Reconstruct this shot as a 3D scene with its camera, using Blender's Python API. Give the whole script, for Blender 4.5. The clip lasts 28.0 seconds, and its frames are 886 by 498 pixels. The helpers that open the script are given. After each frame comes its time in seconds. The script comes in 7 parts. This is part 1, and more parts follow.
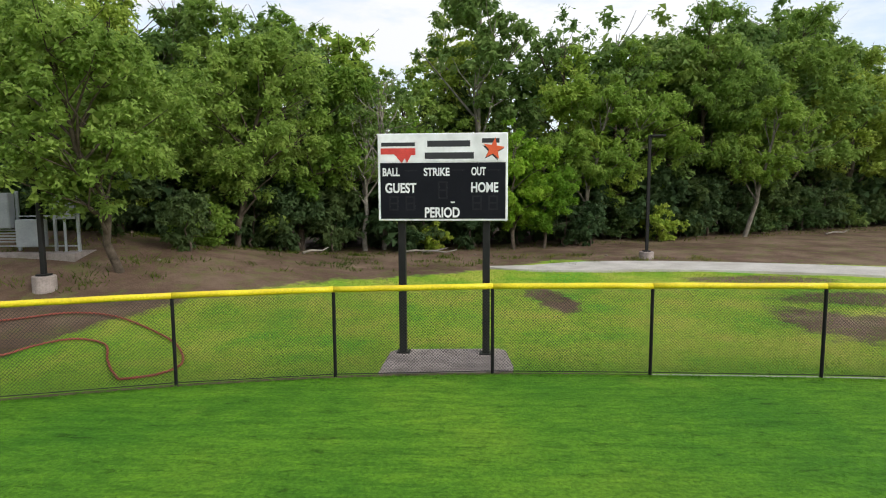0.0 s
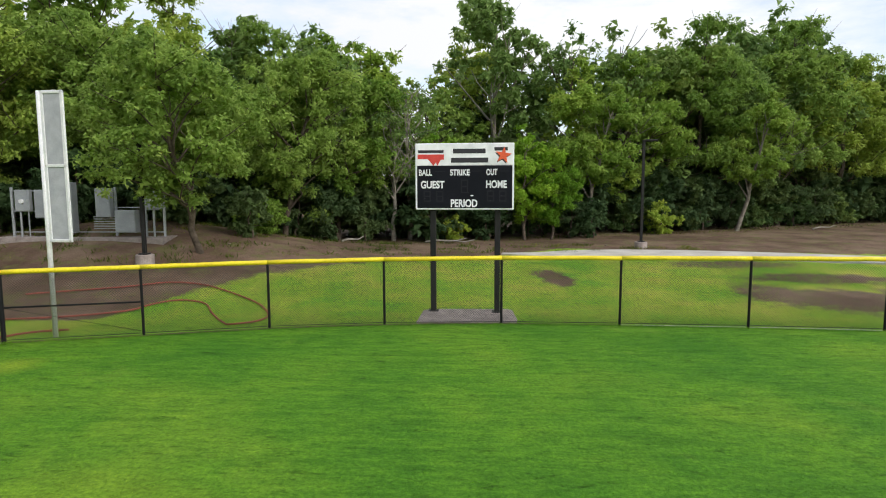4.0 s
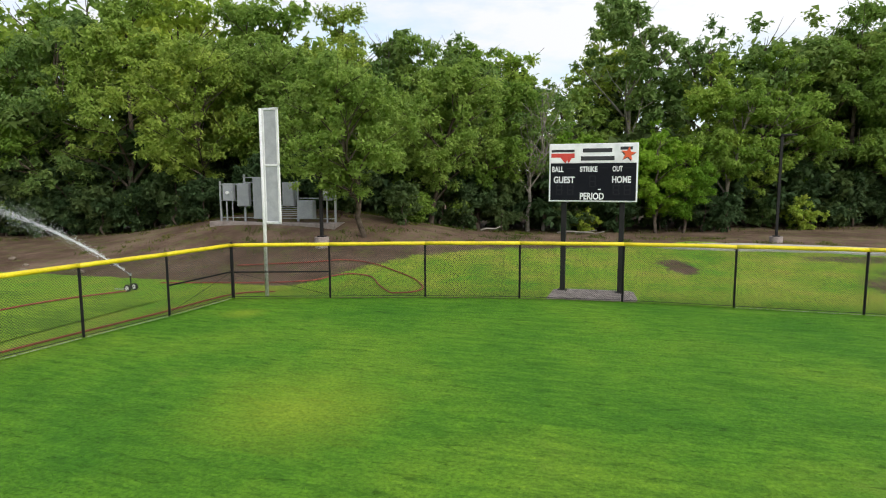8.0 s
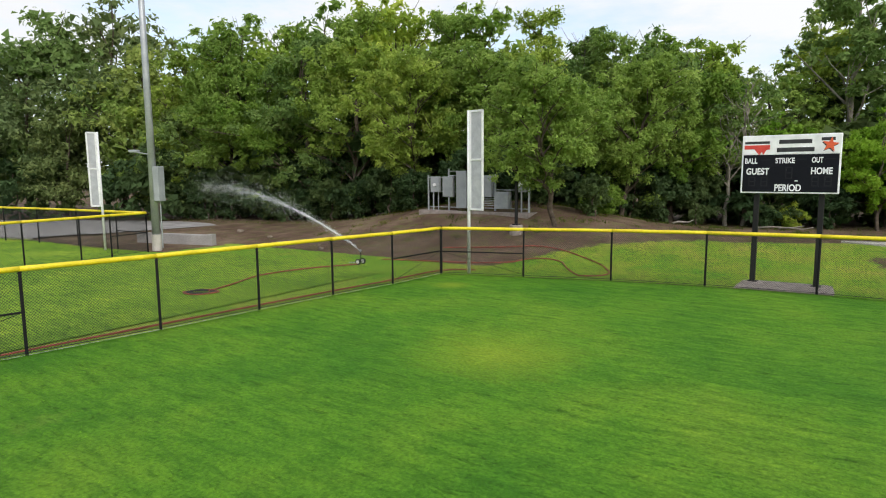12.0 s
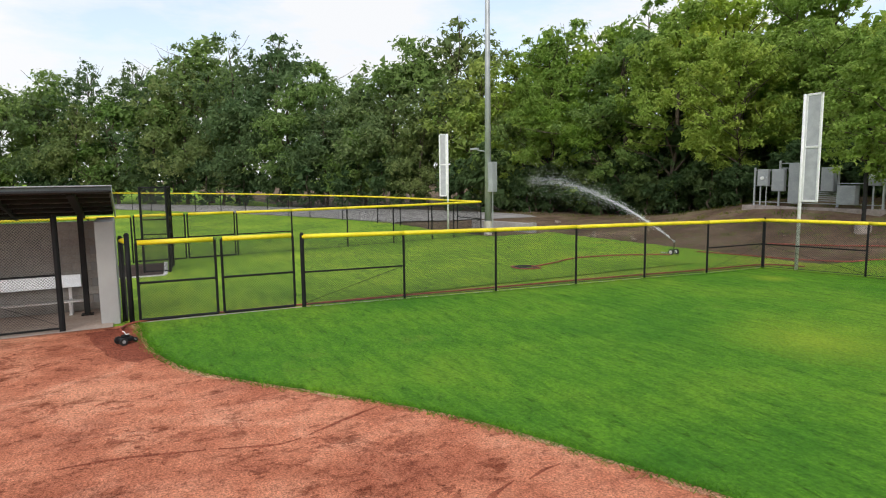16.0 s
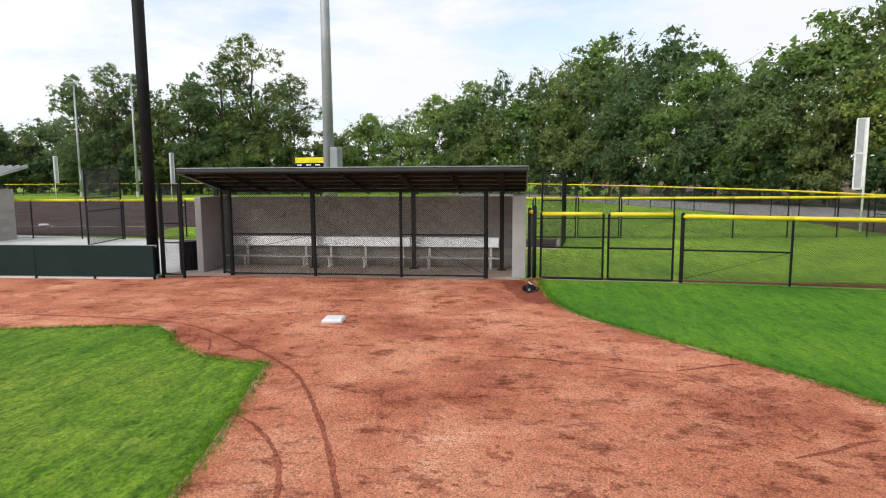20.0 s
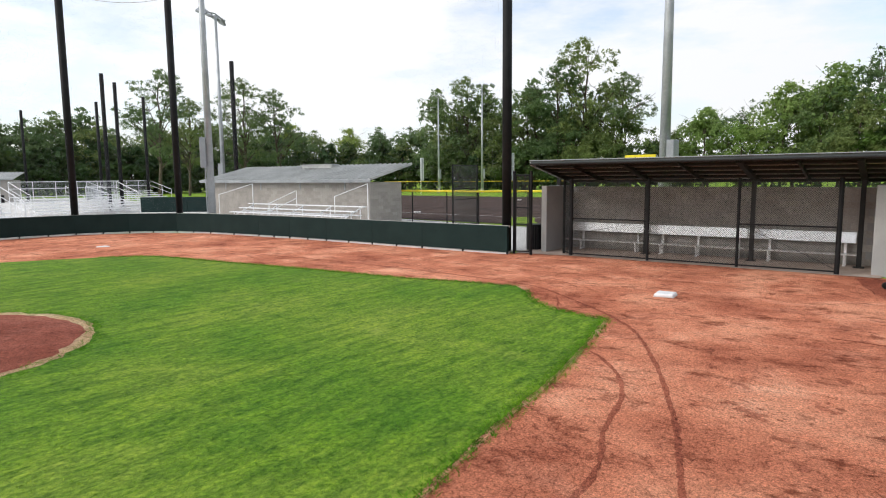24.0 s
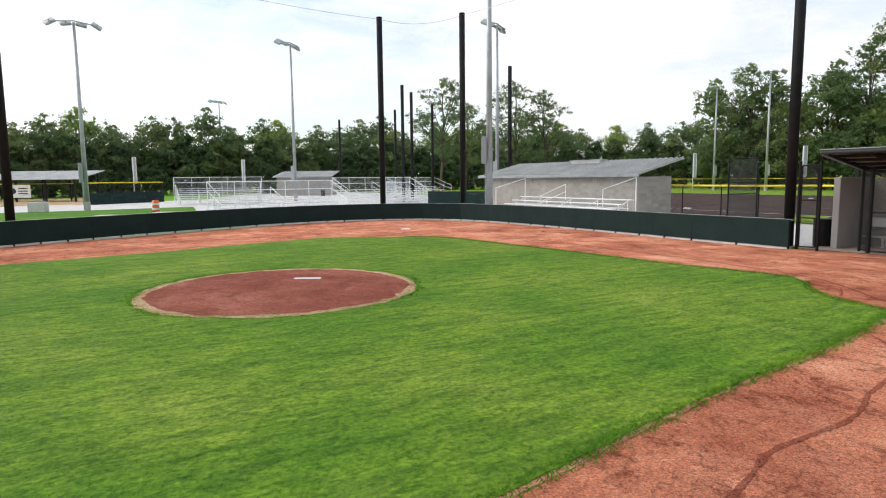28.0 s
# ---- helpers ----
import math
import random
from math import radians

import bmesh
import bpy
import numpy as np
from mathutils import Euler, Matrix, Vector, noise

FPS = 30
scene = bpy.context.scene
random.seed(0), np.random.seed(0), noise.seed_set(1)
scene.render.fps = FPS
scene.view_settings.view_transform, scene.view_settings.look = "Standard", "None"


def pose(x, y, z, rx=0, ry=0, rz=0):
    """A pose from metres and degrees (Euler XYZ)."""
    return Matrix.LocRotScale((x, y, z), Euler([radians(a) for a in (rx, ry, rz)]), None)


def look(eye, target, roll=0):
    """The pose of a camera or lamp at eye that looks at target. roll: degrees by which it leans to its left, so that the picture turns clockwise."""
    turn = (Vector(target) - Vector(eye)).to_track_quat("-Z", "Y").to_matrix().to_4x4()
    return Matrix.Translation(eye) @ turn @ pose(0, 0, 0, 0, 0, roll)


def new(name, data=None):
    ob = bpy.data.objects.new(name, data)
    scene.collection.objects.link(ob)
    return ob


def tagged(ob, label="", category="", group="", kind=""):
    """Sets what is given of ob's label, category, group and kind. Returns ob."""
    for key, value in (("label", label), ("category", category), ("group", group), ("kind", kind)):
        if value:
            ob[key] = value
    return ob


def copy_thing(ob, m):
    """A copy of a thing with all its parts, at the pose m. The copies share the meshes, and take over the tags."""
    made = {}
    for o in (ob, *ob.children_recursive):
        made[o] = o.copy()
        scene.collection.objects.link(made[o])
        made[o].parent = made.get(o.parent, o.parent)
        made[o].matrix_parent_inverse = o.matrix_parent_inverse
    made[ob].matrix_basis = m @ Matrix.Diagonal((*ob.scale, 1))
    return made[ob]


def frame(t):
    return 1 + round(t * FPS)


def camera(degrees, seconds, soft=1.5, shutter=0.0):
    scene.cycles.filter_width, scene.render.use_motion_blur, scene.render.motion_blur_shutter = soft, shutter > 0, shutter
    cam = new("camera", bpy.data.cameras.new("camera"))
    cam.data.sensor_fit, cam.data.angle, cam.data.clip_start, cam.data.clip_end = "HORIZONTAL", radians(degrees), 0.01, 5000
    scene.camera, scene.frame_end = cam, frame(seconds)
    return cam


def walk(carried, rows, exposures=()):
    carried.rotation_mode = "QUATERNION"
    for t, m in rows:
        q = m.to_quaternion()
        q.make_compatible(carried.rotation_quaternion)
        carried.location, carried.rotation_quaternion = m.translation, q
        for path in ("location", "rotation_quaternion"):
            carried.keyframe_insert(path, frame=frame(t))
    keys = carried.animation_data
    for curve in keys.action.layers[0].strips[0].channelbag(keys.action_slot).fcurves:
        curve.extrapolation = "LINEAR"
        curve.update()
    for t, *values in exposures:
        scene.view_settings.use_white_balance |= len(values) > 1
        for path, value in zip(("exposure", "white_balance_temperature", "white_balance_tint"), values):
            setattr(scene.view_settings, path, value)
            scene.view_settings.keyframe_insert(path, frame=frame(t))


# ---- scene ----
cam = camera(71.6, 28.0, 1.1)
PATH = [
    (0, (0.638, -1.879, 3.578), (0.545, 0.108, 3.366), -0.3),
    (0.5, (0.646, -2.342, 3.58), (0.556, -0.355, 3.367), -0.2),
    (1, (0.6, -2.873, 3.573), (0.516, -0.886, 3.361), -0.3),
    (1.5, (0.565, -3.417, 3.555), (0.483, -1.43, 3.343), -0.3),
    (2, (0.583, -3.956, 3.542), (0.501, -1.969, 3.33), -0.4),
    (2.5, (0.657, -4.473, 3.521), (0.562, -2.486, 3.311), -0.3),
    (4.5, (0.699, -6.213, 3.571), (0.519, -4.234, 3.351), -0.2),
    (5, (0.714, -6.543, 3.588), (0.488, -4.569, 3.364), -0.2),
    (5.5, (0.747, -6.884, 3.618), (0.472, -4.916, 3.391), -0.2),
    (6, (0.785, -7.232, 3.618), (0.453, -5.273, 3.392), -0.2),
    (6.5, (0.858, -7.571, 3.616), (0.467, -5.622, 3.389), -0.2),
    (7, (0.919, -7.935, 3.547), (0.475, -5.998, 3.323), -0.2),
    (7.5, (0.989, -8.3, 3.54), (0.485, -6.378, 3.315), -0.2),
    (8, (1.063, -8.666, 3.612), (0.495, -6.763, 3.377), -0.2),
    (8.5, (1.157, -9.007, 3.596), (0.522, -7.126, 3.359), -0.2),
    (9, (1.23, -9.321, 3.609), (0.531, -7.462, 3.37), -0.2),
    (9.5, (1.35, -9.589, 3.58), (0.579, -7.759, 3.342), -0.2),
    (10, (1.451, -9.841, 3.554), (0.614, -8.04, 3.316), -0.3),
    (10.5, (1.538, -10.032, 3.57), (0.637, -8.263, 3.329), -0.3),
    (11, (1.687, -10.226, 3.567), (0.712, -8.497, 3.323), -0.4),
    (11.5, (1.809, -10.469, 3.559), (0.766, -8.78, 3.312), -0.4),
    (13.5, (2.298, -11.226, 3.408), (0.925, -9.792, 3.165), -0.5),
    (14, (2.434, -11.384, 3.378), (0.979, -10.034, 3.135), -0.5),
    (14.5, (2.552, -11.54, 3.324), (1.019, -10.278, 3.084), -0.6),
    (15, (2.718, -11.7, 3.269), (1.102, -10.545, 3.03), -0.6),
    (15.5, (2.889, -11.813, 3.213), (1.193, -10.779, 2.977), -0.7),
    (16, (3.057, -11.939, 3.186), (1.292, -11.03, 2.95), -0.7),
    (16.5, (3.247, -12.066, 3.119), (1.42, -11.287, 2.884), -0.6),
    (17, (3.412, -12.173, 3.087), (1.532, -11.533, 2.852), -0.5),
    (17.5, (3.604, -12.263, 3.071), (1.681, -11.77, 2.833), -0.4),
    (18, (3.818, -12.354, 3.016), (1.862, -12.01, 2.779), -0.4),
    (18.5, (4.056, -12.412, 2.973), (2.08, -12.219, 2.736), -0.4),
    (19, (4.285, -12.431, 2.919), (2.299, -12.386, 2.684), -0.4),
    (19.5, (4.537, -12.432, 2.88), (2.554, -12.534, 2.643), -0.4),
    (20, (4.777, -12.36, 2.848), (2.807, -12.609, 2.61), -0.3),
    (20.5, (4.973, -12.352, 2.801), (3.025, -12.741, 2.566), -0.3),
    (21, (5.273, -12.371, 2.769), (3.355, -12.889, 2.533), -0.4),
    (21.5, (5.583, -12.389, 2.78), (3.703, -13.029, 2.543), -0.5),
    (23.5, (6.291, -12.109, 2.621), (4.628, -13.196, 2.388), -0.5),
    (24, (6.495, -12.045, 2.571), (4.904, -13.235, 2.339), -0.5),
    (24.5, (6.705, -12.005, 2.536), (5.193, -13.293, 2.306), -0.4),
    (25, (6.931, -11.859, 2.48), (5.501, -13.238, 2.25), -0.5),
    (25.5, (7.136, -11.718, 2.426), (5.789, -13.179, 2.197), -0.5),
    (26, (7.321, -11.563, 2.396), (6.053, -13.093, 2.166), -0.5),
    (26.5, (7.452, -11.432, 2.349), (6.26, -13.021, 2.12), -0.4),
    (27, (7.617, -11.245, 2.336), (6.502, -12.889, 2.107), -0.5),
    (27.5, (7.72, -11.126, 2.332), (6.678, -12.817, 2.105), -0.5),
    (28, (7.835, -10.993, 2.337), (6.867, -12.728, 2.109), -0.6),
]
walk(cam, [(t, look(eye, target, roll)) for t, eye, target, roll in PATH])

# ---- world, sun, exposure ----
SUN_AZ, SUN_EL = radians(126), radians(35)
world = bpy.data.worlds.new("sky")
scene.world = world
world.use_nodes = True
wn, wl = world.node_tree.nodes, world.node_tree.links
bg = wn["Background"]
sky = wn.new("ShaderNodeTexSky")
sky.sky_type, sky.sun_disc = "NISHITA", False
sky.sun_elevation, sky.sun_rotation = SUN_EL, SUN_AZ
sky.air_density, sky.dust_density, sky.ozone_density = 1.0, 2.0, 1.5
skyscale = wn.new("ShaderNodeVectorMath")
skyscale.operation = "SCALE"
skyscale.inputs["Scale"].default_value = 2.3
wl.new(sky.outputs[0], skyscale.inputs[0])
wtc = wn.new("ShaderNodeTexCoord")
wmap = wn.new("ShaderNodeMapping")
wmap.inputs["Scale"].default_value = (1.0, 1.0, 3.2)
wl.new(wtc.outputs["Generated"], wmap.inputs[0])
cloud = wn.new("ShaderNodeTexNoise")
cloud.inputs["Scale"].default_value, cloud.inputs["Detail"].default_value = 2.4, 8.0
cloud.inputs["Roughness"].default_value = 0.6
wl.new(wmap.outputs[0], cloud.inputs["Vector"])
cramp = wn.new("ShaderNodeValToRGB")
cramp.color_ramp.elements[0].position, cramp.color_ramp.elements[0].color = 0.4, (0.42, 0.42, 0.42, 1)
cramp.color_ramp.elements[1].position, cramp.color_ramp.elements[1].color = 0.56, (1, 1, 1, 1)
wl.new(cloud.outputs[0], cramp.inputs[0])
wmix = wn.new("ShaderNodeMix")
wmix.data_type = "RGBA"
wl.new(cramp.outputs[0], wmix.inputs["Factor"])
wl.new(skyscale.outputs[0], wmix.inputs["A"])
glow = wn.new("ShaderNodeVectorMath")
glow.operation = "DOT_PRODUCT"
glow.inputs[1].default_value = (math.sin(SUN_AZ) * math.cos(SUN_EL), math.cos(SUN_AZ) * math.cos(SUN_EL), math.sin(SUN_EL))
wl.new(wtc.outputs["Generated"], glow.inputs[0])
grade = wn.new("ShaderNodeMapRange")
for key, v in (("From Min", -0.6), ("From Max", 0.8), ("To Min", 9.6), ("To Max", 12.2)):
    grade.inputs[key].default_value = v
wl.new(glow.outputs["Value"], grade.inputs["Value"])
white = wn.new("ShaderNodeVectorMath")
white.operation = "SCALE"
white.inputs[0].default_value = (0.985, 1.0, 1.03)
wl.new(grade.outputs[0], white.inputs["Scale"])
wl.new(white.outputs[0], wmix.inputs["B"])
wl.new(wmix.outputs["Result"], bg.inputs["Color"])
bg.inputs["Strength"].default_value = 0.1

sun = new("sun", bpy.data.lights.new("sun", "SUN"))
sun.data.energy, sun.data.angle, sun.data.color = 1.6, radians(25), (1.0, 0.96, 0.9)
sun.matrix_world = look((0, 0, 30), (-math.sin(SUN_AZ) * math.cos(SUN_EL), -math.cos(SUN_AZ) * math.cos(SUN_EL), 30 - math.sin(SUN_EL)))


# ---- materials ----
def material(name):
    m = bpy.data.materials.new(name)
    m.use_nodes = True
    return m, m.node_tree.nodes, m.node_tree.links, m.node_tree.nodes["Principled BSDF"]


def noise_node(n, l, scale, detail=4.0, rough=0.55, stretch=None):
    tc = n.new("ShaderNodeTexCoord")
    t = n.new("ShaderNodeTexNoise")
    t.inputs["Scale"].default_value, t.inputs["Detail"].default_value, t.inputs["Roughness"].default_value = scale, detail, rough
    if stretch:
        mp = n.new("ShaderNodeMapping")
        mp.inputs["Scale"].default_value = stretch
        l.new(tc.outputs["Object"], mp.inputs[0])
        l.new(mp.outputs[0], t.inputs["Vector"])
    else:
        l.new(tc.outputs["Object"], t.inputs["Vector"])
    return t


def ramp(n, l, source, stops):
    r = n.new("ShaderNodeValToRGB")
    e = r.color_ramp.elements
    while len(e) < len(stops):
        e.new(0.5)
    for k, (p, c) in enumerate(stops):
        e[k].position, e[k].color = p, (*c, 1)
    l.new(source, r.inputs[0])
    return r


def mix(n, l, kind, fac, a, b):
    m = n.new("ShaderNodeMix")
    m.data_type, m.blend_type = "RGBA", kind
    if hasattr(fac, "is_output"):
        l.new(fac, m.inputs["Factor"])
    else:
        m.inputs["Factor"].default_value = fac
    for key, v in (("A", a), ("B", b)):
        if hasattr(v, "is_output"):
            l.new(v, m.inputs[key])
        else:
            m.inputs[key].default_value = (*v, 1)
    return m.outputs["Result"]


def bump(n, l, bsdf, height, strength, distance):
    b = n.new("ShaderNodeBump")
    b.inputs["Strength"].default_value, b.inputs["Distance"].default_value = strength, distance
    l.new(height, b.inputs["Height"])
    l.new(b.outputs[0], bsdf.inputs["Normal"])
    return b


def surface(name, dark, light, scale=3.0, fine=60.0, rough=0.7, metal=0.0, relief=0.002, spec=0.5):
    """A plain surface with blotches at one scale and grain at a finer one."""
    m, n, l, b = material(name)
    big = noise_node(n, l, scale, 5)
    small = noise_node(n, l, fine, 3)
    r = ramp(n, l, big.outputs[0], [(0.35, dark), (0.65, light)])
    g = ramp(n, l, small.outputs[0], [(0.3, (0.8, 0.8, 0.8)), (0.7, (1.1, 1.1, 1.1))])
    l.new(mix(n, l, "MULTIPLY", 1.0, r.outputs[0], g.outputs[0]), b.inputs["Base Color"])
    b.inputs["Roughness"].default_value, b.inputs["Metallic"].default_value = rough, metal
    b.inputs["Specular IOR Level"].default_value = spec
    if relief:
        bump(n, l, b, small.outputs[0], 0.4, relief)
    return m


def grass_material(name, deep, mid, pale, worn, blade=False, spots=(), wisps=False, soft=1.0):
    """soft: how strongly tufts and streaks stand out."""
    def about(lo, hi):
        return tuple(1 + (v - 1) * soft for v in lo), tuple(1 + (v - 1) * soft for v in hi)
    m, n, l, b = material(name)
    patch = noise_node(n, l, 0.3 if wisps else 0.22, 5, 0.6)
    streak = noise_node(n, l, 1.5, 7, 0.72, (0.36, 2.0, 1.0))
    tuft = noise_node(n, l, 17.0, 5, 0.75)
    c1 = ramp(n, l, patch.outputs[0], [(0.34, deep), (0.5, mid), (0.66, pale)])
    lo, hi = about((0.72, 0.78, 0.72), (1.25, 1.16, 1.08))
    c2 = ramp(n, l, streak.outputs[0], [(0.37, lo), (0.5, (1.0, 1.0, 1.0)), (0.63, hi)])
    lo, hi = about((0.5, 0.56, 0.5), (1.5, 1.42, 1.35))
    c3 = ramp(n, l, tuft.outputs[0], [(0.32, lo), (0.5, (1, 1, 1)), (0.68, hi)])
    c = mix(n, l, "MULTIPLY", 1.0, c1.outputs[0], c2.outputs[0])
    c = mix(n, l, "MULTIPLY", 1.0, c, c3.outputs[0])
    knot = noise_node(n, l, 4.0, 5, 0.7, (0.55, 1.5, 1.0))
    lo, hi = about((0.68, 0.76, 0.7), (1.24, 1.17, 1.1))
    c5 = ramp(n, l, knot.outputs[0], [(0.36, lo), (0.5, (1.0, 1.0, 1.0)), (0.64, hi)])
    c = mix(n, l, "MULTIPLY", 1.0, c, c5.outputs[0])
    dry = noise_node(n, l, 0.35, 6, 0.7)
    f = ramp(n, l, dry.outputs[0], [(0.6, (0, 0, 0)), (0.78, (0.55, 0.55, 0.55))])
    c = mix(n, l, "MIX", f.outputs[0], c, worn)
    if wisps:
        wisp = noise_node(n, l, 7.0, 5, 0.68, (0.7, 1.3, 1.0))
        wisp.inputs["Distortion"].default_value = 1.2
        w6 = ramp(n, l, wisp.outputs[0], [(0.35, (0.5, 0.64, 0.36)), (0.46, (0.93, 0.97, 0.93)), (0.56, (1.06, 1.04, 1.06)), (0.67, (1.36, 1.25, 1.5))])
        c = mix(n, l, "MULTIPLY", 1.0, c, w6.outputs[0])
        drift = noise_node(n, l, 1.9, 4, 0.6)
        drift.inputs["Distortion"].default_value = 1.0
        w7 = ramp(n, l, drift.outputs[0], [(0.34, (0.88, 0.93, 0.86)), (0.5, (1.0, 1.0, 1.0)), (0.66, (1.09, 1.06, 1.12))])
        c = mix(n, l, "MULTIPLY", 1.0, c, w7.outputs[0])
    else:
        fleck = noise_node(n, l, 5.0, 5, 0.7, (0.45, 1.5, 1.0))
        fleck.inputs["Distortion"].default_value = 0.8
        w6 = ramp(n, l, fleck.outputs[0], [(0.35, (0.6, 0.62, 0.5)), (0.42, (0.97, 0.98, 0.97)), (0.58, (1.03, 1.02, 1.0)), (0.7, (1.28, 1.2, 1.15))])
        c = mix(n, l, "MULTIPLY", 1.0, c, w6.outputs[0])
    for x, y, r in spots:
        tc = n.new("ShaderNodeTexCoord")
        far = n.new("ShaderNodeVectorMath")
        far.operation = "DISTANCE"
        far.inputs[1].default_value = (x, y, 0)
        l.new(tc.outputs["Object"], far.inputs[0])
        add = n.new("ShaderNodeMath")
        add.operation = "MULTIPLY_ADD"
        l.new(streak.outputs[0], add.inputs[0])
        add.inputs[1].default_value = r
        l.new(far.outputs["Value"], add.inputs[2])
        fade = n.new("ShaderNodeMapRange")
        for key, v in (("From Min", 0.4 * r), ("From Max", 1.7 * r), ("To Min", 0.62), ("To Max", 0.0)):
            fade.inputs[key].default_value = v
        l.new(add.outputs[0], fade.inputs["Value"])
        c = mix(n, l, "MIX", fade.outputs[0], c, mix(n, l, "MULTIPLY", 1.0, (0.3, 0.38, 0.03), c3.outputs[0]))
    if blade:
        geo = n.new("ShaderNodeNewGeometry")
        v = ramp(n, l, geo.outputs["Random Per Island"], [(0.0, (0.8, 0.85, 0.8)), (1.0, (1.75, 1.6, 1.5))])
        c = mix(n, l, "MULTIPLY", 1.0, c, v.outputs[0])
    l.new(c, b.inputs["Base Color"])
    b.inputs["Roughness"].default_value = 0.85
    b.inputs["Specular IOR Level"].default_value = 0.15
    if not blade:
        bump(n, l, b, tuft.outputs[0], 0.8, 0.03)
    else:
        tr = n.new("ShaderNodeBsdfTranslucent")
        l.new(c, tr.inputs[0])
        ms = n.new("ShaderNodeMixShader")
        ms.inputs[0].default_value = 0.4
        l.new(b.outputs[0], ms.inputs[1])
        l.new(tr.outputs[0], ms.inputs[2])
        l.new(ms.outputs[0], n["Material Output"].inputs[0])
    return m


def dirt_material(name, dark, mid, pale, damp):
    m, n, l, b = material(name)
    patch = noise_node(n, l, 0.45, 6, 0.65)
    scuff = noise_node(n, l, 2.2, 8, 0.78, (1.0, 0.6, 1.0))
    clod = noise_node(n, l, 13.0, 6, 0.75)
    grit = noise_node(n, l, 36.0, 5, 0.85)
    c1 = ramp(n, l, patch.outputs[0], [(0.35, dark), (0.5, mid), (0.63, pale)])
    c2 = ramp(n, l, scuff.outputs[0], [(0.37, damp), (0.47, (1, 1, 1)), (0.72, (1.12, 1.1, 1.06))])
    c3 = ramp(n, l, clod.outputs[0], [(0.33, (0.52, 0.46, 0.44)), (0.46, (1, 1, 1)), (0.7, (1.16, 1.16, 1.16))])
    c4 = ramp(n, l, grit.outputs[0], [(0.36, (0.42, 0.37, 0.35)), (0.49, (0.98, 0.98, 0.98)), (0.64, (1.5, 1.5, 1.52))])
    c = mix(n, l, "MULTIPLY", 1.0, c1.outputs[0], c2.outputs[0])
    c = mix(n, l, "MULTIPLY", 1.0, c, c3.outputs[0])
    drift = noise_node(n, l, 0.9, 6, 0.68, (1.0, 0.7, 1.0))
    drift.inputs["Distortion"].default_value = 0.7
    c7 = ramp(n, l, drift.outputs[0], [(0.34, (0.82, 0.76, 0.74)), (0.46, (1, 1, 1)), (0.53, (1, 1, 1)), (0.63, (1.14, 1.3, 1.38))])
    c = mix(n, l, "MULTIPLY", 1.0, c, c7.outputs[0])
    crack = n.new("ShaderNodeTexVoronoi")
    crack.feature = "DISTANCE_TO_EDGE"
    crack.inputs["Scale"].default_value = 8.0
    warp = noise_node(n, l, 6.0, 4, 0.7)
    tc = n.new("ShaderNodeTexCoord")
    shift = n.new("ShaderNodeVectorMath")
    shift.operation = "MULTIPLY_ADD"
    l.new(warp.outputs["Color"], shift.inputs[0])
    shift.inputs[1].default_value = (0.12, 0.12, 0.0)
    l.new(tc.outputs["Object"], shift.inputs[2])
    l.new(shift.outputs[0], crack.inputs["Vector"])
    c6 = ramp(n, l, crack.outputs["Distance"], [(0.0, (0.55, 0.5, 0.48)), (0.035, (1, 1, 1))])
    where = ramp(n, l, patch.outputs[0], [(0.44, (1, 1, 1)), (0.54, (0, 0, 0))])
    c = mix(n, l, "MULTIPLY", where.outputs[0], c, c6.outputs[0])
    l.new(mix(n, l, "MULTIPLY", 1.0, c, c4.outputs[0]), b.inputs["Base Color"])
    b.inputs["Roughness"].default_value = 0.95
    b.inputs["Specular IOR Level"].default_value = 0.1
    add = n.new("ShaderNodeMath")
    add.operation = "MULTIPLY_ADD"
    l.new(clod.outputs[0], add.inputs[0])
    add.inputs[1].default_value = 0.5
    l.new(scuff.outputs[0], add.inputs[2])
    sum2 = n.new("ShaderNodeMath")
    sum2.operation = "MULTIPLY_ADD"
    l.new(grit.outputs[0], sum2.inputs[0])
    sum2.inputs[1].default_value = 0.09
    l.new(add.outputs[0], sum2.inputs[2])
    bump(n, l, b, sum2.outputs[0], 1.0, 0.09)
    return m


def leaf_material(name, dark, mid, light):
    m, n, l, b = material(name)
    geo = n.new("ShaderNodeAttribute")
    geo.attribute_name = "tone"
    info = n.new("ShaderNodeObjectInfo")
    r = ramp(n, l, geo.outputs["Fac"], [(0.1, dark), (0.5, mid), (0.92, light)])
    o = ramp(n, l, info.outputs["Random"], [(0.0, (0.75, 0.82, 0.8)), (0.5, (1.0, 1.0, 1.0)), (1.0, (1.35, 1.18, 0.95))])
    c = mix(n, l, "MULTIPLY", 1.0, r.outputs[0], o.outputs[0])
    l.new(c, b.inputs["Base Color"])
    b.inputs["Roughness"].default_value = 0.6
    b.inputs["Specular IOR Level"].default_value = 0.15
    tr = n.new("ShaderNodeBsdfTranslucent")
    l.new(c, tr.inputs[0])
    ms = n.new("ShaderNodeMixShader")
    ms.inputs[0].default_value = 0.45
    l.new(b.outputs[0], ms.inputs[1])
    l.new(tr.outputs[0], ms.inputs[2])
    l.new(ms.outputs[0], n["Material Output"].inputs[0])
    return m


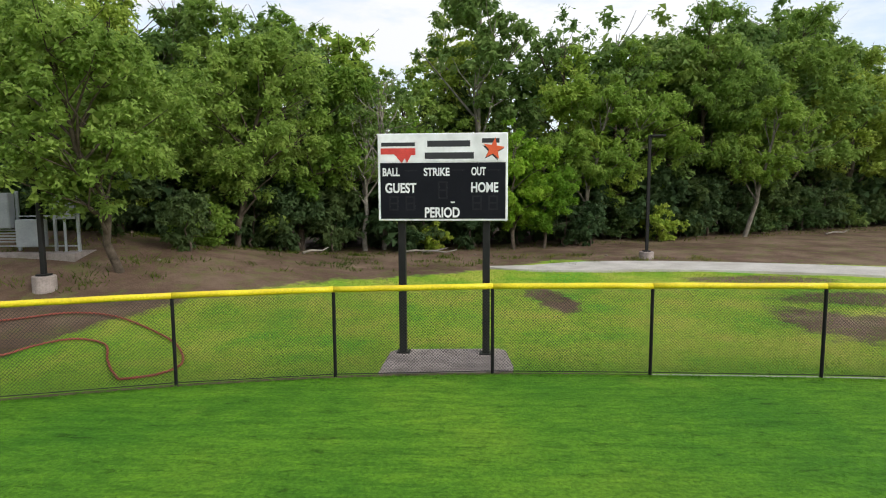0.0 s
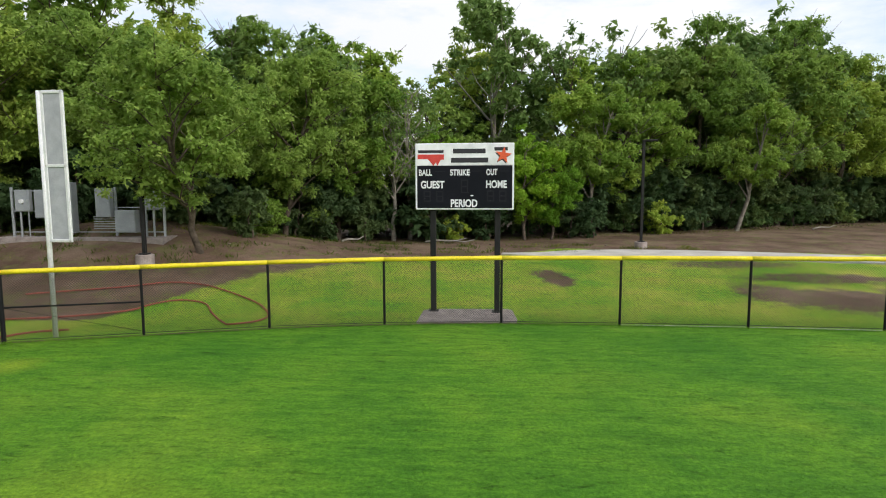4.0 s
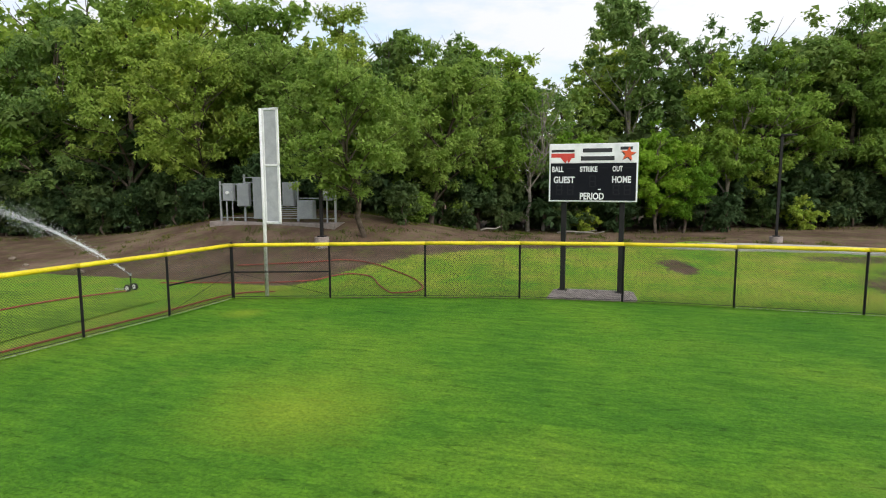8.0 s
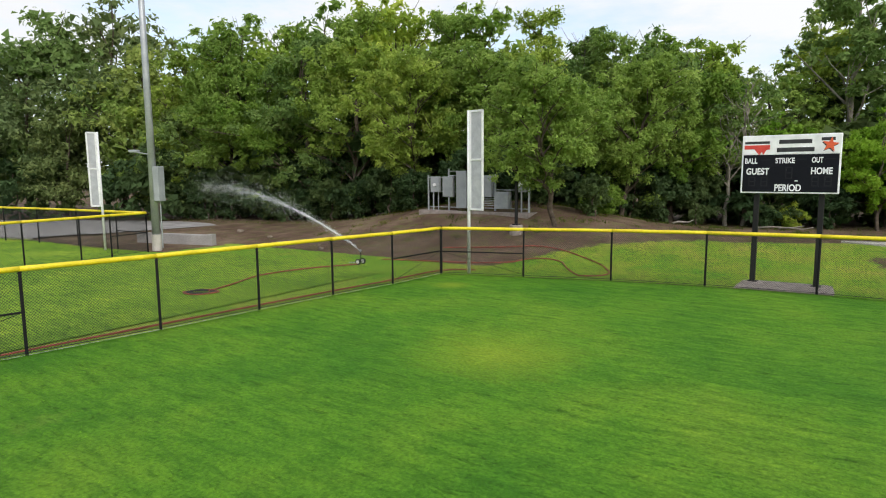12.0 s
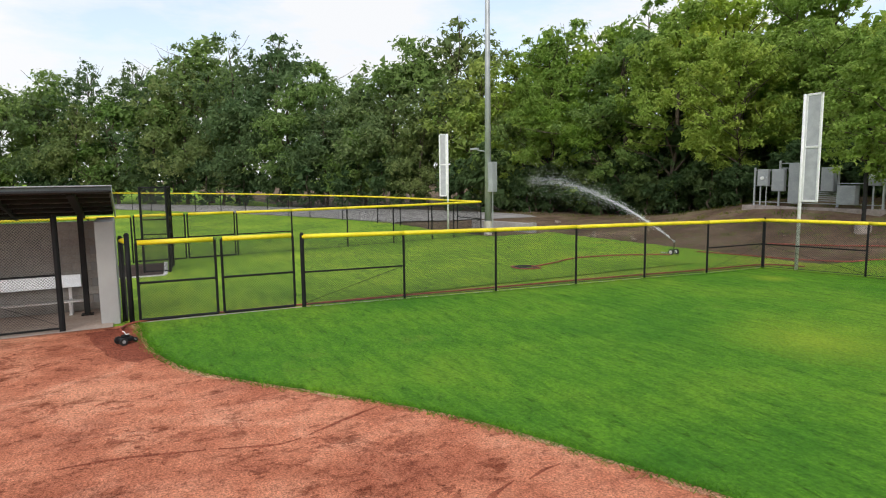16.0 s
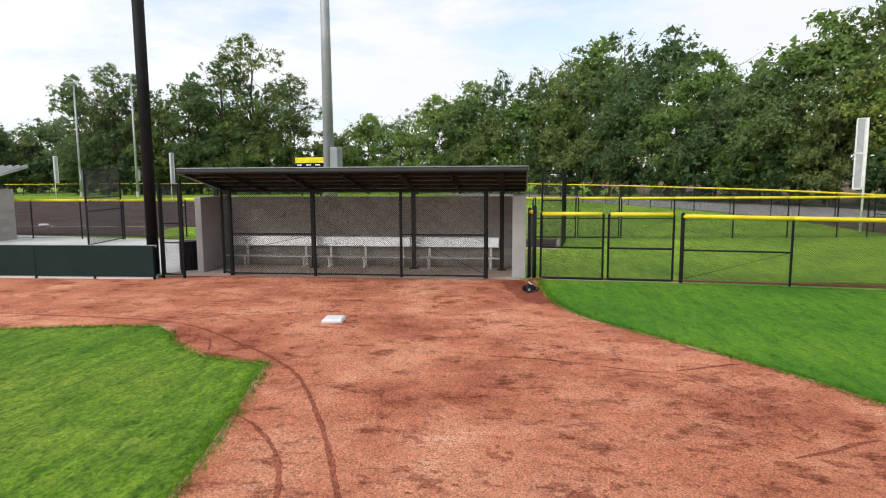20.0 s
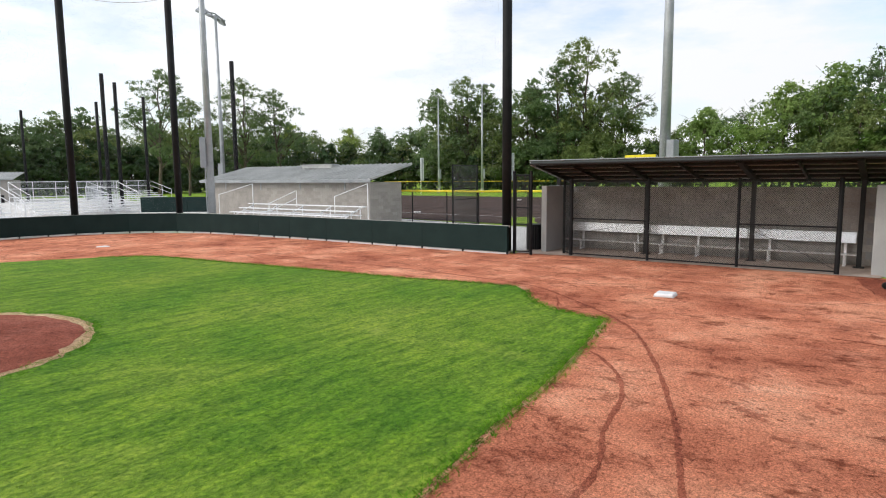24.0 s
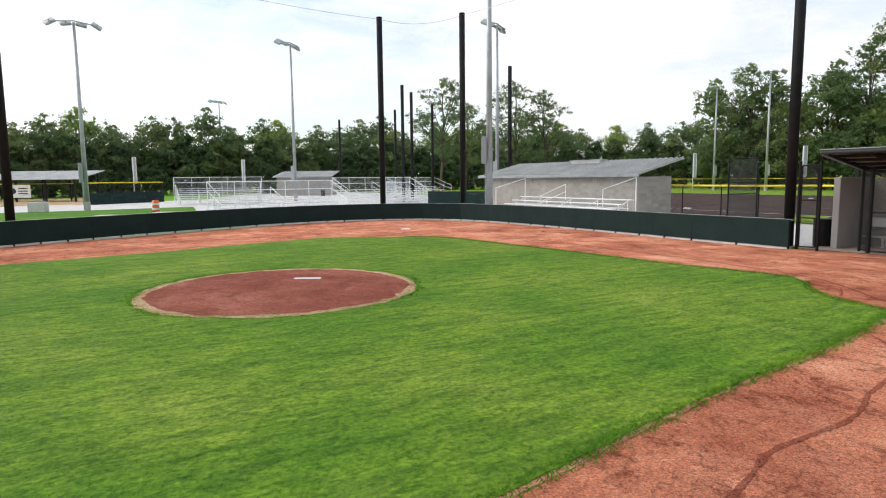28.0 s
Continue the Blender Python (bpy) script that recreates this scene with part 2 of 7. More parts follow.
SPOTS = ((-3.8, -0.5, 1.6), (-8.6, 5.2, 0.6))
FIELD_GRASS = grass_material("mown_grass", (0.05, 0.165, 0.011), (0.08, 0.208, 0.0135), (0.128, 0.25, 0.019), (0.2, 0.285, 0.04), False, SPOTS, soft=0.75)
BLADES = grass_material("grass_blade", (0.05, 0.165, 0.011), (0.08, 0.208, 0.0135), (0.128, 0.25, 0.019), (0.2, 0.285, 0.04), True, SPOTS, soft=0.75)
NEXT_GRASS = grass_material("next_field_turf", (0.115, 0.23, 0.02), (0.17, 0.3, 0.025), (0.24, 0.36, 0.034), (0.31, 0.39, 0.08))
INFIELD_GRASS = grass_material("infield_turf", (0.076, 0.178, 0.0105), (0.117, 0.214, 0.0165), (0.175, 0.258, 0.031), (0.26, 0.31, 0.07), False, (), True)
INFIELD_BLADES = grass_material("infield_blade", (0.076, 0.178, 0.0105), (0.117, 0.214, 0.0165), (0.175, 0.258, 0.031), (0.26, 0.31, 0.07), True, (), True)
CLAY = dirt_material("red_clay", (0.42, 0.134, 0.076), (0.6, 0.222, 0.128), (0.71, 0.314, 0.19), (0.42, 0.32, 0.29))
MOUND_CLAY = dirt_material("damp_clay", (0.22, 0.065, 0.042), (0.29, 0.093, 0.063), (0.35, 0.125, 0.085), (0.75, 0.7, 0.7))
PALE_CLAY = dirt_material("pale_dry_clay", (0.5, 0.22, 0.13), (0.62, 0.32, 0.2), (0.68, 0.4, 0.27), (0.6, 0.5, 0.46))
SANDY = dirt_material("sandy_edge", (0.4, 0.26, 0.15), (0.5, 0.35, 0.2), (0.55, 0.42, 0.26), (0.7, 0.65, 0.6))
BROWN_INFIELD = dirt_material("brown_infield", (0.055, 0.038, 0.034), (0.075, 0.052, 0.046), (0.1, 0.07, 0.06), (0.8, 0.78, 0.76))
CONCRETE = surface("concrete", (0.42, 0.39, 0.35), (0.56, 0.53, 0.48), 1.2, 40, 0.85)
PALE_CONCRETE = surface("pale_concrete", (0.55, 0.54, 0.52), (0.68, 0.67, 0.65), 0.6, 30, 0.85)
PAD_CONCRETE = surface("stained_concrete", (0.24, 0.2, 0.18), (0.4, 0.34, 0.31), 2.5, 25, 0.9, 0, 0.004)
GRAVEL = surface("gravel", (0.27, 0.255, 0.245), (0.38, 0.36, 0.345), 0.8, 22, 0.95, 0, 0.02)
BLOCK = surface("grey_block", (0.33, 0.325, 0.32), (0.39, 0.385, 0.375), 0.9, 140, 0.95, 0, 0.0006, 0.2)
TAN_BLOCK = surface("tan_block", (0.33, 0.31, 0.28), (0.42, 0.39, 0.36), 1.0, 40, 0.95, 0, 0.006, 0.2)
BLACK_STEEL = surface("black_steel", (0.01, 0.01, 0.011), (0.016, 0.016, 0.017), 3, 90, 0.6, 0.0, 0.0005, 0.15)
BLACK_WIRE = surface("black_vinyl_wire", (0.012, 0.013, 0.013), (0.02, 0.02, 0.02), 3, 60, 0.5, 0.0, 0)
DARK_PAINT = surface("dark_bronze_paint", (0.012, 0.012, 0.012), (0.02, 0.019, 0.019), 3, 80, 0.55, 0, 0.0005, 0.25)
GALV = surface("galvanised_steel", (0.36, 0.38, 0.4), (0.48, 0.5, 0.52), 1.5, 30, 0.5, 0.55, 0.0005)
ALU = surface("aluminium", (0.86, 0.87, 0.88), (0.93, 0.93, 0.94), 2.0, 50, 0.4, 0.0, 0.0005)
ROOF_METAL = surface("pale_roof_metal", (0.42, 0.43, 0.42), (0.55, 0.56, 0.55), 0.8, 30, 0.45, 0.3, 0.0005)
LINING = surface("roof_underside", (0.48, 0.47, 0.46), (0.6, 0.58, 0.57), 1.0, 30, 0.6, 0.2, 0.0005)
DUG_FLOOR = surface("dusty_concrete", (0.34, 0.25, 0.2), (0.48, 0.39, 0.33), 0.9, 25, 0.9, 0, 0.002)
BENCH_ALU = surface("satin_aluminium", (0.88, 0.89, 0.9), (0.95, 0.95, 0.96), 2.0, 50, 0.34, 0.7, 0.0002)
DUG_ROOF = surface("dark_roof_metal", (0.05, 0.06, 0.062), (0.075, 0.085, 0.088), 1.0, 40, 0.45, 0.2, 0.0005)
WHITE = surface("white_paint", (0.7, 0.71, 0.72), (0.82, 0.82, 0.82), 3, 60, 0.5, 0, 0.0003)
YELLOW = surface("yellow_plastic", (0.72, 0.56, 0.01), (0.86, 0.7, 0.02), 1.5, 30, 0.45, 0, 0.0008)
PERF = surface("perforated_white_mesh", (0.36, 0.37, 0.4), (0.46, 0.47, 0.5), 4, 120, 0.6)
GREEN_PAD = surface("dark_green_vinyl", (0.006, 0.021, 0.02), (0.01, 0.029, 0.027), 1.2, 30, 0.65, 0, 0.002, 0.2)
BOARD_BLACK = surface("scoreboard_black", (0.006, 0.007, 0.011), (0.009, 0.01, 0.015), 2, 50, 0.6, 0, 0, 0.15)
DIGIT = surface("unlit_digit", (0.014, 0.014, 0.018), (0.02, 0.02, 0.025), 3, 50, 0.5, 0, 0, 0.15)
SIGN_WHITE = surface("white_sign_face", (0.84, 0.85, 0.87), (0.88, 0.89, 0.9), 0.7, 3, 0.5, 0, 0)
INK = surface("dark_ink", (0.02, 0.02, 0.025), (0.03, 0.03, 0.035), 5, 60, 0.5, 0, 0)
RED_INK = surface("red_print", (0.62, 0.05, 0.04), (0.7, 0.07, 0.05), 4, 50, 0.45, 0, 0)
ORANGE_INK = surface("orange_red_print", (0.75, 0.1, 0.03), (0.8, 0.13, 0.04), 4, 50, 0.45, 0, 0)
RED_HOSE = surface("red_rubber", (0.27, 0.055, 0.035), (0.38, 0.085, 0.055), 4, 80, 0.5)
BARK = surface("bark", (0.07, 0.055, 0.042), (0.16, 0.13, 0.1), 3, 18, 0.95, 0, 0.02, 0.1)
SOIL = surface("bare_soil", (0.075, 0.055, 0.04), (0.15, 0.11, 0.08), 5, 40, 0.95, 0, 0.01, 0.1)
GREY_BARK = surface("grey_bark", (0.14, 0.125, 0.1), (0.27, 0.245, 0.2), 3, 18, 0.95, 0, 0.02, 0.1)
PALE_BARK = surface("pale_bark", (0.2, 0.18, 0.15), (0.36, 0.33, 0.28), 3, 18, 0.95, 0, 0.02, 0.1)
STONE = surface("brown_stone", (0.16, 0.12, 0.09), (0.32, 0.27, 0.21), 5, 40, 0.9, 0, 0.01, 0.2)
PANEL_GREY = surface("grey_enclosure", (0.3, 0.32, 0.335), (0.37, 0.39, 0.405), 2, 50, 0.5, 0.1, 0.0005)
RUBBER = surface("black_rubber", (0.012, 0.012, 0.012), (0.02, 0.02, 0.02), 5, 60, 0.7)
ROPE = surface("white_rope", (0.55, 0.55, 0.55), (0.7, 0.7, 0.7), 6, 90, 0.8, 0, 0)
NET = surface("netting", (0.25, 0.26, 0.27), (0.32, 0.33, 0.34), 2, 30, 0.8, 0, 0)
DROPS = surface("water_drops", (0.75, 0.78, 0.8), (0.9, 0.92, 0.93), 3, 20, 0.2, 0, 0)
CONE = surface("orange_plastic", (0.7, 0.12, 0.02), (0.8, 0.16, 0.03), 3, 40, 0.5)
LEAF_A = leaf_material("leaf_mid", (0.179, 0.283, 0.0561), (0.287, 0.414, 0.0837), (0.38, 0.487, 0.114))
LEAF_B = leaf_material("leaf_yellow", (0.188, 0.318, 0.05), (0.298, 0.432, 0.072), (0.385, 0.482, 0.102))
LEAF_L = leaf_material("leaf_lime", (0.155, 0.31, 0.024), (0.23, 0.415, 0.038), (0.3, 0.45, 0.062))
LEAF_C = leaf_material("leaf_dark", (0.135, 0.231, 0.0659), (0.208, 0.319, 0.087), (0.289, 0.386, 0.118))
# FAR leaf colours include aerial haze, painted in as extra blue.
FAR_A = leaf_material("hazy_leaf_mid", (0.0997, 0.178, 0.0615), (0.159, 0.259, 0.0855), (0.225, 0.321, 0.111))
FAR_B = leaf_material("hazy_leaf_pale", (0.145, 0.251, 0.0649), (0.232, 0.354, 0.0895), (0.312, 0.416, 0.131))
FAR_D = leaf_material("hazy_leaf_green", (0.16, 0.245, 0.075), (0.24, 0.34, 0.1), (0.32, 0.415, 0.135))
FAR_E = leaf_material("hazy_leaf_muted", (0.105, 0.168, 0.073), (0.162, 0.235, 0.098), (0.225, 0.296, 0.128))
# Leaf colour darkened to stand for the shade under the overhanging crowns.
SHADE_LEAF = leaf_material("leaf_in_shade", (0.056, 0.105, 0.043), (0.09, 0.15, 0.058), (0.13, 0.195, 0.078))


# ---- mesh helpers ----
def mesh_object(name, V, F, mat, parent=None, smooth=False, fix=True):
    me = bpy.data.meshes.new(name)
    me.from_pydata(V, [], F)
    if fix:
        bm = bmesh.new()
        bm.from_mesh(me)
        bmesh.ops.recalc_face_normals(bm, faces=bm.faces)
        bm.to_mesh(me)
        bm.free()
    if smooth:
        me.polygons.foreach_set("use_smooth", [True] * len(me.polygons))
    me.materials.append(mat)
    ob = new(name, me)
    if parent is not None:
        ob.parent = parent
    return ob


def part(name, shape, mat, parent, label="", smooth=False, at=None):
    ob = mesh_object(name, shape[0], shape[1], mat, parent, smooth)
    if at is not None:
        ob.matrix_basis = at
    if label:
        tagged(ob, label)
    return ob


def again(name, source, parent, at):
    """Another object on the mesh of a part."""
    ob = new(name, source.data)
    ob.parent = parent
    ob.matrix_basis = at
    return ob


def thing(name, at, label, category, group="", kind=""):
    e = new(name)
    e.empty_display_size = 0.2
    e.matrix_basis = at
    return tagged(e, label, category, group, kind)


def box(x0, y0, z0, x1, y1, z1, c=0.0):
    """A box, with its edges chamfered by c."""
    if not c:
        V = [(x, y, z) for x in (x0, x1) for y in (y0, y1) for z in (z0, z1)]
        return V, [(0, 1, 3, 2), (4, 6, 7, 5), (0, 4, 5, 1), (2, 3, 7, 6), (0, 2, 6, 4), (1, 5, 7, 3)]
    V, k = [], {}
    for sx in (0, 1):
        for sy in (0, 1):
            for sz in (0, 1):
                X, Y, Z = (x0, x1)[sx], (y0, y1)[sy], (z0, z1)[sz]
                ix, iy, iz = (c, -c)[sx], (c, -c)[sy], (c, -c)[sz]
                k[sx, sy, sz] = len(V)
                V += [(X, Y + iy, Z + iz), (X + ix, Y, Z + iz), (X + ix, Y + iy, Z)]
    q = ((0, 0), (1, 0), (1, 1), (0, 1))
    F = []
    for s in (0, 1):
        F.append([k[s, a, b] for a, b in q])
        F.append([k[a, s, b] + 1 for a, b in q])
        F.append([k[a, b, s] + 2 for a, b in q])
    for a in (0, 1):
        for b in (0, 1):
            F.append([k[a, b, 0], k[a, b, 0] + 1, k[a, b, 1] + 1, k[a, b, 1]])
            F.append([k[a, 0, b], k[a, 0, b] + 2, k[a, 1, b] + 2, k[a, 1, b]])
            F.append([k[0, a, b] + 1, k[0, a, b] + 2, k[1, a, b] + 2, k[1, a, b] + 1])
    F += [[k[a, b, d], k[a, b, d] + 1, k[a, b, d] + 2] for a in (0, 1) for b in (0, 1) for d in (0, 1)]
    return V, F


def tube(pts, r, n=8, taper=1.0, caps=True):
    """A round bar along points; its radius goes to r * taper at the end."""
    pts = [Vector(p) for p in pts]
    V, F = [], []
    u = None
    for i, p in enumerate(pts):
        d = (pts[min(i + 1, len(pts) - 1)] - pts[max(i - 1, 0)]).normalized()
        if u is None:
            u = d.orthogonal().normalized()
        u = (u - d * u.dot(d)).normalized()
        w = d.cross(u)
        rr = r * (1 + (taper - 1) * i / max(1, len(pts) - 1))
        for j in range(n):
            a = 2 * math.pi * j / n
            V.append(tuple(p + (u * math.cos(a) + w * math.sin(a)) * rr))
    for i in range(len(pts) - 1):
        for j in range(n):
            F.append((i * n + j, i * n + (j + 1) % n, (i + 1) * n + (j + 1) % n, (i + 1) * n + j))
    if caps:
        F += [tuple(range(n)), tuple(range((len(pts) - 1) * n, len(pts) * n))]
    return V, F


def join(*shapes):
    V, F = [], []
    for v, f in shapes:
        o = len(V)
        V += list(v)
        F += [tuple(i + o for i in q) for q in f]
    return V, F


def moved(shape, m):
    return [tuple(m @ Vector(v)) for v in shape[0]], shape[1]


def prism(outline, z0, z1):
    n = len(outline)
    V = [(x, y, z0) for x, y in outline] + [(x, y, z1) for x, y in outline]
    F = [tuple(range(n)), tuple(range(n, 2 * n))] + [(i, (i + 1) % n, n + (i + 1) % n, n + i) for i in range(n)]
    return V, F


def plate(outline, y0, y1):
    """A shape drawn in x, z, with thickness in y."""
    V, F = prism(outline, y0, y1)
    return [(x, z, y) for x, y, z in V], F


def smooth_line(pts, step=0.4):
    """A curve through points, cut into short steps."""
    P = [Vector((*p, 0)) if len(p) == 2 else Vector(p) for p in pts]
    out = []
    for i in range(len(P) - 1):
        a, b, c, d = P[max(i - 1, 0)], P[i], P[i + 1], P[min(i + 2, len(P) - 1)]
        k = max(1, int((c - b).length / step))
        for j in range(k):
            t = j / k
            out.append(0.5 * (2 * b + (c - a) * t + (2 * a - 5 * b + 4 * c - d) * t * t + (3 * b - a - 3 * c + d) * t ** 3))
    return out + [P[-1]]


def chain_link(w, h, pitch=0.064, r=0.0032):
    """Woven wire, w long and h high, in the plane y = 0."""
    V, F = [], []
    for s in (1, -1):
        c = -h + (pitch / 2 if s < 0 else 0)
        while c < w:
            x0, x1 = max(c, 0), min(c + h, w)
            if x1 - x0 > 0.01:
                za, zb = x0 - c, x1 - c
                if s < 0:
                    za, zb = h - za, h - zb
                o, y = len(V), 0.0025 * s
                ux, uz = r * 0.7071, -r * 0.7071 * s
                for x, z in ((x0, za), (x1, zb)):
                    V += [(x + ux, y - r * 0.6, z + uz), (x - ux, y - r * 0.6, z - uz), (x, y + r * 1.2, z)]
                F += [(o + j, o + (j + 1) % 3, o + 3 + (j + 1) % 3, o + 3 + j) for j in range(3)]
            c += pitch
    return V, F


LINKS = {}


def link_panel(parent, a, b, z0, z1, mat=None, pitch=0.06, r=0.0035):
    """A panel of woven wire from a to b (x, y), between two heights."""
    d = Vector((b[0] - a[0], b[1] - a[1], 0))
    key = (round(d.length, 1), round(z1 - z0, 2), pitch, r, (mat or BLACK_WIRE).name)
    if key not in LINKS:
        me = bpy.data.meshes.new("chain_link")
        V, F = chain_link(key[0], key[1], pitch, r)
        me.from_pydata(V, [], F)
        me.materials.append(mat or BLACK_WIRE)
        LINKS[key] = me
    ob = new("chain_link", LINKS[key])
    ob.parent = parent
    ob.matrix_basis = pose(a[0], a[1], z0, 0, 0, math.degrees(math.atan2(d.y, d.x))) @ Matrix.Diagonal((d.length / key[0], 1, 1, 1))
    return ob


def rise(x, y):
    """Height of the ground: level on the fields, with banks beyond the outfield fence."""
    def hump(cx, cy, rx, ry, h):
        q = ((x - cx) / rx) ** 2 + ((y - cy) / ry) ** 2
        return h * math.exp(-q)
    out = max(0.0, y - 10.5)
    g = 0.55 * (1 - math.exp(-out / 14)) if x > -24 else 0.35 * (1 - math.exp(-max(0.0, y - 8) / 9))
    g += hump(-14.5, 19.0, 8.5, 5.5, 1.75)
    if y < 9.8:
        g *= max(0.0, (y - 6.0) / 3.8)
    return g


# ---- ground ----
def ground_sheet():
    xs = [-900, -400, -200, -130] + [-95 + 1.0 * i for i in range(79)] + [-16 + 0.4 * i for i in range(90)] + [20 + 1.0 * i for i in range(31)] + [80, 130, 250, 500, 900]
    ys = [-900, -400, -250, -170] + [-120 + 2.0 * i for i in range(48)] + [-24 + 1.0 * i for i in range(32)] + [8 + 0.4 * i for i in range(50)] + [28 + 1.0 * i for i in range(24)] + [70, 120, 250, 500, 900]
    V, F, bare, lush = [], [], [], []
    rail = lambda x: float(np.interp(x, [CORNER[0]] + [p[0] for p in OUTFIELD], [CORNER[1]] + [p[1] for p in OUTFIELD]))
    edge = lambda x: float(np.interp(x, (-30, -14, -10.5, -9.4, -9.0, -8.1, -6.9, -4.4, -2, 2, 4, 20, 40), (8.0, 8.3, 8.6, 9.4, 10.9, 12.7, 14.4, 17.0, 18.6, 22.0, 24.2, 22.5, 17)))
    for y in ys:
        for x in xs:
            z = rise(x, y) + (0.05 * noise.noise((x * 0.6, y * 0.6, 3)) if y > 11 else 0)
            V.append((x, y, z - 0.02))
            b = 0.0
            if x > -24.5 and y > 9:
                b = min(1, max(0, (y - edge(x)) / 1.6 + 0.5))
                for cx, cy, rx, ry in ((2.75, 16.8, 0.45, 0.7), (3.2, 15.5, 0.5, 1.0), (9.4, 13.6, 0.9, 1.5), (11.6, 12.7, 2.0, 1.4), (15, 12.8, 2.8, 1.9), (12.4, 16.4, 2.6, 0.8), (10.5, 19.4, 2.4, 0.8)):
                    b = max(b, 1.25 * math.exp(-((x - cx) / rx) ** 2 - ((y - cy) / ry) ** 2))
            elif x <= -24.5 and y > 4:
                b = 0.9
            bare.append(b)
            lush.append(math.exp(-max(0.0, y - rail(x)) / 0.9) if x > CORNER[0] else 0.4)
    w = len(xs)
    F = [(j * w + i, j * w + i + 1, (j + 1) * w + i + 1, (j + 1) * w + i) for j in range(len(ys) - 1) for i in range(w - 1)]
    m, n, l, bsdf = material("rough_ground")
    at = n.new("ShaderNodeAttribute")
    at.attribute_name = "bare"
    patch = noise_node(n, l, 0.4, 6, 0.65)
    tuft = noise_node(n, l, 9.0, 6, 0.7, (0.7, 1.2, 1))
    grit = noise_node(n, l, 30.0, 4, 0.7)
    spread = noise_node(n, l, 1.4, 8, 0.75)
    g = ramp(n, l, patch.outputs[0], [(0.36, (0.13, 0.33, 0.03)), (0.48, (0.25, 0.385, 0.042)), (0.6, (0.37, 0.41, 0.07)), (0.7, (0.44, 0.4, 0.1))])
    g2 = ramp(n, l, tuft.outputs[0], [(0.3, (0.6, 0.65, 0.55)), (0.7, (1.3, 1.25, 1.2))])
    gc = mix(n, l, "MULTIPLY", 1.0, g.outputs[0], g2.outputs[0])
    wet = n.new("ShaderNodeAttribute")
    wet.attribute_name = "lush"
    gc = mix(n, l, "MIX", wet.outputs["Fac"], gc, mix(n, l, "MULTIPLY", 1.0, (0.15, 0.33, 0.028), g2.outputs[0]))
    d = ramp(n, l, patch.outputs[0], [(0.34, (0.09, 0.057, 0.04)), (0.5, (0.15, 0.1, 0.072)), (0.66, (0.23, 0.165, 0.118))])
    d2 = ramp(n, l, grit.outputs[0], [(0.3, (0.7, 0.68, 0.65)), (0.7, (1.25, 1.25, 1.25))])
    dc = mix(n, l, "MULTIPLY", 1.0, d.outputs[0], d2.outputs[0])
    weeds = ramp(n, l, spread.outputs[0], [(0.5, (0, 0, 0)), (0.64, (0.6, 0.6, 0.6))])
    dc = mix(n, l, "MIX", weeds.outputs[0], dc, (0.135, 0.16, 0.042))
    sm = n.new("ShaderNodeMath")
    sm.operation = "MULTIPLY_ADD"
    l.new(spread.outputs[0], sm.inputs[0])
    sm.inputs[1].default_value = 2.1
    l.new(at.outputs["Fac"], sm.inputs[2])
    half = n.new("ShaderNodeMath")
    half.operation = "MULTIPLY"
    half.inputs[1].default_value = 0.5
    l.new(sm.outputs[0], half.inputs[0])
    fm = ramp(n, l, half.outputs[0], [(0.66, (0, 0, 0)), (0.71, (0.45, 0.45, 0.45)), (0.8, (1, 1, 1))])
    l.new(mix(n, l, "MIX", fm.outputs[0], gc, dc), bsdf.inputs["Base Color"])
    bsdf.inputs["Roughness"].default_value = 0.95
    bsdf.inputs["Specular IOR Level"].default_value = 0.1
    bump(n, l, bsdf, tuft.outputs[0], 0.9, 0.05)
    ob = mesh_object("ground", V, F, m, None, True, False)
    a = ob.data.attributes.new("bare", "FLOAT", "POINT")
    a.data.foreach_set("value", bare)
    ob.data.attributes.new("lush", "FLOAT", "POINT").data.foreach_set("value", lush)
    return tagged(ob, "rough grass and bare brown earth round the ball fields", "ground", "", "structure")


def flat(name, outline, z, mat, label, category):
    """A level area of the ground, filled inside its outline."""
    bm = bmesh.new()
    vs = [bm.verts.new((x, y, z)) for x, y in outline]
    es = [bm.edges.new((vs[i], vs[(i + 1) % len(vs)])) for i in range(len(vs))]
    bmesh.ops.triangle_fill(bm, use_beauty=True, edges=es)
    for f in bm.faces:
        if f.normal.z < 0:
            f.normal_flip()
    me = bpy.data.meshes.new(name)
    bm.to_mesh(me)
    bm.free()
    me.materials.append(mat)
    return tagged(new(name, me), label, category, "", "structure")


def strip(name, line, width, lift, mat, label, category):
    """A band along a line, laid on the ground."""
    P = smooth_line(line, 0.7)
    V, F = [], []
    for i, p in enumerate(P):
        d = (P[min(i + 1, len(P) - 1)] - P[max(i - 1, 0)]).normalized()
        s = Vector((-d.y, d.x, 0)) * width / 2 * min(1, 0.12 + 0.2 * i if name == "concrete_path" else 1)
        for q in (p + s, p + s * 0.3, p - s * 0.3, p - s):
            V.append((q.x, q.y, max(rise(q.x, q.y), rise(p.x, p.y)) + lift))
        for q in (p + s, p - s):
            V.append((q.x, q.y, rise(q.x, q.y) - 0.1))
    for i in range(len(P) - 1):
        a, b = i * 6, i * 6 + 6
        F += [(a + j, a + j + 1, b + j + 1, b + j) for j in range(3)] + [(a + 4, a, b, b + 4), (a + 3, a + 5, b + 5, b + 3)]
    return tagged(mesh_object(name, V, F, mat), label, category, "", "structure")


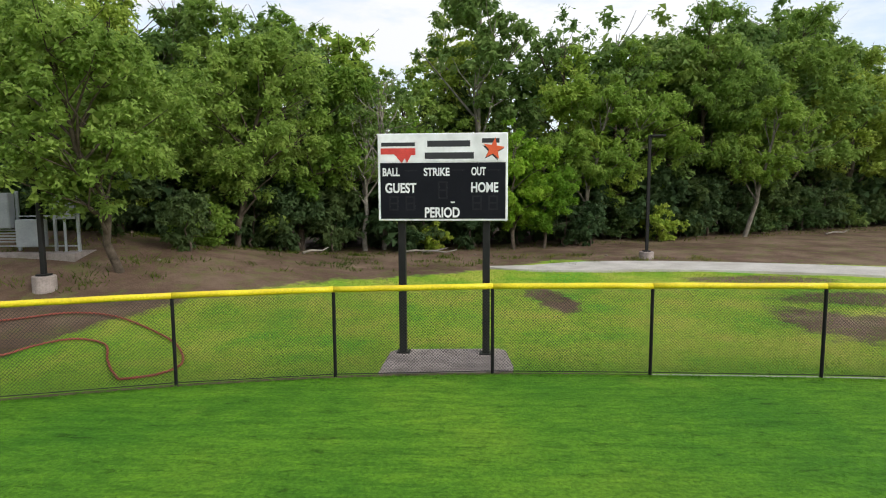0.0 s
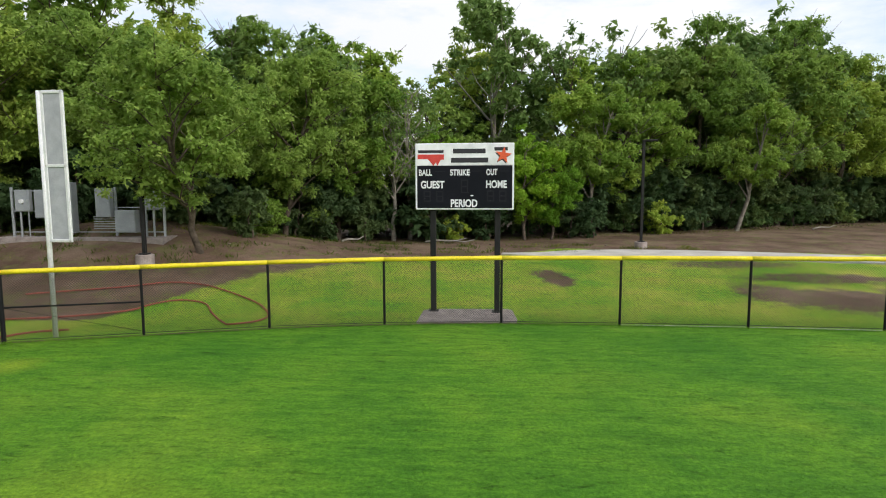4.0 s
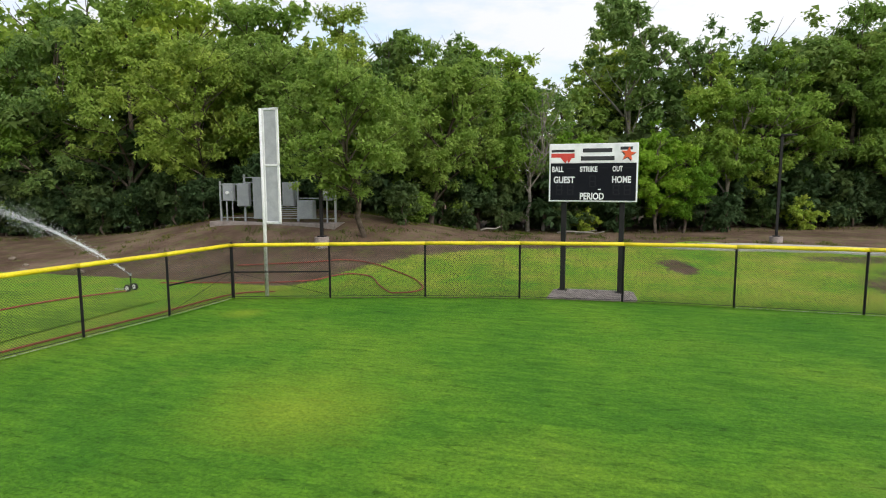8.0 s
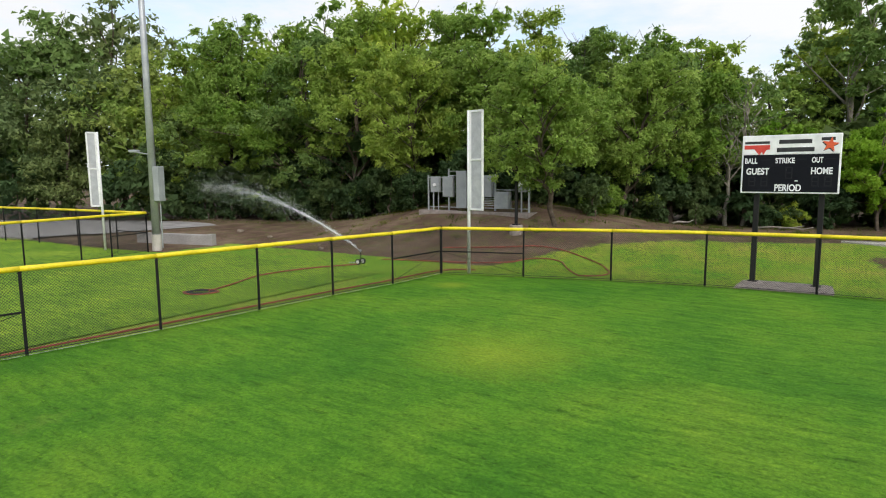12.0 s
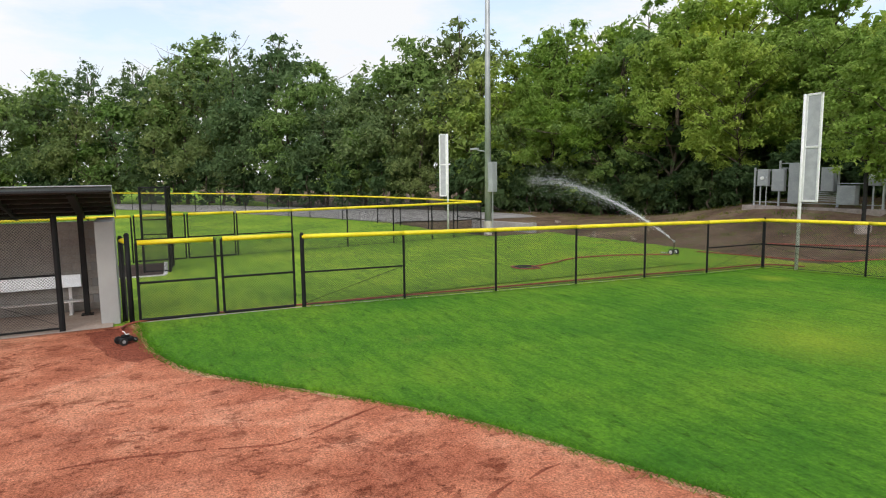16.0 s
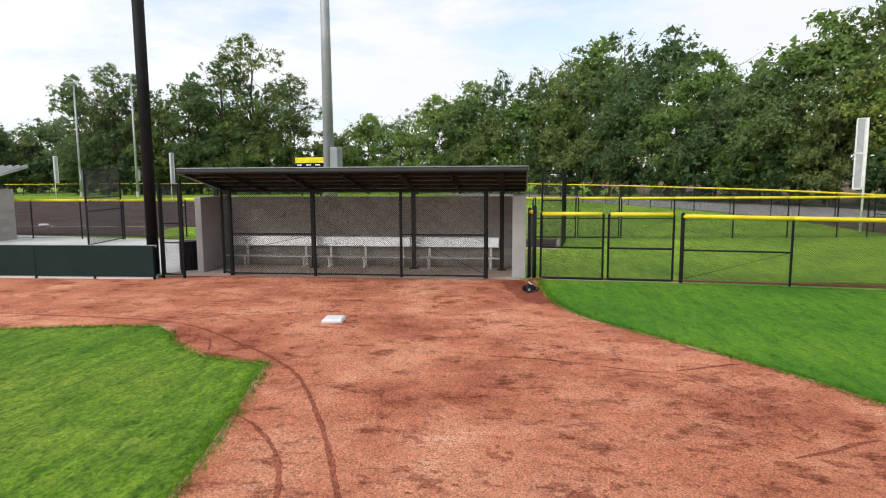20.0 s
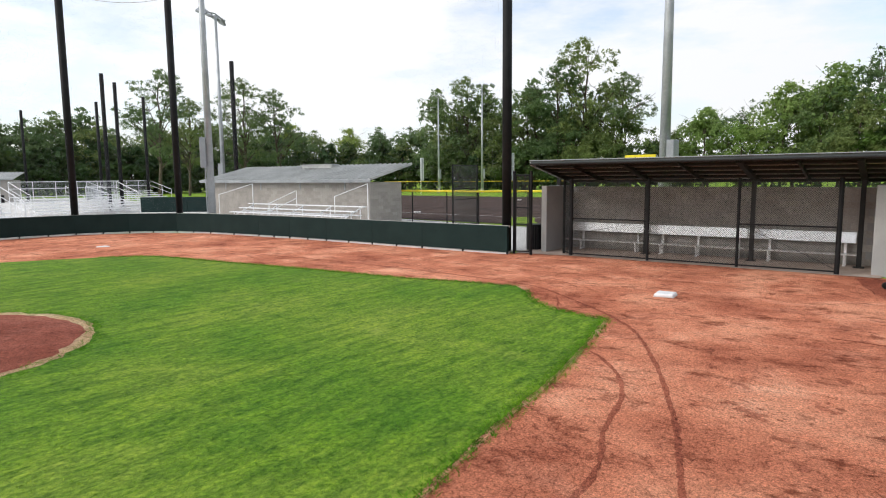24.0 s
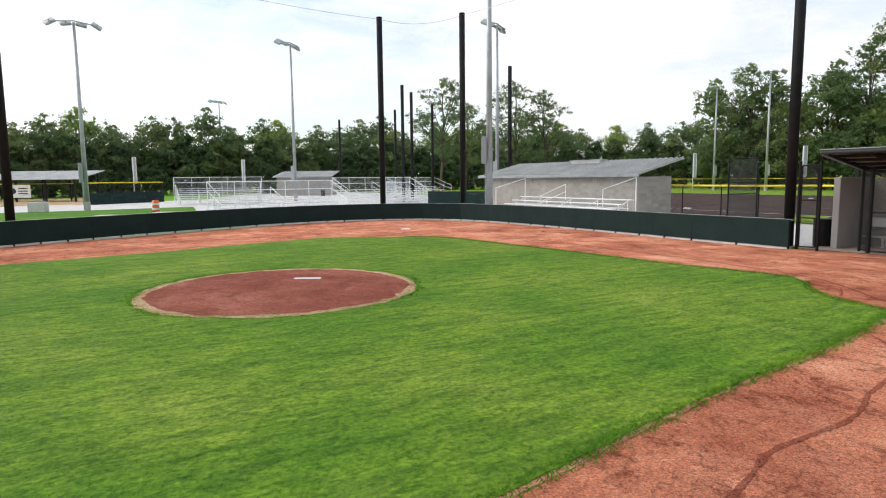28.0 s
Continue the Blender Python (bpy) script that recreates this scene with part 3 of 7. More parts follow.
HOME, THIRD, MOUND = Vector((-4.65, -36.9)), Vector((-6.75, -16.0)), Vector((4.49, -24.17))
CORNER = (-10.12, 6.86)
OUTFIELD = [(-7.35, 7.71), (-4.63, 8.54), (-1.89, 9.12), (1.03, 9.42), (3.96, 9.42), (7.03, 9.36), (10.1, 9.2), (13.2, 8.7), (16.1, 7.8), (18.9, 6.6), (21.6, 5.1), (24.1, 3.3), (26.5, 1.2)]
SIDE = [(-10.28, 4.36), (-10.6, 2.0), (-10.88, -0.42), (-11.14, -3.0), (-11.48, -5.6), (-11.79, -8.17)]
ground = ground_sheet()
inner = [(-11.95, -8.0), (-11.95, -12.6), (-14.6, -12.6), (-14.6, -22.4), (-11.35, -22.4), (-10.9, -31), (-10.3, -38.4), (-9.0, -41.2), (-6.3, -43.4), (-2.1, -43.8), (9.9, -38.9), (30, -33), (38, -18), (28, 0)]
flat("infield_clay", inner[::-1] + [(26.5, 1.2)] + [OUTFIELD[-2], (10, 0), (-8, -6)], 0.0, CLAY, "orange red clay infield with scuffs and rake marks", "infield")


def wobble(pts, amount, step=0.25):
    out = []
    for p in smooth_line(pts, step):
        k = amount * (noise.noise((p.x * 2.1, p.y * 2.1, 0)) + 0.6 * noise.noise((p.x * 6.5, p.y * 6.5, 5)))
        out.append((p.x + k, p.y + k * 0.7))
    return out


ARC = [(-12.0, -11.85), (-10.3, -11.75), (-8.8, -11.5), (-7.68, -11.06), (-6.7, -10.37), (-5.78, -9.63), (-4.8, -8.85), (-4.02, -8.3), (-3.1, -7.8), (-2.1, -7.38), (-1.2, -7.0), (-0.3, -6.7), (1.5, -6.4), (4.4, -6.2), (8, -6.7), (12, -8.1), (16, -10.8), (20, -15), (24, -21)]
flat("outfield_grass", wobble(ARC, 0.07) + [(33, -18), (28, -2)] + OUTFIELD[::-1] + [CORNER] + SIDE, 0.012, FIELD_GRASS, "mown green outfield grass with faint paler patches", "grass")
CUT = [(-3.93, -16.42), (-4.0, -16.9), (-4.25, -17.5), (-4.85, -18.25), (-5.6, -18.78)]
GRASS_EDGE = [(-5.95, -19.2), (-5.75, -20.5), (-5.4, -22.0), (-5.2, -24.0), (-4.95, -26.2), (-4.6, -28.6), (-4.38, -30.6), (-4.05, -32.2), (-2.9, -33.4), (-1.6, -34.2), (-0.6, -34.75), (0.6, -34.85), (1.8, -34.5), (3.9, -34.0), (5.9, -33.3), (7.55, -33.0), (9.06, -32.7), (10.5, -32.4), (13.0, -31.5)]
FAR_EDGE = [(14.5, -29), (14.2, -20), (13.5, -13.4), (10.5, -13.6)]
NEAR_EDGE = [(7.6, -14.25), (5.2, -14.58), (3.3, -14.97), (1.3, -15.3), (-0.5, -15.52), (-2.3, -15.87), (-3.85, -16.2)]
flat("infield_grass", wobble(NEAR_EDGE, 0.06) + wobble(CUT, 0.05) + wobble(GRASS_EDGE, 0.06) + FAR_EDGE, 0.013, INFIELD_GRASS, "mown green infield grass with a worn edge", "grass")
ring = lambda c, r, k, a=0.0: [(c.x + (r + a * noise.noise((k * math.cos(t), k * math.sin(t), r))) * math.cos(t), c.y + (r + a * noise.noise((k * math.cos(t), k * math.sin(t), r))) * math.sin(t)) for t in [2 * math.pi * i / 90 for i in range(90)]]
flat("mound_edge", ring(MOUND, 2.91, 14, 0.14), 0.018, SANDY, "sandy worn rim of the pitching mound", "infield")


def mound():
    V, F = [(MOUND.x, MOUND.y, 0.062)], []
    for j, r in enumerate((0.6, 1.2, 1.8, 2.4, 2.72)):
        for i, (x, y) in enumerate(ring(MOUND, r, 13, 0.12 if j == 4 else 0)):
            V.append((x, y, 0.022 + 0.04 * max(0, 1 - (r / 2.72) ** 2)))
            F.append((0, 1 + i, 1 + (i + 1) % 90) if j == 0 else (1 + 90 * (j - 1) + i, 1 + 90 * j + i, 1 + 90 * j + (i + 1) % 90, 1 + 90 * (j - 1) + (i + 1) % 90))
    return tagged(mesh_object("mound", V, F, MOUND_CLAY, None, True), "low round pitching mound of damp dark red clay", "mound", "", "structure")


mound()
flat("plaza", [(-12.2, -22.6), (-20.5, -22.6), (-22.6, -36), (-30, -75), (-34, -112), (-14, -120), (-4, -94), (3, -91), (22, -84), (22, -69.5), (9, -69.7), (0.4, -71), (1.6, -58), (2.6, -45), (0.9, -43.4), (-2.1, -44.2), (-6.5, -43.9), (-9.4, -41.6), (-10.7, -38.5), (-11.3, -31)], 0.004, PALE_CONCRETE, "pale concrete paving behind the backstop", "paving")
flat("dugout_floor", [(-11.82, -12.35), (-14.3, -12.35), (-14.3, -22.5), (-11.5, -22.5), (-11.6, -21.3), (-11.75, -20.6)], 0.02, DUG_FLOOR, "concrete dugout floor, dusty with clay", "floor")
flat("brown_infield", [(-22.4, -23.0), (-22.9, -36), (-25.2, -50), (-30.2, -75), (-62, -75), (-62, -44), (-48, -26)], 0.01, BROWN_INFIELD, "dark brown skinned infield of the next field", "infield")
flat("next_field_grass", [(-12.1, 6.0), (-12.2, -12), (-24, -22), (-48, -26), (-70, -30), (-75, -12), (-54, -2.4), (-37, 3.3), (-25.5, 4.8), (-21, 6)], 0.006, NEXT_GRASS, "green grass between the fences and of the next field", "grass")
flat("far_lawn", [(2.5, -43.6), (9.9, -39.4), (22, -36), (28, -42), (24, -69.6), (9, -69.8), (0.35, -71.2), (1.6, -58)], 0.015, FIELD_GRASS, "green lawn beyond the backstop", "grass")
flat("far_infield", [(9.0, -85.5), (2.0, -90.5), (2, -114), (34, -118), (34, -92)], 0.02, SANDY, "pale brown infield of a farther field", "infield")
flat("dark_pad", [(-19.2, -10.9), (-22.6, -10.7), (-22.6, -14.6), (-19.2, -14.6)], 0.02, BROWN_INFIELD, "dark brown clay pad with a white edge", "infield")
flat("infield_lawn", wobble([(-21.6, -28.6), (-22.4, -27.4), (-25.0, -29.0), (-27.8, -30.6), (-26.8, -31.6), (-24.5, -30.6)], 0.15), 0.022, NEXT_GRASS, "small patch of grass at the brown infield's edge", "grass")
strip("chalk_line", [(-27.9, -44), (-28.1, -39.5), (-27.85, -33.4), (-27.6, -29)], 0.09, 0.012, WHITE, "white chalk line across the brown infield", "line")
for a, b in (((-19.2, -10.9), (-22.6, -10.7)), ((-19.2, -14.6), (-19.2, -10.9))):
    strip("white_edge", [a, ((a[0] + b[0]) / 2, (a[1] + b[1]) / 2), b], 0.12, 0.04, PALE_CONCRETE, "narrow white concrete edge of the clay pad", "kerb")
strip("concrete_path", [(1.3, 21.7), (3.0, 21.6), (6.4, 22.3), (9.7, 22.2), (14.6, 21.2), (20, 19.3), (27, 15)], 2.4, 0.04, CONCRETE, "curved concrete footpath, partly covered with soil", "path")
strip("gravel_road", [(-35.0, 9.4), (-38, 9.6), (-50, 5.6), (-62, -0.6), (-76, -9), (-92, -22)], 10.5, 0.012, GRAVEL, "wide grey gravel road behind the far fence", "road")
strip("soil_strip", [CORNER] + OUTFIELD[:5], 0.12, 0.01, SOIL, "narrow line of bare brown soil under the fence", "kerb")
strip("mow_strip", OUTFIELD[4:], 0.13, 0.01, CONCRETE, "narrow concrete strip under the fence", "kerb")
strip("mow_strip", [CORNER] + SIDE + [(-12.1, -12.0)], 0.12, 0.01, CONCRETE, "narrow concrete strip under the fence", "kerb")


# ---- fences ----
def fence(name, pts, h, label, cap=True, braced=(), group="", pitch=0.06, wire=0.0036, thick=(), h_end=None):
    e = thing(name, pose(0, 0, 0), label, "fence", group)
    post = part("post", tube([(0, 0, -0.2), (0, 0, h - 0.02)], 0.032, 10), BLACK_STEEL, e, at=pose(pts[0][0], pts[0][1], 0))
    big = None
    for i, (x, y) in enumerate(pts):
        z = rise(x, y)
        if i in thick:
            if big is None:
                big = part("corner_post", join(tube([(0, 0, -0.2), (0, 0, h + 0.06)], 0.05, 12), tube([(0, 0, h + 0.06), (0, 0, h + 0.1)], 0.056, 12, 0.4)), BLACK_STEEL, e, at=pose(x, y, z))
            else:
                again("corner_post", big, e, pose(x, y, z))
        elif i:
            again("post", post, e, pose(x, y, z) @ Matrix.Diagonal((1, 1, (h + ((h_end or h) - h) * i / (len(pts) - 1)) / h, 1)))
    if 0 in thick:
        bpy.data.objects.remove(post)
    top = lambda i: h + ((h_end or h) - h) * i / (len(pts) - 1)
    for i in range(len(pts) - 1):
        a, b = pts[i], pts[i + 1]
        za, zb = rise(*a), rise(*b)
        link_panel(e, a, b, (za + zb) / 2 + 0.05, (za + zb) / 2 + (top(i) + top(i + 1)) / 2 - 0.02, None, pitch, wire)
        va, vb = Vector((*a, za)), Vector((*b, zb))
        up = Vector((0, 0, top(i)))
        n = 7
        sag = [va.lerp(vb, k / n) + Vector((0, 0, top(i + k / n))) + Vector((0, 0, 0.012 * noise.noise((i * 3 + k, h, 1)) if cap else 0)) for k in range(n + 1)]
        part("rail_cover" if cap else "top_rail", tube(sag, 0.056 if cap else 0.022, 12), YELLOW if cap else BLACK_STEEL, e, "", True)
        part("bottom_wire", tube([va + Vector((0, 0, 0.06)), vb + Vector((0, 0, 0.06))], 0.009, 6), BLACK_WIRE, e)
        if i in braced:
            part("brace_rail", tube([va + up * 0.5, vb + up * 0.5], 0.022, 8), BLACK_STEEL, e)
            lo, hi = (va, vb) if braced[i] else (vb, va)
            part("truss_rod", tube([lo + Vector((0, 0, 0.1)), hi + up * 0.5], 0.007, 6), BLACK_STEEL, e)
    return e


fence("outfield_fence", [CORNER] + OUTFIELD, 1.6, "black chain-link outfield fence with a yellow top cover", True, {0: False}, "", thick=(0,), h_end=1.84)
fence("side_fence", SIDE[::-1] + [CORNER], 1.76, "black chain-link fence along the foul line, yellow top cover", True, {0: True, 5: True}, "", thick=(0,), h_end=1.61)
F2 = [(-23.0, -47.5), (-22.6, -45), (-22.2, -42.5), (-21.8, -40), (-21.5, -37.5), (-21.25, -35), (-21.25, -32.5), (-21.3, -30.4), (-22.4, -28), (-23.1, -25), (-23.1, -22), (-23.1, -19), (-23.1, -16), (-23.1, -13.2), (-23.15, -11.8)]
F2B = [(-23.35, -7.9), (-23.5, -5.6), (-23.8, -3.0), (-24.1, -0.6), (-24.4, 1.6), (-24.7, 3.0), (-25.0, 4.8)]
fence("next_field_fence", F2, 1.8, "black chain-link fence of the next field, yellow top", True, {}, "next field fences", 0.09, 0.0022)
fence("next_field_fence", F2B, 1.8, "black chain-link fence of the next field, yellow top", True, {0: True, 5: True}, "next field fences", 0.09, 0.0026)
FAR = [(-25.0, 4.8)] + [(p.x, p.y) for p in smooth_line([(-25.0, 4.8), (-37, 3.6), (-45, 1.0), (-54, -2.4), (-64, -8), (-74, -15), (-82, -24), (-87, -35), (-87.5, -50), (-86.4, -64.6), (-85.5, -78), (-82, -92)], 3.0)][1:]
fence("far_outfield_fence", FAR, 1.8, "far black chain-link outfield fence with a yellow top", True, {0: False}, "next field fences", 0.14, 0.005)


def gate(pts, h, label, name="double_gate"):
    """Gate leaves between posts; pts are the leaf ends in pairs, posts stand outside them."""
    e = thing(name, pose(0, 0, 0), label, "gate")
    for a, b in pts:
        va, vb = Vector((*a, 0.06)), Vector((*b, 0.06))
        leaf = part("gate_frame", join(tube([va, va + Vector((0, 0, h - 0.06))], 0.03), tube([vb, vb + Vector((0, 0, h - 0.06))], 0.03), tube([va, vb], 0.03), tube([va + Vector((0, 0, h / 2 - 0.06)), vb + Vector((0, 0, h / 2 - 0.06))], 0.026), tube([va + Vector((0, 0, h - 0.06)), vb + Vector((0, 0, h - 0.06))], 0.03)), BLACK_STEEL, e)
        link_panel(leaf, a, b, 0.08, h - 0.02)
        part("rail_cover", tube([va.lerp(vb, 0.02) + Vector((0, 0, h - 0.05)), vb.lerp(va, 0.02) + Vector((0, 0, h - 0.05))], 0.056, 12), YELLOW, e, "", True)
        for z in (0.3, h - 0.35):
            part("hinge", box(a[0] - 0.05, a[1] - 0.03, z, a[0] + 0.05, a[1] + 0.03, z + 0.07, 0.01), BLACK_STEEL, e)
    return e


gate([((-12.06, -11.8), (-11.96, -10.16)), ((-11.84, -8.38), (-11.95, -10.02))], 1.79, "closed black chain-link double gate with yellow top covers")
stub = thing("fence_return", pose(0, 0, 0), "thick black posts with a short yellow cap beside the dugout", "fence")
for x, y, h in ((-12.1, -11.97, 1.98), (-12.4, -12.1, 1.9)):
    post = part("post", tube([(x, y, -0.1), (x, y, h)], 0.055, 12), BLACK_STEEL, stub, "", True)
    part("cap", tube([(x, y, h), (x, y, h + 0.05)], 0.06, 12, 0.4), BLACK_STEEL, post)
part("rail_cover", tube([(-12.12, -11.98, 1.84), (-12.39, -12.09, 1.84)], 0.056, 12), YELLOW, stub, "", True)
link_panel(stub, (-12.1, -11.97), (-12.4, -12.1), 0.08, 1.8)
gate([((-23.2, -11.7), (-23.22, -9.9)), ((-23.32, -8.0), (-23.22, -9.8))], 1.8, "closed black chain-link double gate of the next field")


def screen(pts, h, label):
    e = thing("tall_screen", pose(0, 0, 0), label, "fence", "tall screens")
    for x, y in pts:
        part("post", tube([(x, y, 0), (x, y, h)], 0.04, 10), BLACK_STEEL, e)
    for a, b in zip(pts, pts[1:]):
        link_panel(e, a, b, 0.06, h - 0.04)
        for z in (0.06, h * 0.45, h * 0.62, h - 0.03):
            part("rail", tube([(*a, z), (*b, z)], 0.022), BLACK_STEEL, e)


screen([(-20.1, -11.5), (-19.95, -10.7), (-21.4, -10.5)], 2.95, "tall black chain-link screen on the grass")
screen([(-18.5, -30.1), (-21.3, -30.5)], 3.2, "tall black chain-link screen on the paving")
screen([(11.95, -38.1), (13.4, -37.5), (15.5, -36.7)], 2.6, "tall black chain-link screen beside the wall")


# ---- scoreboard ----
def text_part(words, size, x, z, w, y, mat, parent, align="LEFT"):
    cu = bpy.data.curves.new("lettering", "FONT")
    cu.body, cu.size, cu.extrude, cu.offset = words, 1.0, 0.01, 0.03
    tmp = new("lettering", cu)
    bpy.context.view_layer.update()
    me = bpy.data.meshes.new_from_object(tmp.evaluated_get(bpy.context.evaluated_depsgraph_get()))
    bpy.data.objects.remove(tmp)
    me.materials.append(mat)
    co = np.zeros(len(me.vertices) * 3)
    me.vertices.foreach_get("co", co)
    co = co.reshape(-1, 3)
    lo, hi = co.min(0), co.max(0)
    co[:, 0] = (co[:, 0] - lo[0]) / (hi[0] - lo[0]) * w
    co[:, 1] = (co[:, 1] - lo[1]) / (hi[1] - lo[1]) * size
    me.vertices.foreach_set("co", co.ravel())
    ob = new("lettering", me)
    ob.parent = parent
    ob.matrix_basis = pose(x, y, z, 90, 0, 0) @ Matrix.Diagonal((1, 1, 0.4, 1))
    return ob


def scoreboard():
    W, H = 2.62, 1.755
    s = thing("scoreboard", pose(0.056, 10.64, 0, 0, 0, -2.2), "black and white baseball scoreboard on two dark steel posts", "scoreboard")
    for x in (-0.86, 0.88):
        part("post", box(x - 0.075, 0.02, -0.2, x + 0.075, 0.17, 3.0, 0.01), DARK_PAINT, s)
        part("base_plate", box(x - 0.14, -0.03, 0.0, x + 0.14, 0.25, 0.06, 0.01), DARK_PAINT, s)
    z0 = 2.825
    cab = part("cabinet", box(-W / 2, -0.1, z0, W / 2, 0.02, z0 + H, 0.012), SIGN_WHITE, s, "white edged cabinet")
    part("display_face", box(-W / 2 + 0.05, -0.112, z0 + 0.045, W / 2 - 0.045, -0.095, z0 + 1.17, 0.006), BOARD_BLACK, s, "black display face")
    head = part("sponsor_panel", box(-W / 2 + 0.012, -0.11, z0 + 1.19, W / 2 - 0.012, -0.095, z0 + H - 0.012, 0.004), SIGN_WHITE, s, "white sponsor panel with plain shapes")
    y = -0.113
    k = W / 695.0
    X = lambda p: (p - 82) * k - W / 2
    Z = lambda q: z0 + (512 - q) * k
    for words, p0, q0, p1, q1 in (("BALL", 108, 228, 201, 272), ("STRIKE", 330, 228, 468, 272), ("OUT", 584, 226, 661, 270), ("GUEST", 121, 308, 290, 362), ("HOME", 583, 306, 727, 360), ("PERIOD", 334, 438, 522, 494)):
        text_part(words, (q1 - q0) * k, X(p0), Z(q1), (p1 - p0) * k, y, SIGN_WHITE, s)
    for p0, p1, q0, q1 in ((350, 578, 76, 122), (336, 597, 138, 186), (102, 284, 84, 118), (640, 732, 66, 104)):
        part("print_bar", box(X(p0), -0.114, Z(q1 - 4), X(p1), -0.106, Z(q0 + 10), 0.002), INK, head)
    part("zigzag_mark", plate([(X(p), Z(q)) for p, q in ((99, 124), (286, 124), (286, 160), (262, 162), (240, 202), (228, 178), (212, 202), (172, 156), (99, 156))], -0.114, -0.106), RED_INK, head)
    star = []
    for i in range(10):
        a, r = math.pi / 2 + i * math.pi / 5 - 0.15, (60, 24)[i % 2]
        star.append((X(702 + r * math.cos(a)), Z(132 - r * math.sin(a))))
    part("star_mark", plate(star, -0.1165, -0.107), ORANGE_INK, head)
    part("star_shadow", plate([(px * 1.0 - 0.02, pz - 0.03) for px, pz in star], -0.1135, -0.106), INK, head)
    for px, qz, h in ((405, 300, 95), (140, 378, 78), (230, 378, 78), (588, 376, 78), (674, 376, 78)):
        w = 52
        for a, b, c, d in ((0, 0, w, 9), (0, h / 2 - 4, w, h / 2 + 5), (0, h - 9, w, h), (0, 9, 9, h - 9), (w - 9, 9, w, h - 9)):
            part("digit_bar", box(X(px + a), -0.1145, Z(qz + d), X(px + c), -0.11, Z(qz + b)), DIGIT, s)
    for p0, q0 in ((225, 240), (480, 238), (670, 238)):
        part("lamp_row", box(X(p0), -0.1145, Z(q0 + 6), X(p0 + 70), -0.11, Z(q0)), DIGIT, s)
    part("name_plate", box(X(474), -0.1145, Z(416), X(496), -0.11, Z(408)), SIGN_WHITE, s)
    return s


scoreboard()
tagged(mesh_object("scoreboard_pad", *prism([(-1.12, 9.3), (1.42, 9.5), (1.45, 9.8), (1.36, 10.95), (1.22, 11.1), (-0.9, 11.0), (-1.08, 10.8)], -0.15, 0.035), PAD_CONCRETE), "stained concrete pad under the scoreboard", "slab", "", "structure")


def foul_pole(x, y, z0, z1, w, turn, label):
    e = thing("foul_pole", pose(x, y, rise(x, y), 0, 0, turn), label, "foul pole", "foul poles")
    part("pole", tube([(0, 0, -0.2), (0, 0, z1)], 0.055, 14), WHITE, e, "", True)
    zm = z0 + (z1 - z0) * 0.5
    wing = part("wing_frame", join(*[box(0.05, -0.03, z, w, 0.03, z + 0.07, 0.008) for z in (z0, zm, z1 - 0.07)], *[box(a, -0.03, z0, a + 0.07, 0.03, z1, 0.008) for a in (0.045, w - 0.07)]), WHITE, e, "white welded wing frame")
    for a, b in ((z0 + 0.07, zm), (zm + 0.07, z1 - 0.07)):
        part("mesh_panel", box(0.11, -0.008, a, w - 0.065, 0.008, b), PERF, wing, "fine grey mesh")
    return e


foul_pole(-9.39, 7.53, 2.21, 5.62, 0.62, -6, "white foul pole with a meshed wing, inside the corner fence")
foul_pole(-27.6, 4.2, 2.05, 5.5, 0.47, -112, "white foul pole with a meshed wing at the next field")


for x, y in [(3.6, -103.0), (-12.0, -110.7), (-68.6, -72.4), (-62.4, -52.6)]:
    foul_pole(x, y, 2.1, 5.6, 0.5, 150, "far white foul pole with a meshed wing")


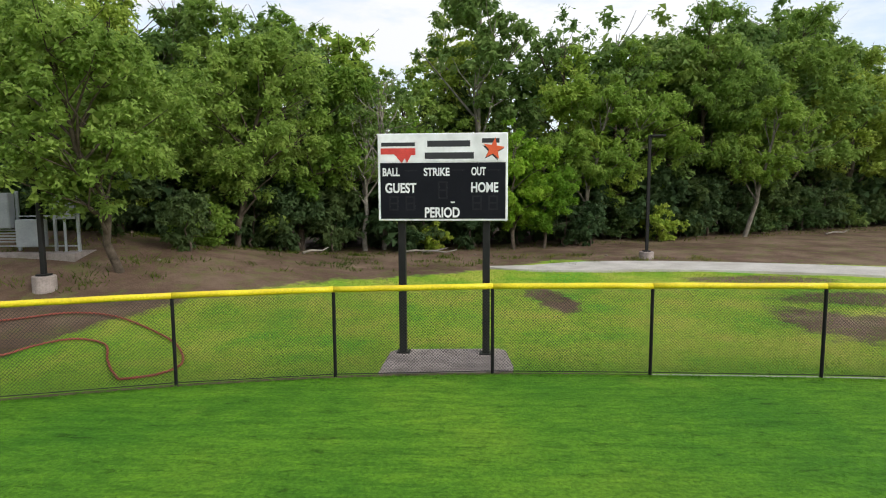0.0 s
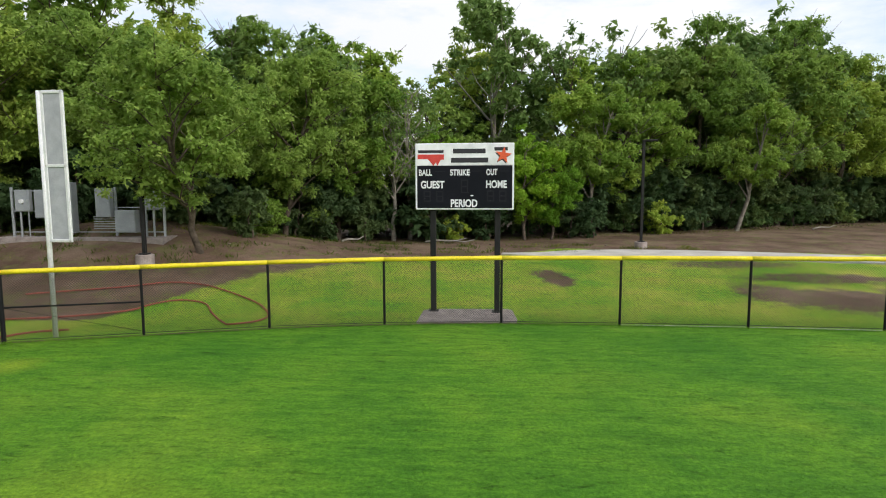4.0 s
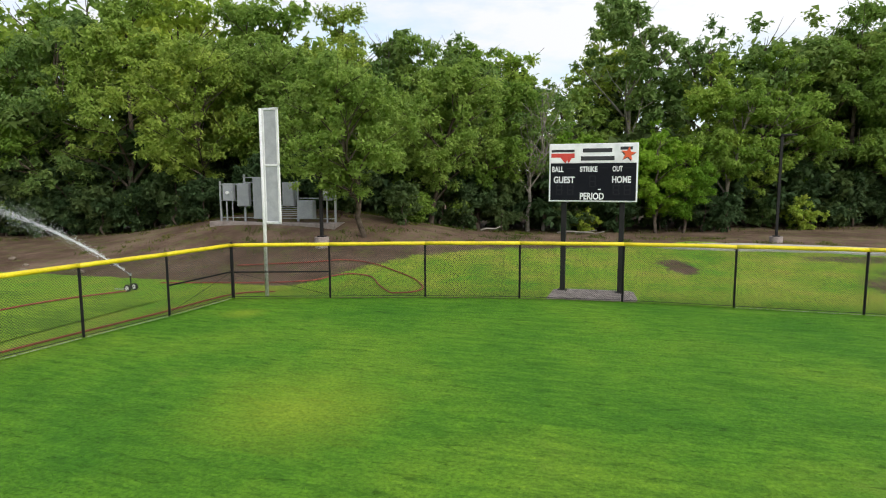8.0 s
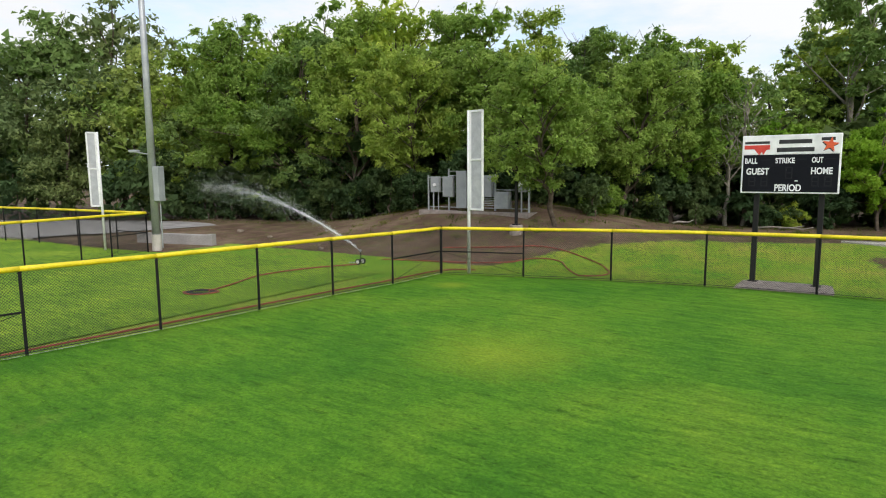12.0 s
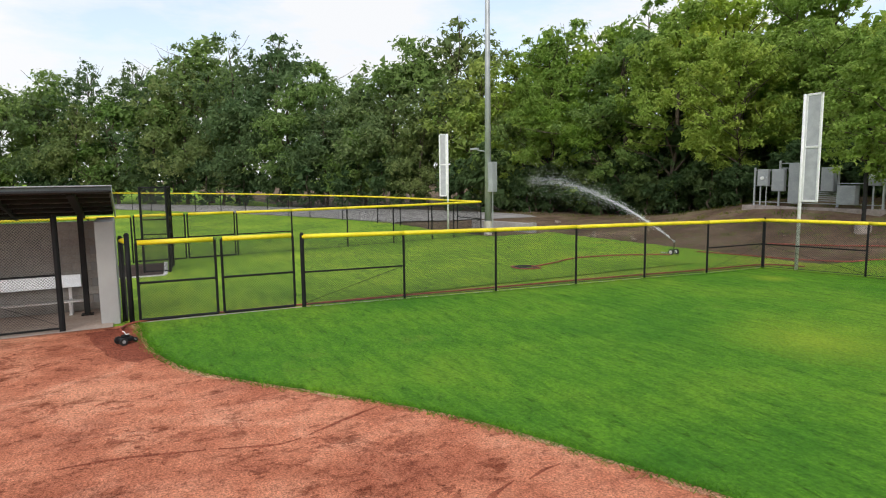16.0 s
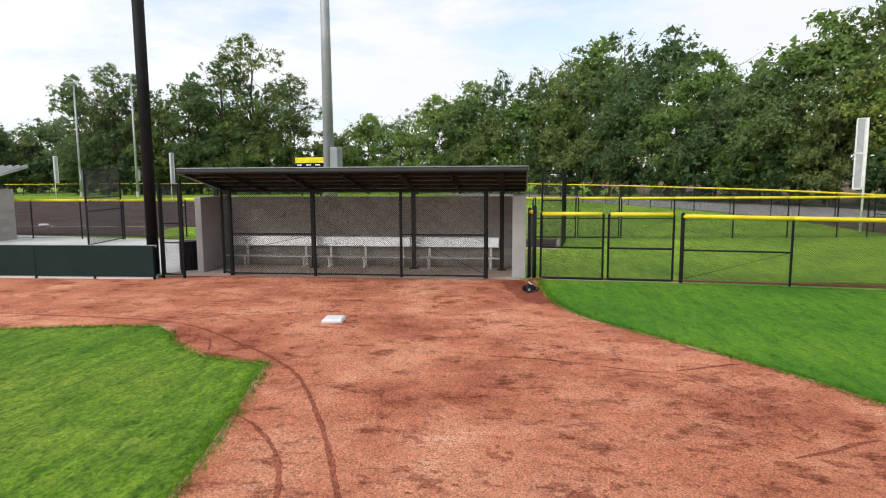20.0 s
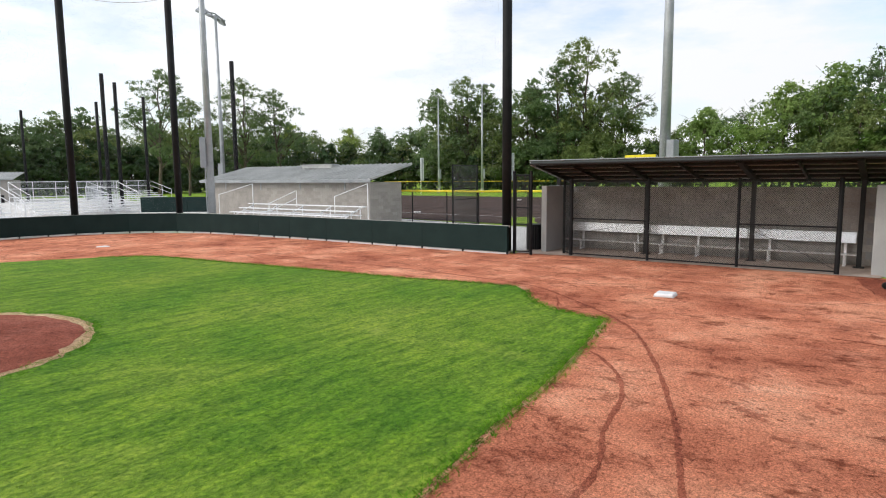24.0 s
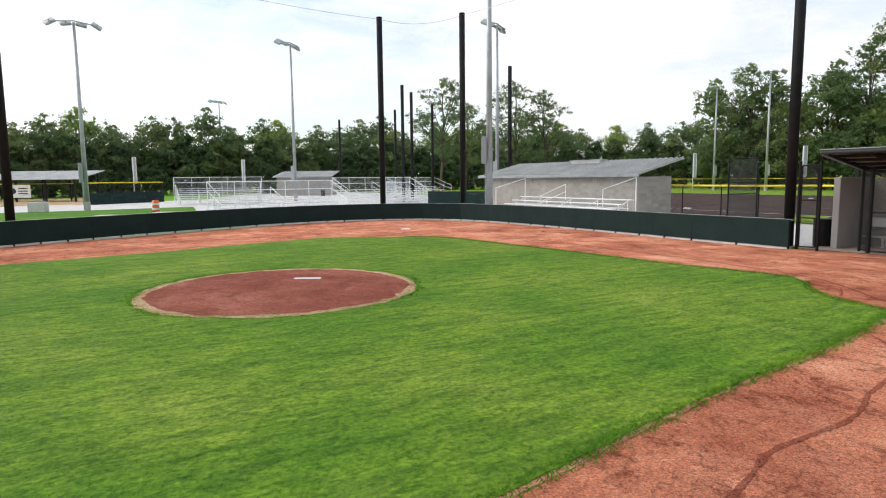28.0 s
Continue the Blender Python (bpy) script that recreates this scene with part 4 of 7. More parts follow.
# ---- dugout ----
def dugout():
    e = thing("dugout", pose(0, 0, 0), "open dugout of grey blocks with a dark sloping roof", "dugout")
    yl, yr = -21.9, -12.2
    part("back_wall", box(-14.35, yl, -0.1, -14.15, yr, 2.2, 0.01), BLOCK, e, "grey block wall")
    part("side_wall", box(-14.15, yr - 0.38, -0.1, -12.3, yr, 2.28, 0.012), BLOCK, e)
    part("side_wall", box(-14.15, yl, -0.1, -12.3, yl + 0.2, 2.25, 0.012), BLOCK, e)
    slope = lambda x: Matrix.Translation((x, 0, 2.73)) @ Matrix.Rotation(-0.2, 4, "Y")
    for y in (-21.85, -18.72, -15.57, -12.9):
        part("column", box(-13.6, y - 0.06, 0.0, -13.48, y + 0.06, 2.52, 0.008), DARK_PAINT, e, "dark steel column")
        part("base_plate", box(-13.67, y - 0.13, 0.02, -13.42, y + 0.13, 0.045, 0.006), DARK_PAINT, e)
    for y in (-21.5, -20.35, -18.72, -17.1, -15.57, -14.2, -12.9):
        wide = 0.075 if y in (-18.72, -15.57, -12.9) else 0.03
        part("rafter", moved(box(-1.55, y - wide, -0.16, 1.5, y + wide, -0.03, 0.006), slope(-12.7)), DARK_PAINT, e)
    for u in (-1.35, -0.7, -0.1, 0.5, 1.05, 1.5):
        part("purlin", moved(box(u - 0.06, yl + 0.26, -0.11, u + 0.06, yr - 0.02, -0.03, 0.006), slope(-12.7)), DARK_PAINT, e)
    roof = part("roof", moved(box(-1.65, yl + 0.24, -0.02, 1.62, yr, 0.02, 0.006), slope(-12.7)), DUG_ROOF, e, "dark metal roof sheet")
    part("roof_lining", moved(box(-1.6, yl + 0.26, -0.03, 1.56, yr - 0.02, -0.022), slope(-12.7)), LINING, e, "grey underside of the roof sheet")
    for i in range(23):
        y = yl + 0.32 + i * 0.41
        part("seam", moved(box(-1.64, y - 0.015, 0.02, 1.6, y + 0.015, 0.05), slope(-12.7)), DUG_ROOF, roof)
    part("fascia", box(-11.14, yl + 0.22, 2.93, -11.1, yr + 0.02, 3.06, 0.006), DUG_ROOF, e, "dark metal fascia")
    part("gutter", box(-11.1, yl + 0.22, 2.93, -11.02, yr + 0.02, 2.99, 0.02), DARK_PAINT, e)
    part("drip_edge", box(-11.16, yl + 0.2, 3.063, -11.06, yr + 0.04, 3.085, 0.004), GALV, e, "light metal roof edge")
    for y in (yl + 0.2, yr + 0.003):
        part("barge_board", moved(box(-1.65, y, -0.13, 1.6, y + 0.03, 0.03, 0.004), slope(-12.7)), GALV, e, "light metal edge")
    return e


DUGOUT = dugout()


def bench(y0, y1, legs):
    e = thing("bench", pose(-13.85, y0, 0.02), "white aluminium player bench with a backrest", "bench", "dugout benches")
    L = y1 - y0
    part("seat", box(0.0, -0.06, 0.31, 0.25, L + 0.06, 0.35, 0.008), BENCH_ALU, e)
    part("backrest", moved(box(-0.02, 0, -0.155, 0.02, L, 0.155, 0.01), Matrix.Translation((-0.08, 0, 0.78)) @ Matrix.Rotation(-0.15, 4, "Y")), BENCH_ALU, e, "wide white back plank")
    for y in legs:
        part("leg", join(box(-0.14, y - y0 - 0.035, 0, -0.09, y - y0 + 0.035, 0.72, 0.006), box(0.1, y - y0 - 0.03, 0, 0.15, y - y0 + 0.03, 0.31, 0.006), box(-0.1, y - y0 - 0.025, 0.25, 0.22, y - y0 + 0.025, 0.31, 0.005), box(-0.18, y - y0 - 0.04, -0.02, 0.2, y - y0 + 0.04, 0.02, 0.005)), BENCH_ALU, e)
    return e


for y0, y1, legs in ((-21.62, -18.72, (-21.08, -19.12)), (-18.7, -15.75, (-18.3, -17.18, -16.0)), (-15.73, -13.0, (-15.15, -13.25))):
    bench(y0, y1, legs)


def dugout_fence():
    e = thing("dugout_fence", pose(0, 0, 0), "tall black chain-link fence along the dugout front", "fence")
    P = [(-12.2, -21.0), (-11.88, -20.6), (-11.92, -18.13), (-11.95, -15.65), (-11.97, -13.29)]
    for i, (x, y) in enumerate(P):
        part("post", tube([(x, y, -0.1), (x, y, 2.48)], 0.06 if i in (1, 4) else 0.042, 10), BLACK_STEEL, e)
    for i in range(4):
        a, b = P[i], P[i + 1]
        link_panel(e, a, b, 0.08, 2.42, None, 0.06, 0.0033)
        for z, nm in ((2.43, "top_rail"), (0.08, "bottom_rail")) + (((1.22, "brace_rail"),) if i in (1, 3) else ()):
            part(nm, tube([(*a, z), (*b, z)], 0.022), BLACK_STEEL, e)
        if i in (1, 3):
            lo, hi = (b, a) if i == 1 else (a, b)
            part("truss_rod", tube([(*lo, 1.2), (*Vector(lo).lerp(Vector(hi), 0.5), 0.7), (*hi, 0.12)] if i == 3 else [(*hi, 0.7), (*lo, 1.2)], 0.006, 6), BLACK_STEEL, e)
    return e


dugout_fence()


def walk_gate():
    e = thing("walk_gate", pose(0, 0, 0), "tall narrow black chain-link gate beside the dugout", "gate")
    a, b = (-11.36, -22.42), (-11.36, -21.78)
    for q in (a, b):
        part("post", tube([(*q, 0), (*q, 2.75)], 0.045, 10), BLACK_STEEL, e)
    leaf = part("gate_frame", join(*[tube([(a[0], a[1] + 0.07, z), (b[0], b[1] - 0.07, z)], 0.02) for z in (0.1, 1.0, 1.55, 2.62)], *[tube([(a[0], y, 0.1), (a[0], y, 2.62)], 0.02) for y in (a[1] + 0.07, b[1] - 0.07)]), BLACK_STEEL, e)
    link_panel(leaf, (a[0], a[1] + 0.07), (b[0], b[1] - 0.07), 0.1, 2.6)
    return e


walk_gate()
can = thing("trash_can", pose(-12.8, -22.42, 0.004), "black slatted round litter bin on the paving", "bin")
part("liner", tube([(0, 0, 0.02), (0, 0, 0.86)], 0.25, 20), RUBBER, can)
part("rim", tube([(0, 0, 0.84), (0, 0, 0.9)], 0.3, 20), BLACK_STEEL, can)
part("foot_ring", tube([(0, 0, 0.0), (0, 0, 0.05)], 0.27, 20), BLACK_STEEL, can)
for i in range(20):
    a = 2 * math.pi * i / 20
    part("slat", moved(box(0.265, -0.03, 0.03, 0.285, 0.03, 0.86), Matrix.Rotation(a, 4, "Z")), BLACK_STEEL, can)

tagged(can, "black slatted round litter bin on the paving", "bin", "litter bins")
for x, y in ((-21.6, -58.6), (-20.6, -97.4)):
    copy_thing(can, pose(x, y, 0.006))


# ---- backstop ----
PAD = [(-11.1, -22.5), (-10.95, -26), (-10.88, -31), (-10.68, -35.2), (-10.3, -38.4), (-9.75, -40.4), (-8.3, -42.2), (-6.3, -43.3), (-4.1, -43.75), (-2.0, -43.65), (0.9, -43.0), (3.7, -41.95), (6.1, -40.9), (8.15, -39.8), (9.9, -38.95), (11.5, -38.1)]


def backstop():
    e = thing("backstop_wall", pose(0, 0, 0), "low backstop wall padded in dark green vinyl", "wall")
    P = [(p.x, p.y) for p in smooth_line(PAD, 1.85)]
    for i in range(len(P) - 1):
        a, b = Vector((*P[i], 0)), Vector((*P[i + 1], 0))
        L = (b - a).length
        m = Matrix.Translation(a) @ Matrix.Rotation(math.atan2(b.y - a.y, b.x - a.x), 4, "Z")
        part("pad", moved(box(0.001, -0.06, 0.075, L - 0.001, 0.06, 0.94, 0.008), m), GREEN_PAD, e)
        part("footing", moved(box(0, -0.14, -0.05, L, 0.05, 0.055), m), PALE_CONCRETE, e, "pale concrete curb")
        for u in (0.0, L / 2):
            part("foot", moved(box(u - 0.03, 0.03, 0, u + 0.03, 0.075, 0.085), m), BLACK_STEEL, e)
        part("coping", moved(box(0, -0.16, 0.89, L, -0.07, 0.945), m), CONCRETE, e)
    return e


backstop()
POLES = [(-11.62, -22.86), (-10.25, -41.0), (-6.55, -43.85), (10.78, -39.05)]
for x, y in POLES:
    t = thing("net_pole", pose(x, y, 0), "tall black steel backstop net pole", "pole", "backstop poles")
    part("shaft", tube([(0, 0, 0), (0, 0, 11.3)], 0.16, 16), BLACK_STEEL, t, "", True)
    part("cap", tube([(0, 0, 11.3), (0, 0, 11.36)], 0.165, 16), BLACK_STEEL, t)
    part("collar", tube([(0, 0, 0), (0, 0, 0.06)], 0.24, 16), CONCRETE, t)


for x, y in [(-21.85, -52.8), (-18.3, -65.6), (-21.25, -69.6), (-26.6, -85.2), (-24.5, -100.6), (-27.85, -77.3)]:
    t = thing("net_pole", pose(x, y, 0), "tall black net pole of a farther field", "pole", "far net poles")
    part("shaft", tube([(0, 0, 0), (0, 0, 11.3)], 0.16, 12), BLACK_STEEL, t, "", True)

def net(a, b, h):
    e = thing("backstop_net", pose(0, 0, 0), "fine see-through backstop netting hung from a rope", "net", "backstop nets")
    A, B = Vector((*a, 0)), Vector((*b, 0))
    L = (B - A).length
    V, F = [], []
    r = 0.00022

    def thread(p, q):
        o = len(V)
        for s in (p, q):
            V.extend([(s.x + r, s.y, s.z - r), (s.x - r, s.y + r, s.z - r), (s.x, s.y - r, s.z + r)])
        F.extend([(o, o + 1, o + 4, o + 3), (o + 1, o + 2, o + 5, o + 4), (o + 2, o, o + 3, o + 5)])
    n = int(L / 0.055)
    top = lambda k: h - 0.35 * 4 * k * (1 - k)
    for i in range(n + 1):
        p = A.lerp(B, i / n)
        thread(p + Vector((0, 0, 1.0)), p + Vector((0, 0, top(i / n))))
    for j in range(int((h - 1.3) / 0.055)):
        thread(A + Vector((0, 0, 1.0 + 0.055 * j)), B + Vector((0, 0, 1.0 + 0.055 * j)))
    mesh_object("mesh", V, F, NET, e, False, False)
    part("rope", tube([A.lerp(B, k / 14) + Vector((0, 0, top(k / 14))) for k in range(15)], 0.013, 6), ROPE, e, "pale top rope")
    return e


for i in range(3):
    net(POLES[i], POLES[i + 1], 11.25)


# ---- bases ----
def base(x, y, turn):
    e = thing("third_base", pose(x, y, 0.0, 0, 0, turn), "white rubber base lying on the clay", "base")
    part("cushion", box(-0.2, -0.2, 0.0, 0.2, 0.2, 0.075, 0.025), WHITE, e)
    part("skirt", box(-0.21, -0.21, 0.0, 0.21, 0.21, 0.015, 0.004), PALE_CONCRETE, e)


base(THIRD.x, THIRD.y, 4)
for x, y in ((-28.55, -40.6), (-52.5, -45.7)):
    far_base = thing("infield_base", pose(x, y, 0.012, 0, 0, 20), "white rubber base on the brown infield", "base", "far bases")
    part("cushion", box(-0.22, -0.22, 0.0, 0.22, 0.22, 0.08, 0.025), WHITE, far_base)
rub = thing("pitching_rubber", pose(3.7, -24.9, 0.05, 0, 0, -30), "white pitching rubber set in the mound", "pitching plate")
part("slab", box(-0.31, -0.07, -0.05, 0.31, 0.07, 0.018, 0.008), WHITE, rub)
hp = thing("home_plate", pose(HOME.x, HOME.y, 0.0, 0, 0, -40), "white five-sided home plate in the clay", "home plate")
part("slab", prism([(-0.22, 0.2), (0.22, 0.2), (0.22, 0), (0, -0.22), (-0.22, 0)], 0.0, 0.02), WHITE, hp)


# ---- lamp posts, flood lights ----
def path_lamp(x, y, h, block):
    e = thing("street_lamp", pose(x, y, rise(x, y), 0, 0, 0), "dark path lamp on a round concrete footing", "lamp", "path lamps")
    part("footing", join(tube([(0, 0, -0.3), (0, 0, block - 0.02)], 0.3, 24), tube([(0, 0, block - 0.02), (0, 0, block)], 0.3, 24, 0.94)), PAD_CONCRETE, e, "stained concrete footing")
    part("base_plate", box(-0.15, -0.15, block, 0.15, 0.15, block + 0.05, 0.01), DARK_PAINT, e)
    part("pole", box(-0.06, -0.06, block, 0.06, 0.06, h, 0.008), DARK_PAINT, e)
    part("arm", box(-0.04, -0.03, h - 0.1, 0.45, 0.03, h - 0.04, 0.006), DARK_PAINT, e)
    part("lamp_head", box(0.0, -0.16, h - 0.06, 0.62, 0.16, h + 0.02, 0.02), DARK_PAINT, e)


path_lamp(-10.95, 14.1, 5.2, 0.36)
path_lamp(8.14, 24.7, 5.2, 0.28)


def flood_pole(x, y, h, r0=0.2, cabinets=True, turn=0.0, heads=4, z0=0.0, cab=2.3):
    e = thing("light_pole", pose(x, y, z0, 0, 0, turn), "tall galvanised floodlight pole with a control cabinet", "light pole", "floodlight poles")
    part("shaft", tube([(0, 0, -0.2), (0, 0, h * 0.5), (0, 0, h)], r0, 16, 0.5), GALV, e, "", True)
    part("base_ring", tube([(0, 0, 0), (0, 0, 0.75)], r0 * 1.15, 16), CONCRETE, e, "concrete stub")
    if cabinets:
        part("cabinet", box(0.16, -0.22, cab, 0.46, 0.22, cab + 1.6, 0.02), PANEL_GREY, e, "grey control cabinet")
        part("conduit", tube([(0.24, 0.1, 0.1), (0.24, 0.1, cab)], 0.03, 8), GALV, e)
    arm = part("crossarm", join(tube([(-1.7, 0, h - 0.1), (0, 0, h + 0.12), (1.7, 0, h - 0.1)], 0.05, 8)), GALV, e)
    for i in range(heads):
        u = -1.6 + 3.2 * i / (heads - 1)
        lampm = Matrix.Translation((u, -0.1, h - 0.12)) @ Matrix.Rotation(u * 0.35, 4, "Y") @ Matrix.Rotation(-0.5, 4, "X")
        part("floodlight", moved(join(box(-0.4, -0.62, -0.16, 0.4, 0.14, 0.06, 0.05), tube([(0, 0, 0.05), (0, 0, 0.22)], 0.06, 8)), lampm), GALV, e)
    return e


flood_pole(-25.25, 5.4, 18, 0.19, True, 20)
flood_pole(-17.6, -19.45, 18, 0.22, True, 80)
flood_pole(-12.81, -42.16, 19, 0.21, True, -37, cab=3.2)
for x, y, h, turn in ((8.67, -69.5, 15.0, 5), (-11.36, -78.9, 17, 40), (-24.9, -59.1, 16.2, 30), (-13.3, -135.8, 17.3, 30), (-78.0, -76.0, 16.1, 70), (-77.6, -66.9, 17.0, 123)):
    flood_pole(x, y, h, 0.2, True, turn)


# ---- electrical rack ----
def rack():
    z = 1.6
    e = thing("electrical_rack", pose(-17.5, 16.4, z, 0, 0, 2) @ Matrix.Diagonal((1.035, 1, 0.905, 1)), "outdoor rack of grey electrical cabinets on steel posts", "electrical rack")
    for x, h in ((0.05, 2.0), (1.3, 2.35), (3.95, 2.0), (5.05, 1.9), (5.75, 1.9)):
        part("post", box(x - 0.04, -0.04, -0.3, x + 0.04, 0.04, h, 0.006), GALV, e)
    for x0, x1, h in ((0, 1.4, 1.85), (0, 2.3, 1.0), (1.25, 2.3, 2.2), (1.25, 2.2, 1.95), (3.5, 5.8, 1.15), (0, 5.8, 0.12)):
        part("strut", box(x0, -0.02, h - 0.02, x1, 0.03, h + 0.02), GALV, e)
    for i in range(6):
        part("conduit_row", box(3.1, -0.03, 0.25 + 0.1 * i, 4.15, 0.0, 0.29 + 0.1 * i), GALV, e)
    for x0, x1, z0, z1, d in ((0.3, 0.85, 1.0, 1.9, 0.22), (1.05, 1.65, 0.72, 1.9, 0.25), (1.95, 2.55, 0.1, 2.2, 0.4), (3.35, 3.9, 0.75, 1.95, 0.3), (4.1, 4.85, 0.12, 1.05, 0.4), (5.15, 5.7, 1.05, 1.88, 0.25)):
        c = part("cabinet", box(x0, -d, z0, x1, -0.03, z1, 0.015), PANEL_GREY, e, "grey steel cabinet")
        part("cabinet_door", box(x0 + 0.03, -d - 0.012, z0 + 0.03, x1 - 0.03, -d + 0.002, z1 - 0.03, 0.005), PANEL_GREY, c)
        part("latch", box(x1 - 0.08, -d - 0.03, (z0 + z1) / 2 - 0.04, x1 - 0.05, -d - 0.008, (z0 + z1) / 2 + 0.04), GALV, c)
    meter = part("meter", moved(tube([(0.58, -0.22, 1.42), (0.58, -0.3, 1.42)], 0.09, 16), Matrix.Identity(4)), WHITE, e, "round glass electricity meter")
    for x in (0.42, 0.72, 1.35, 5.4):
        part("conduit", tube([(x, -0.1, -0.2), (x, -0.1, 1.05)], 0.04 if x != 0.72 else 0.025, 8), GALV, e)
    part("warning_plate", box(5.32, -0.268, 1.38, 5.52, -0.26, 1.58), SIGN_WHITE, e, "small white warning plate")
    return e


rack()
tagged(mesh_object("cabinet_pad", *box(-17.8, 15.95, 1.1, -11.3, 17.1, 1.54, 0.02), PAD_CONCRETE), "stained concrete pad under the electrical cabinets", "slab", "", "structure")


# ---- bleachers and buildings beyond the backstop ----
def bleacher(x, y, turn, L=8.2, rows=5, label="bare aluminium bleacher with railings", back=True, front=1.55):
    """Seats face local +y; the front edge stands on y = 0."""
    e = thing("bleacher", pose(x, y, 0.004, 0, 0, turn), label, "bleacher", "bleachers")
    for i in range(rows):
        yy, z = -0.61 * i, 0.42 + 0.2 * i
        part("seat_plank", box(-L / 2, yy - 0.26, z - 0.045, L / 2, yy, z, 0.008), ALU, e)
        if i:
            part("foot_plank", box(-L / 2, yy + 0.05, z - 0.44, L / 2, yy + 0.3, z - 0.4, 0.008), ALU, e)
    D = 0.61 * rows
    n = 5
    for k in range(n):
        u = -L / 2 + 0.3 + (L - 0.6) * k / (n - 1)
        part("frame", join(tube([(u, 0.1, 0.04), (u, -D, 0.04)], 0.025, 6), tube([(u, 0, 0.05), (u, -D + 0.3, 0.2 + 0.2 * rows)], 0.025, 6), *[tube([(u, -0.61 * i - 0.13, 0.05), (u, -0.61 * i - 0.13, 0.38 + 0.2 * i)], 0.022, 6) for i in range(rows)]), ALU, e)
    top = 0.42 + 0.2 * (rows - 1) + 1.07
    for k in range(6) if back else (0, 5):
        u = -L / 2 + L * k / 5
        part("rail_post", tube([(u, -D + 0.25, 0.2), (u, -D + 0.25, top)], 0.022, 6), ALU, e)
    for z in (top, top - 0.5) if back else ():
        part("back_rail", tube([(-L / 2, -D + 0.25, z), (L / 2, -D + 0.25, z)], 0.022, 6), ALU, e)
    if back:
        link_panel(e, (-L / 2, -D + 0.25), (L / 2, -D + 0.25), 0.9, top - 0.02, GALV, 0.08, 0.0026)
    for s in (-1, 1):
        u = s * L / 2
        part("side_rail", join(tube([(u, -D + 0.25, top), (u, -0.65, front), (u, -0.65, 0.1)], 0.022, 6), *([tube([(u, -D + 0.25, top - 0.5), (u, -0.65, front - 0.45)], 0.018, 6), tube([(u, -D / 2, 0.1), (u, -D / 2, (top + front) / 2)], 0.02, 6)] if back else [])), ALU, e)
    part("aisle_rail", join(tube([(0.3, -0.7, 0.4), (0.3, -0.7, 1.35), (0.3, -D + 0.6, 1.35 + 0.2 * (rows - 2)), (0.3, -D + 0.6, 1.1)], 0.022, 6), tube([(0.3, -0.7, 0.95), (0.3, -D + 0.6, 0.95 + 0.2 * (rows - 2))], 0.018, 6)), ALU, e)
    return e


bleacher(-12.15, -37.0, -90, 8.9, 5, "low aluminium bleacher in front of the block building", False, 1.75)
bleacher(-1.6, -45.0, 8, 7.6, 5)
bleacher(-14.8, -60.5, 8, 8.2, 6, "far aluminium bleacher on the paving")
bleacher(-19.5, -66, 60, 8.2, 4, "far aluminium bleacher on the paving")
bleacher(-25.5, -73, 20, 8.2, 6, "far aluminium bleacher on the paving")
bleacher(-3.3, -79, 170, 8.2, 7, "far aluminium bleacher seen from behind")


def block_house(x, y, turn, L, D, h0, h1, label, mat=TAN_BLOCK):
    """A low block building; local x along the front, front at y = 0, roof rising to the back."""
    e = thing("block_building", pose(x, y, 0, 0, 0, turn), label, "building")
    t = 0.2
    part("front_wall", box(0, -t, -0.1, L, 0, h0, 0.01), mat, e)
    part("back_wall", box(0, -D, -0.1, L, -D + t, h0, 0.01), mat, e)
    for u in (0, L - t):
        part("end_wall", box(u, -D + t, -0.1, u + t, -t, h0, 0.01), mat, e)
    a = math.atan2(h1 - h0, D + 0.6)
    m = Matrix.Translation((0, 0.45, h0 + 0.1)) @ Matrix.Rotation(-a, 4, "X")
    S = (D + 0.9) / math.cos(a)
    roof = part("roof", moved(box(-0.5, -S, 0, L + 0.5, 0, 0.06, 0.01), m), ROOF_METAL, e, "ribbed pale metal roof")
    for i in range(int((L + 1) / 0.4)):
        u = -0.45 + 0.4 * i
        part("rib", moved(box(u - 0.035, -S, 0.06, u + 0.035, 0, 0.15, 0.008), m), ROOF_METAL, roof)
    for i in range(7):
        u = L * (i + 0.5) / 7
        part("rafter", moved(box(u - 0.05, -S + 0.05, -0.14, u + 0.05, -0.05, 0), m), DARK_PAINT, e)
    part("fascia", moved(box(-0.5, -0.0, -0.1, L + 0.5, 0.03, 0.07), m), GALV, e)
    for i in range(4):
        u = L * (i + 0.5) / 4
        part("bracket", box(u - 0.03, 0.0, h0 - 0.45, u + 0.03, 0.05, h0 + 0.05), GALV, e)
    return e


HOUSE = block_house(-18.4, -35.7, -90, 15.3, 2.7, 2.33, 3.13, "low tan block building with a pale ribbed metal roof")
block_house(-22.6, -100.3, -31, 8.0, 5.0, 2.7, 3.5, "far tan block building with a flat metal roof")


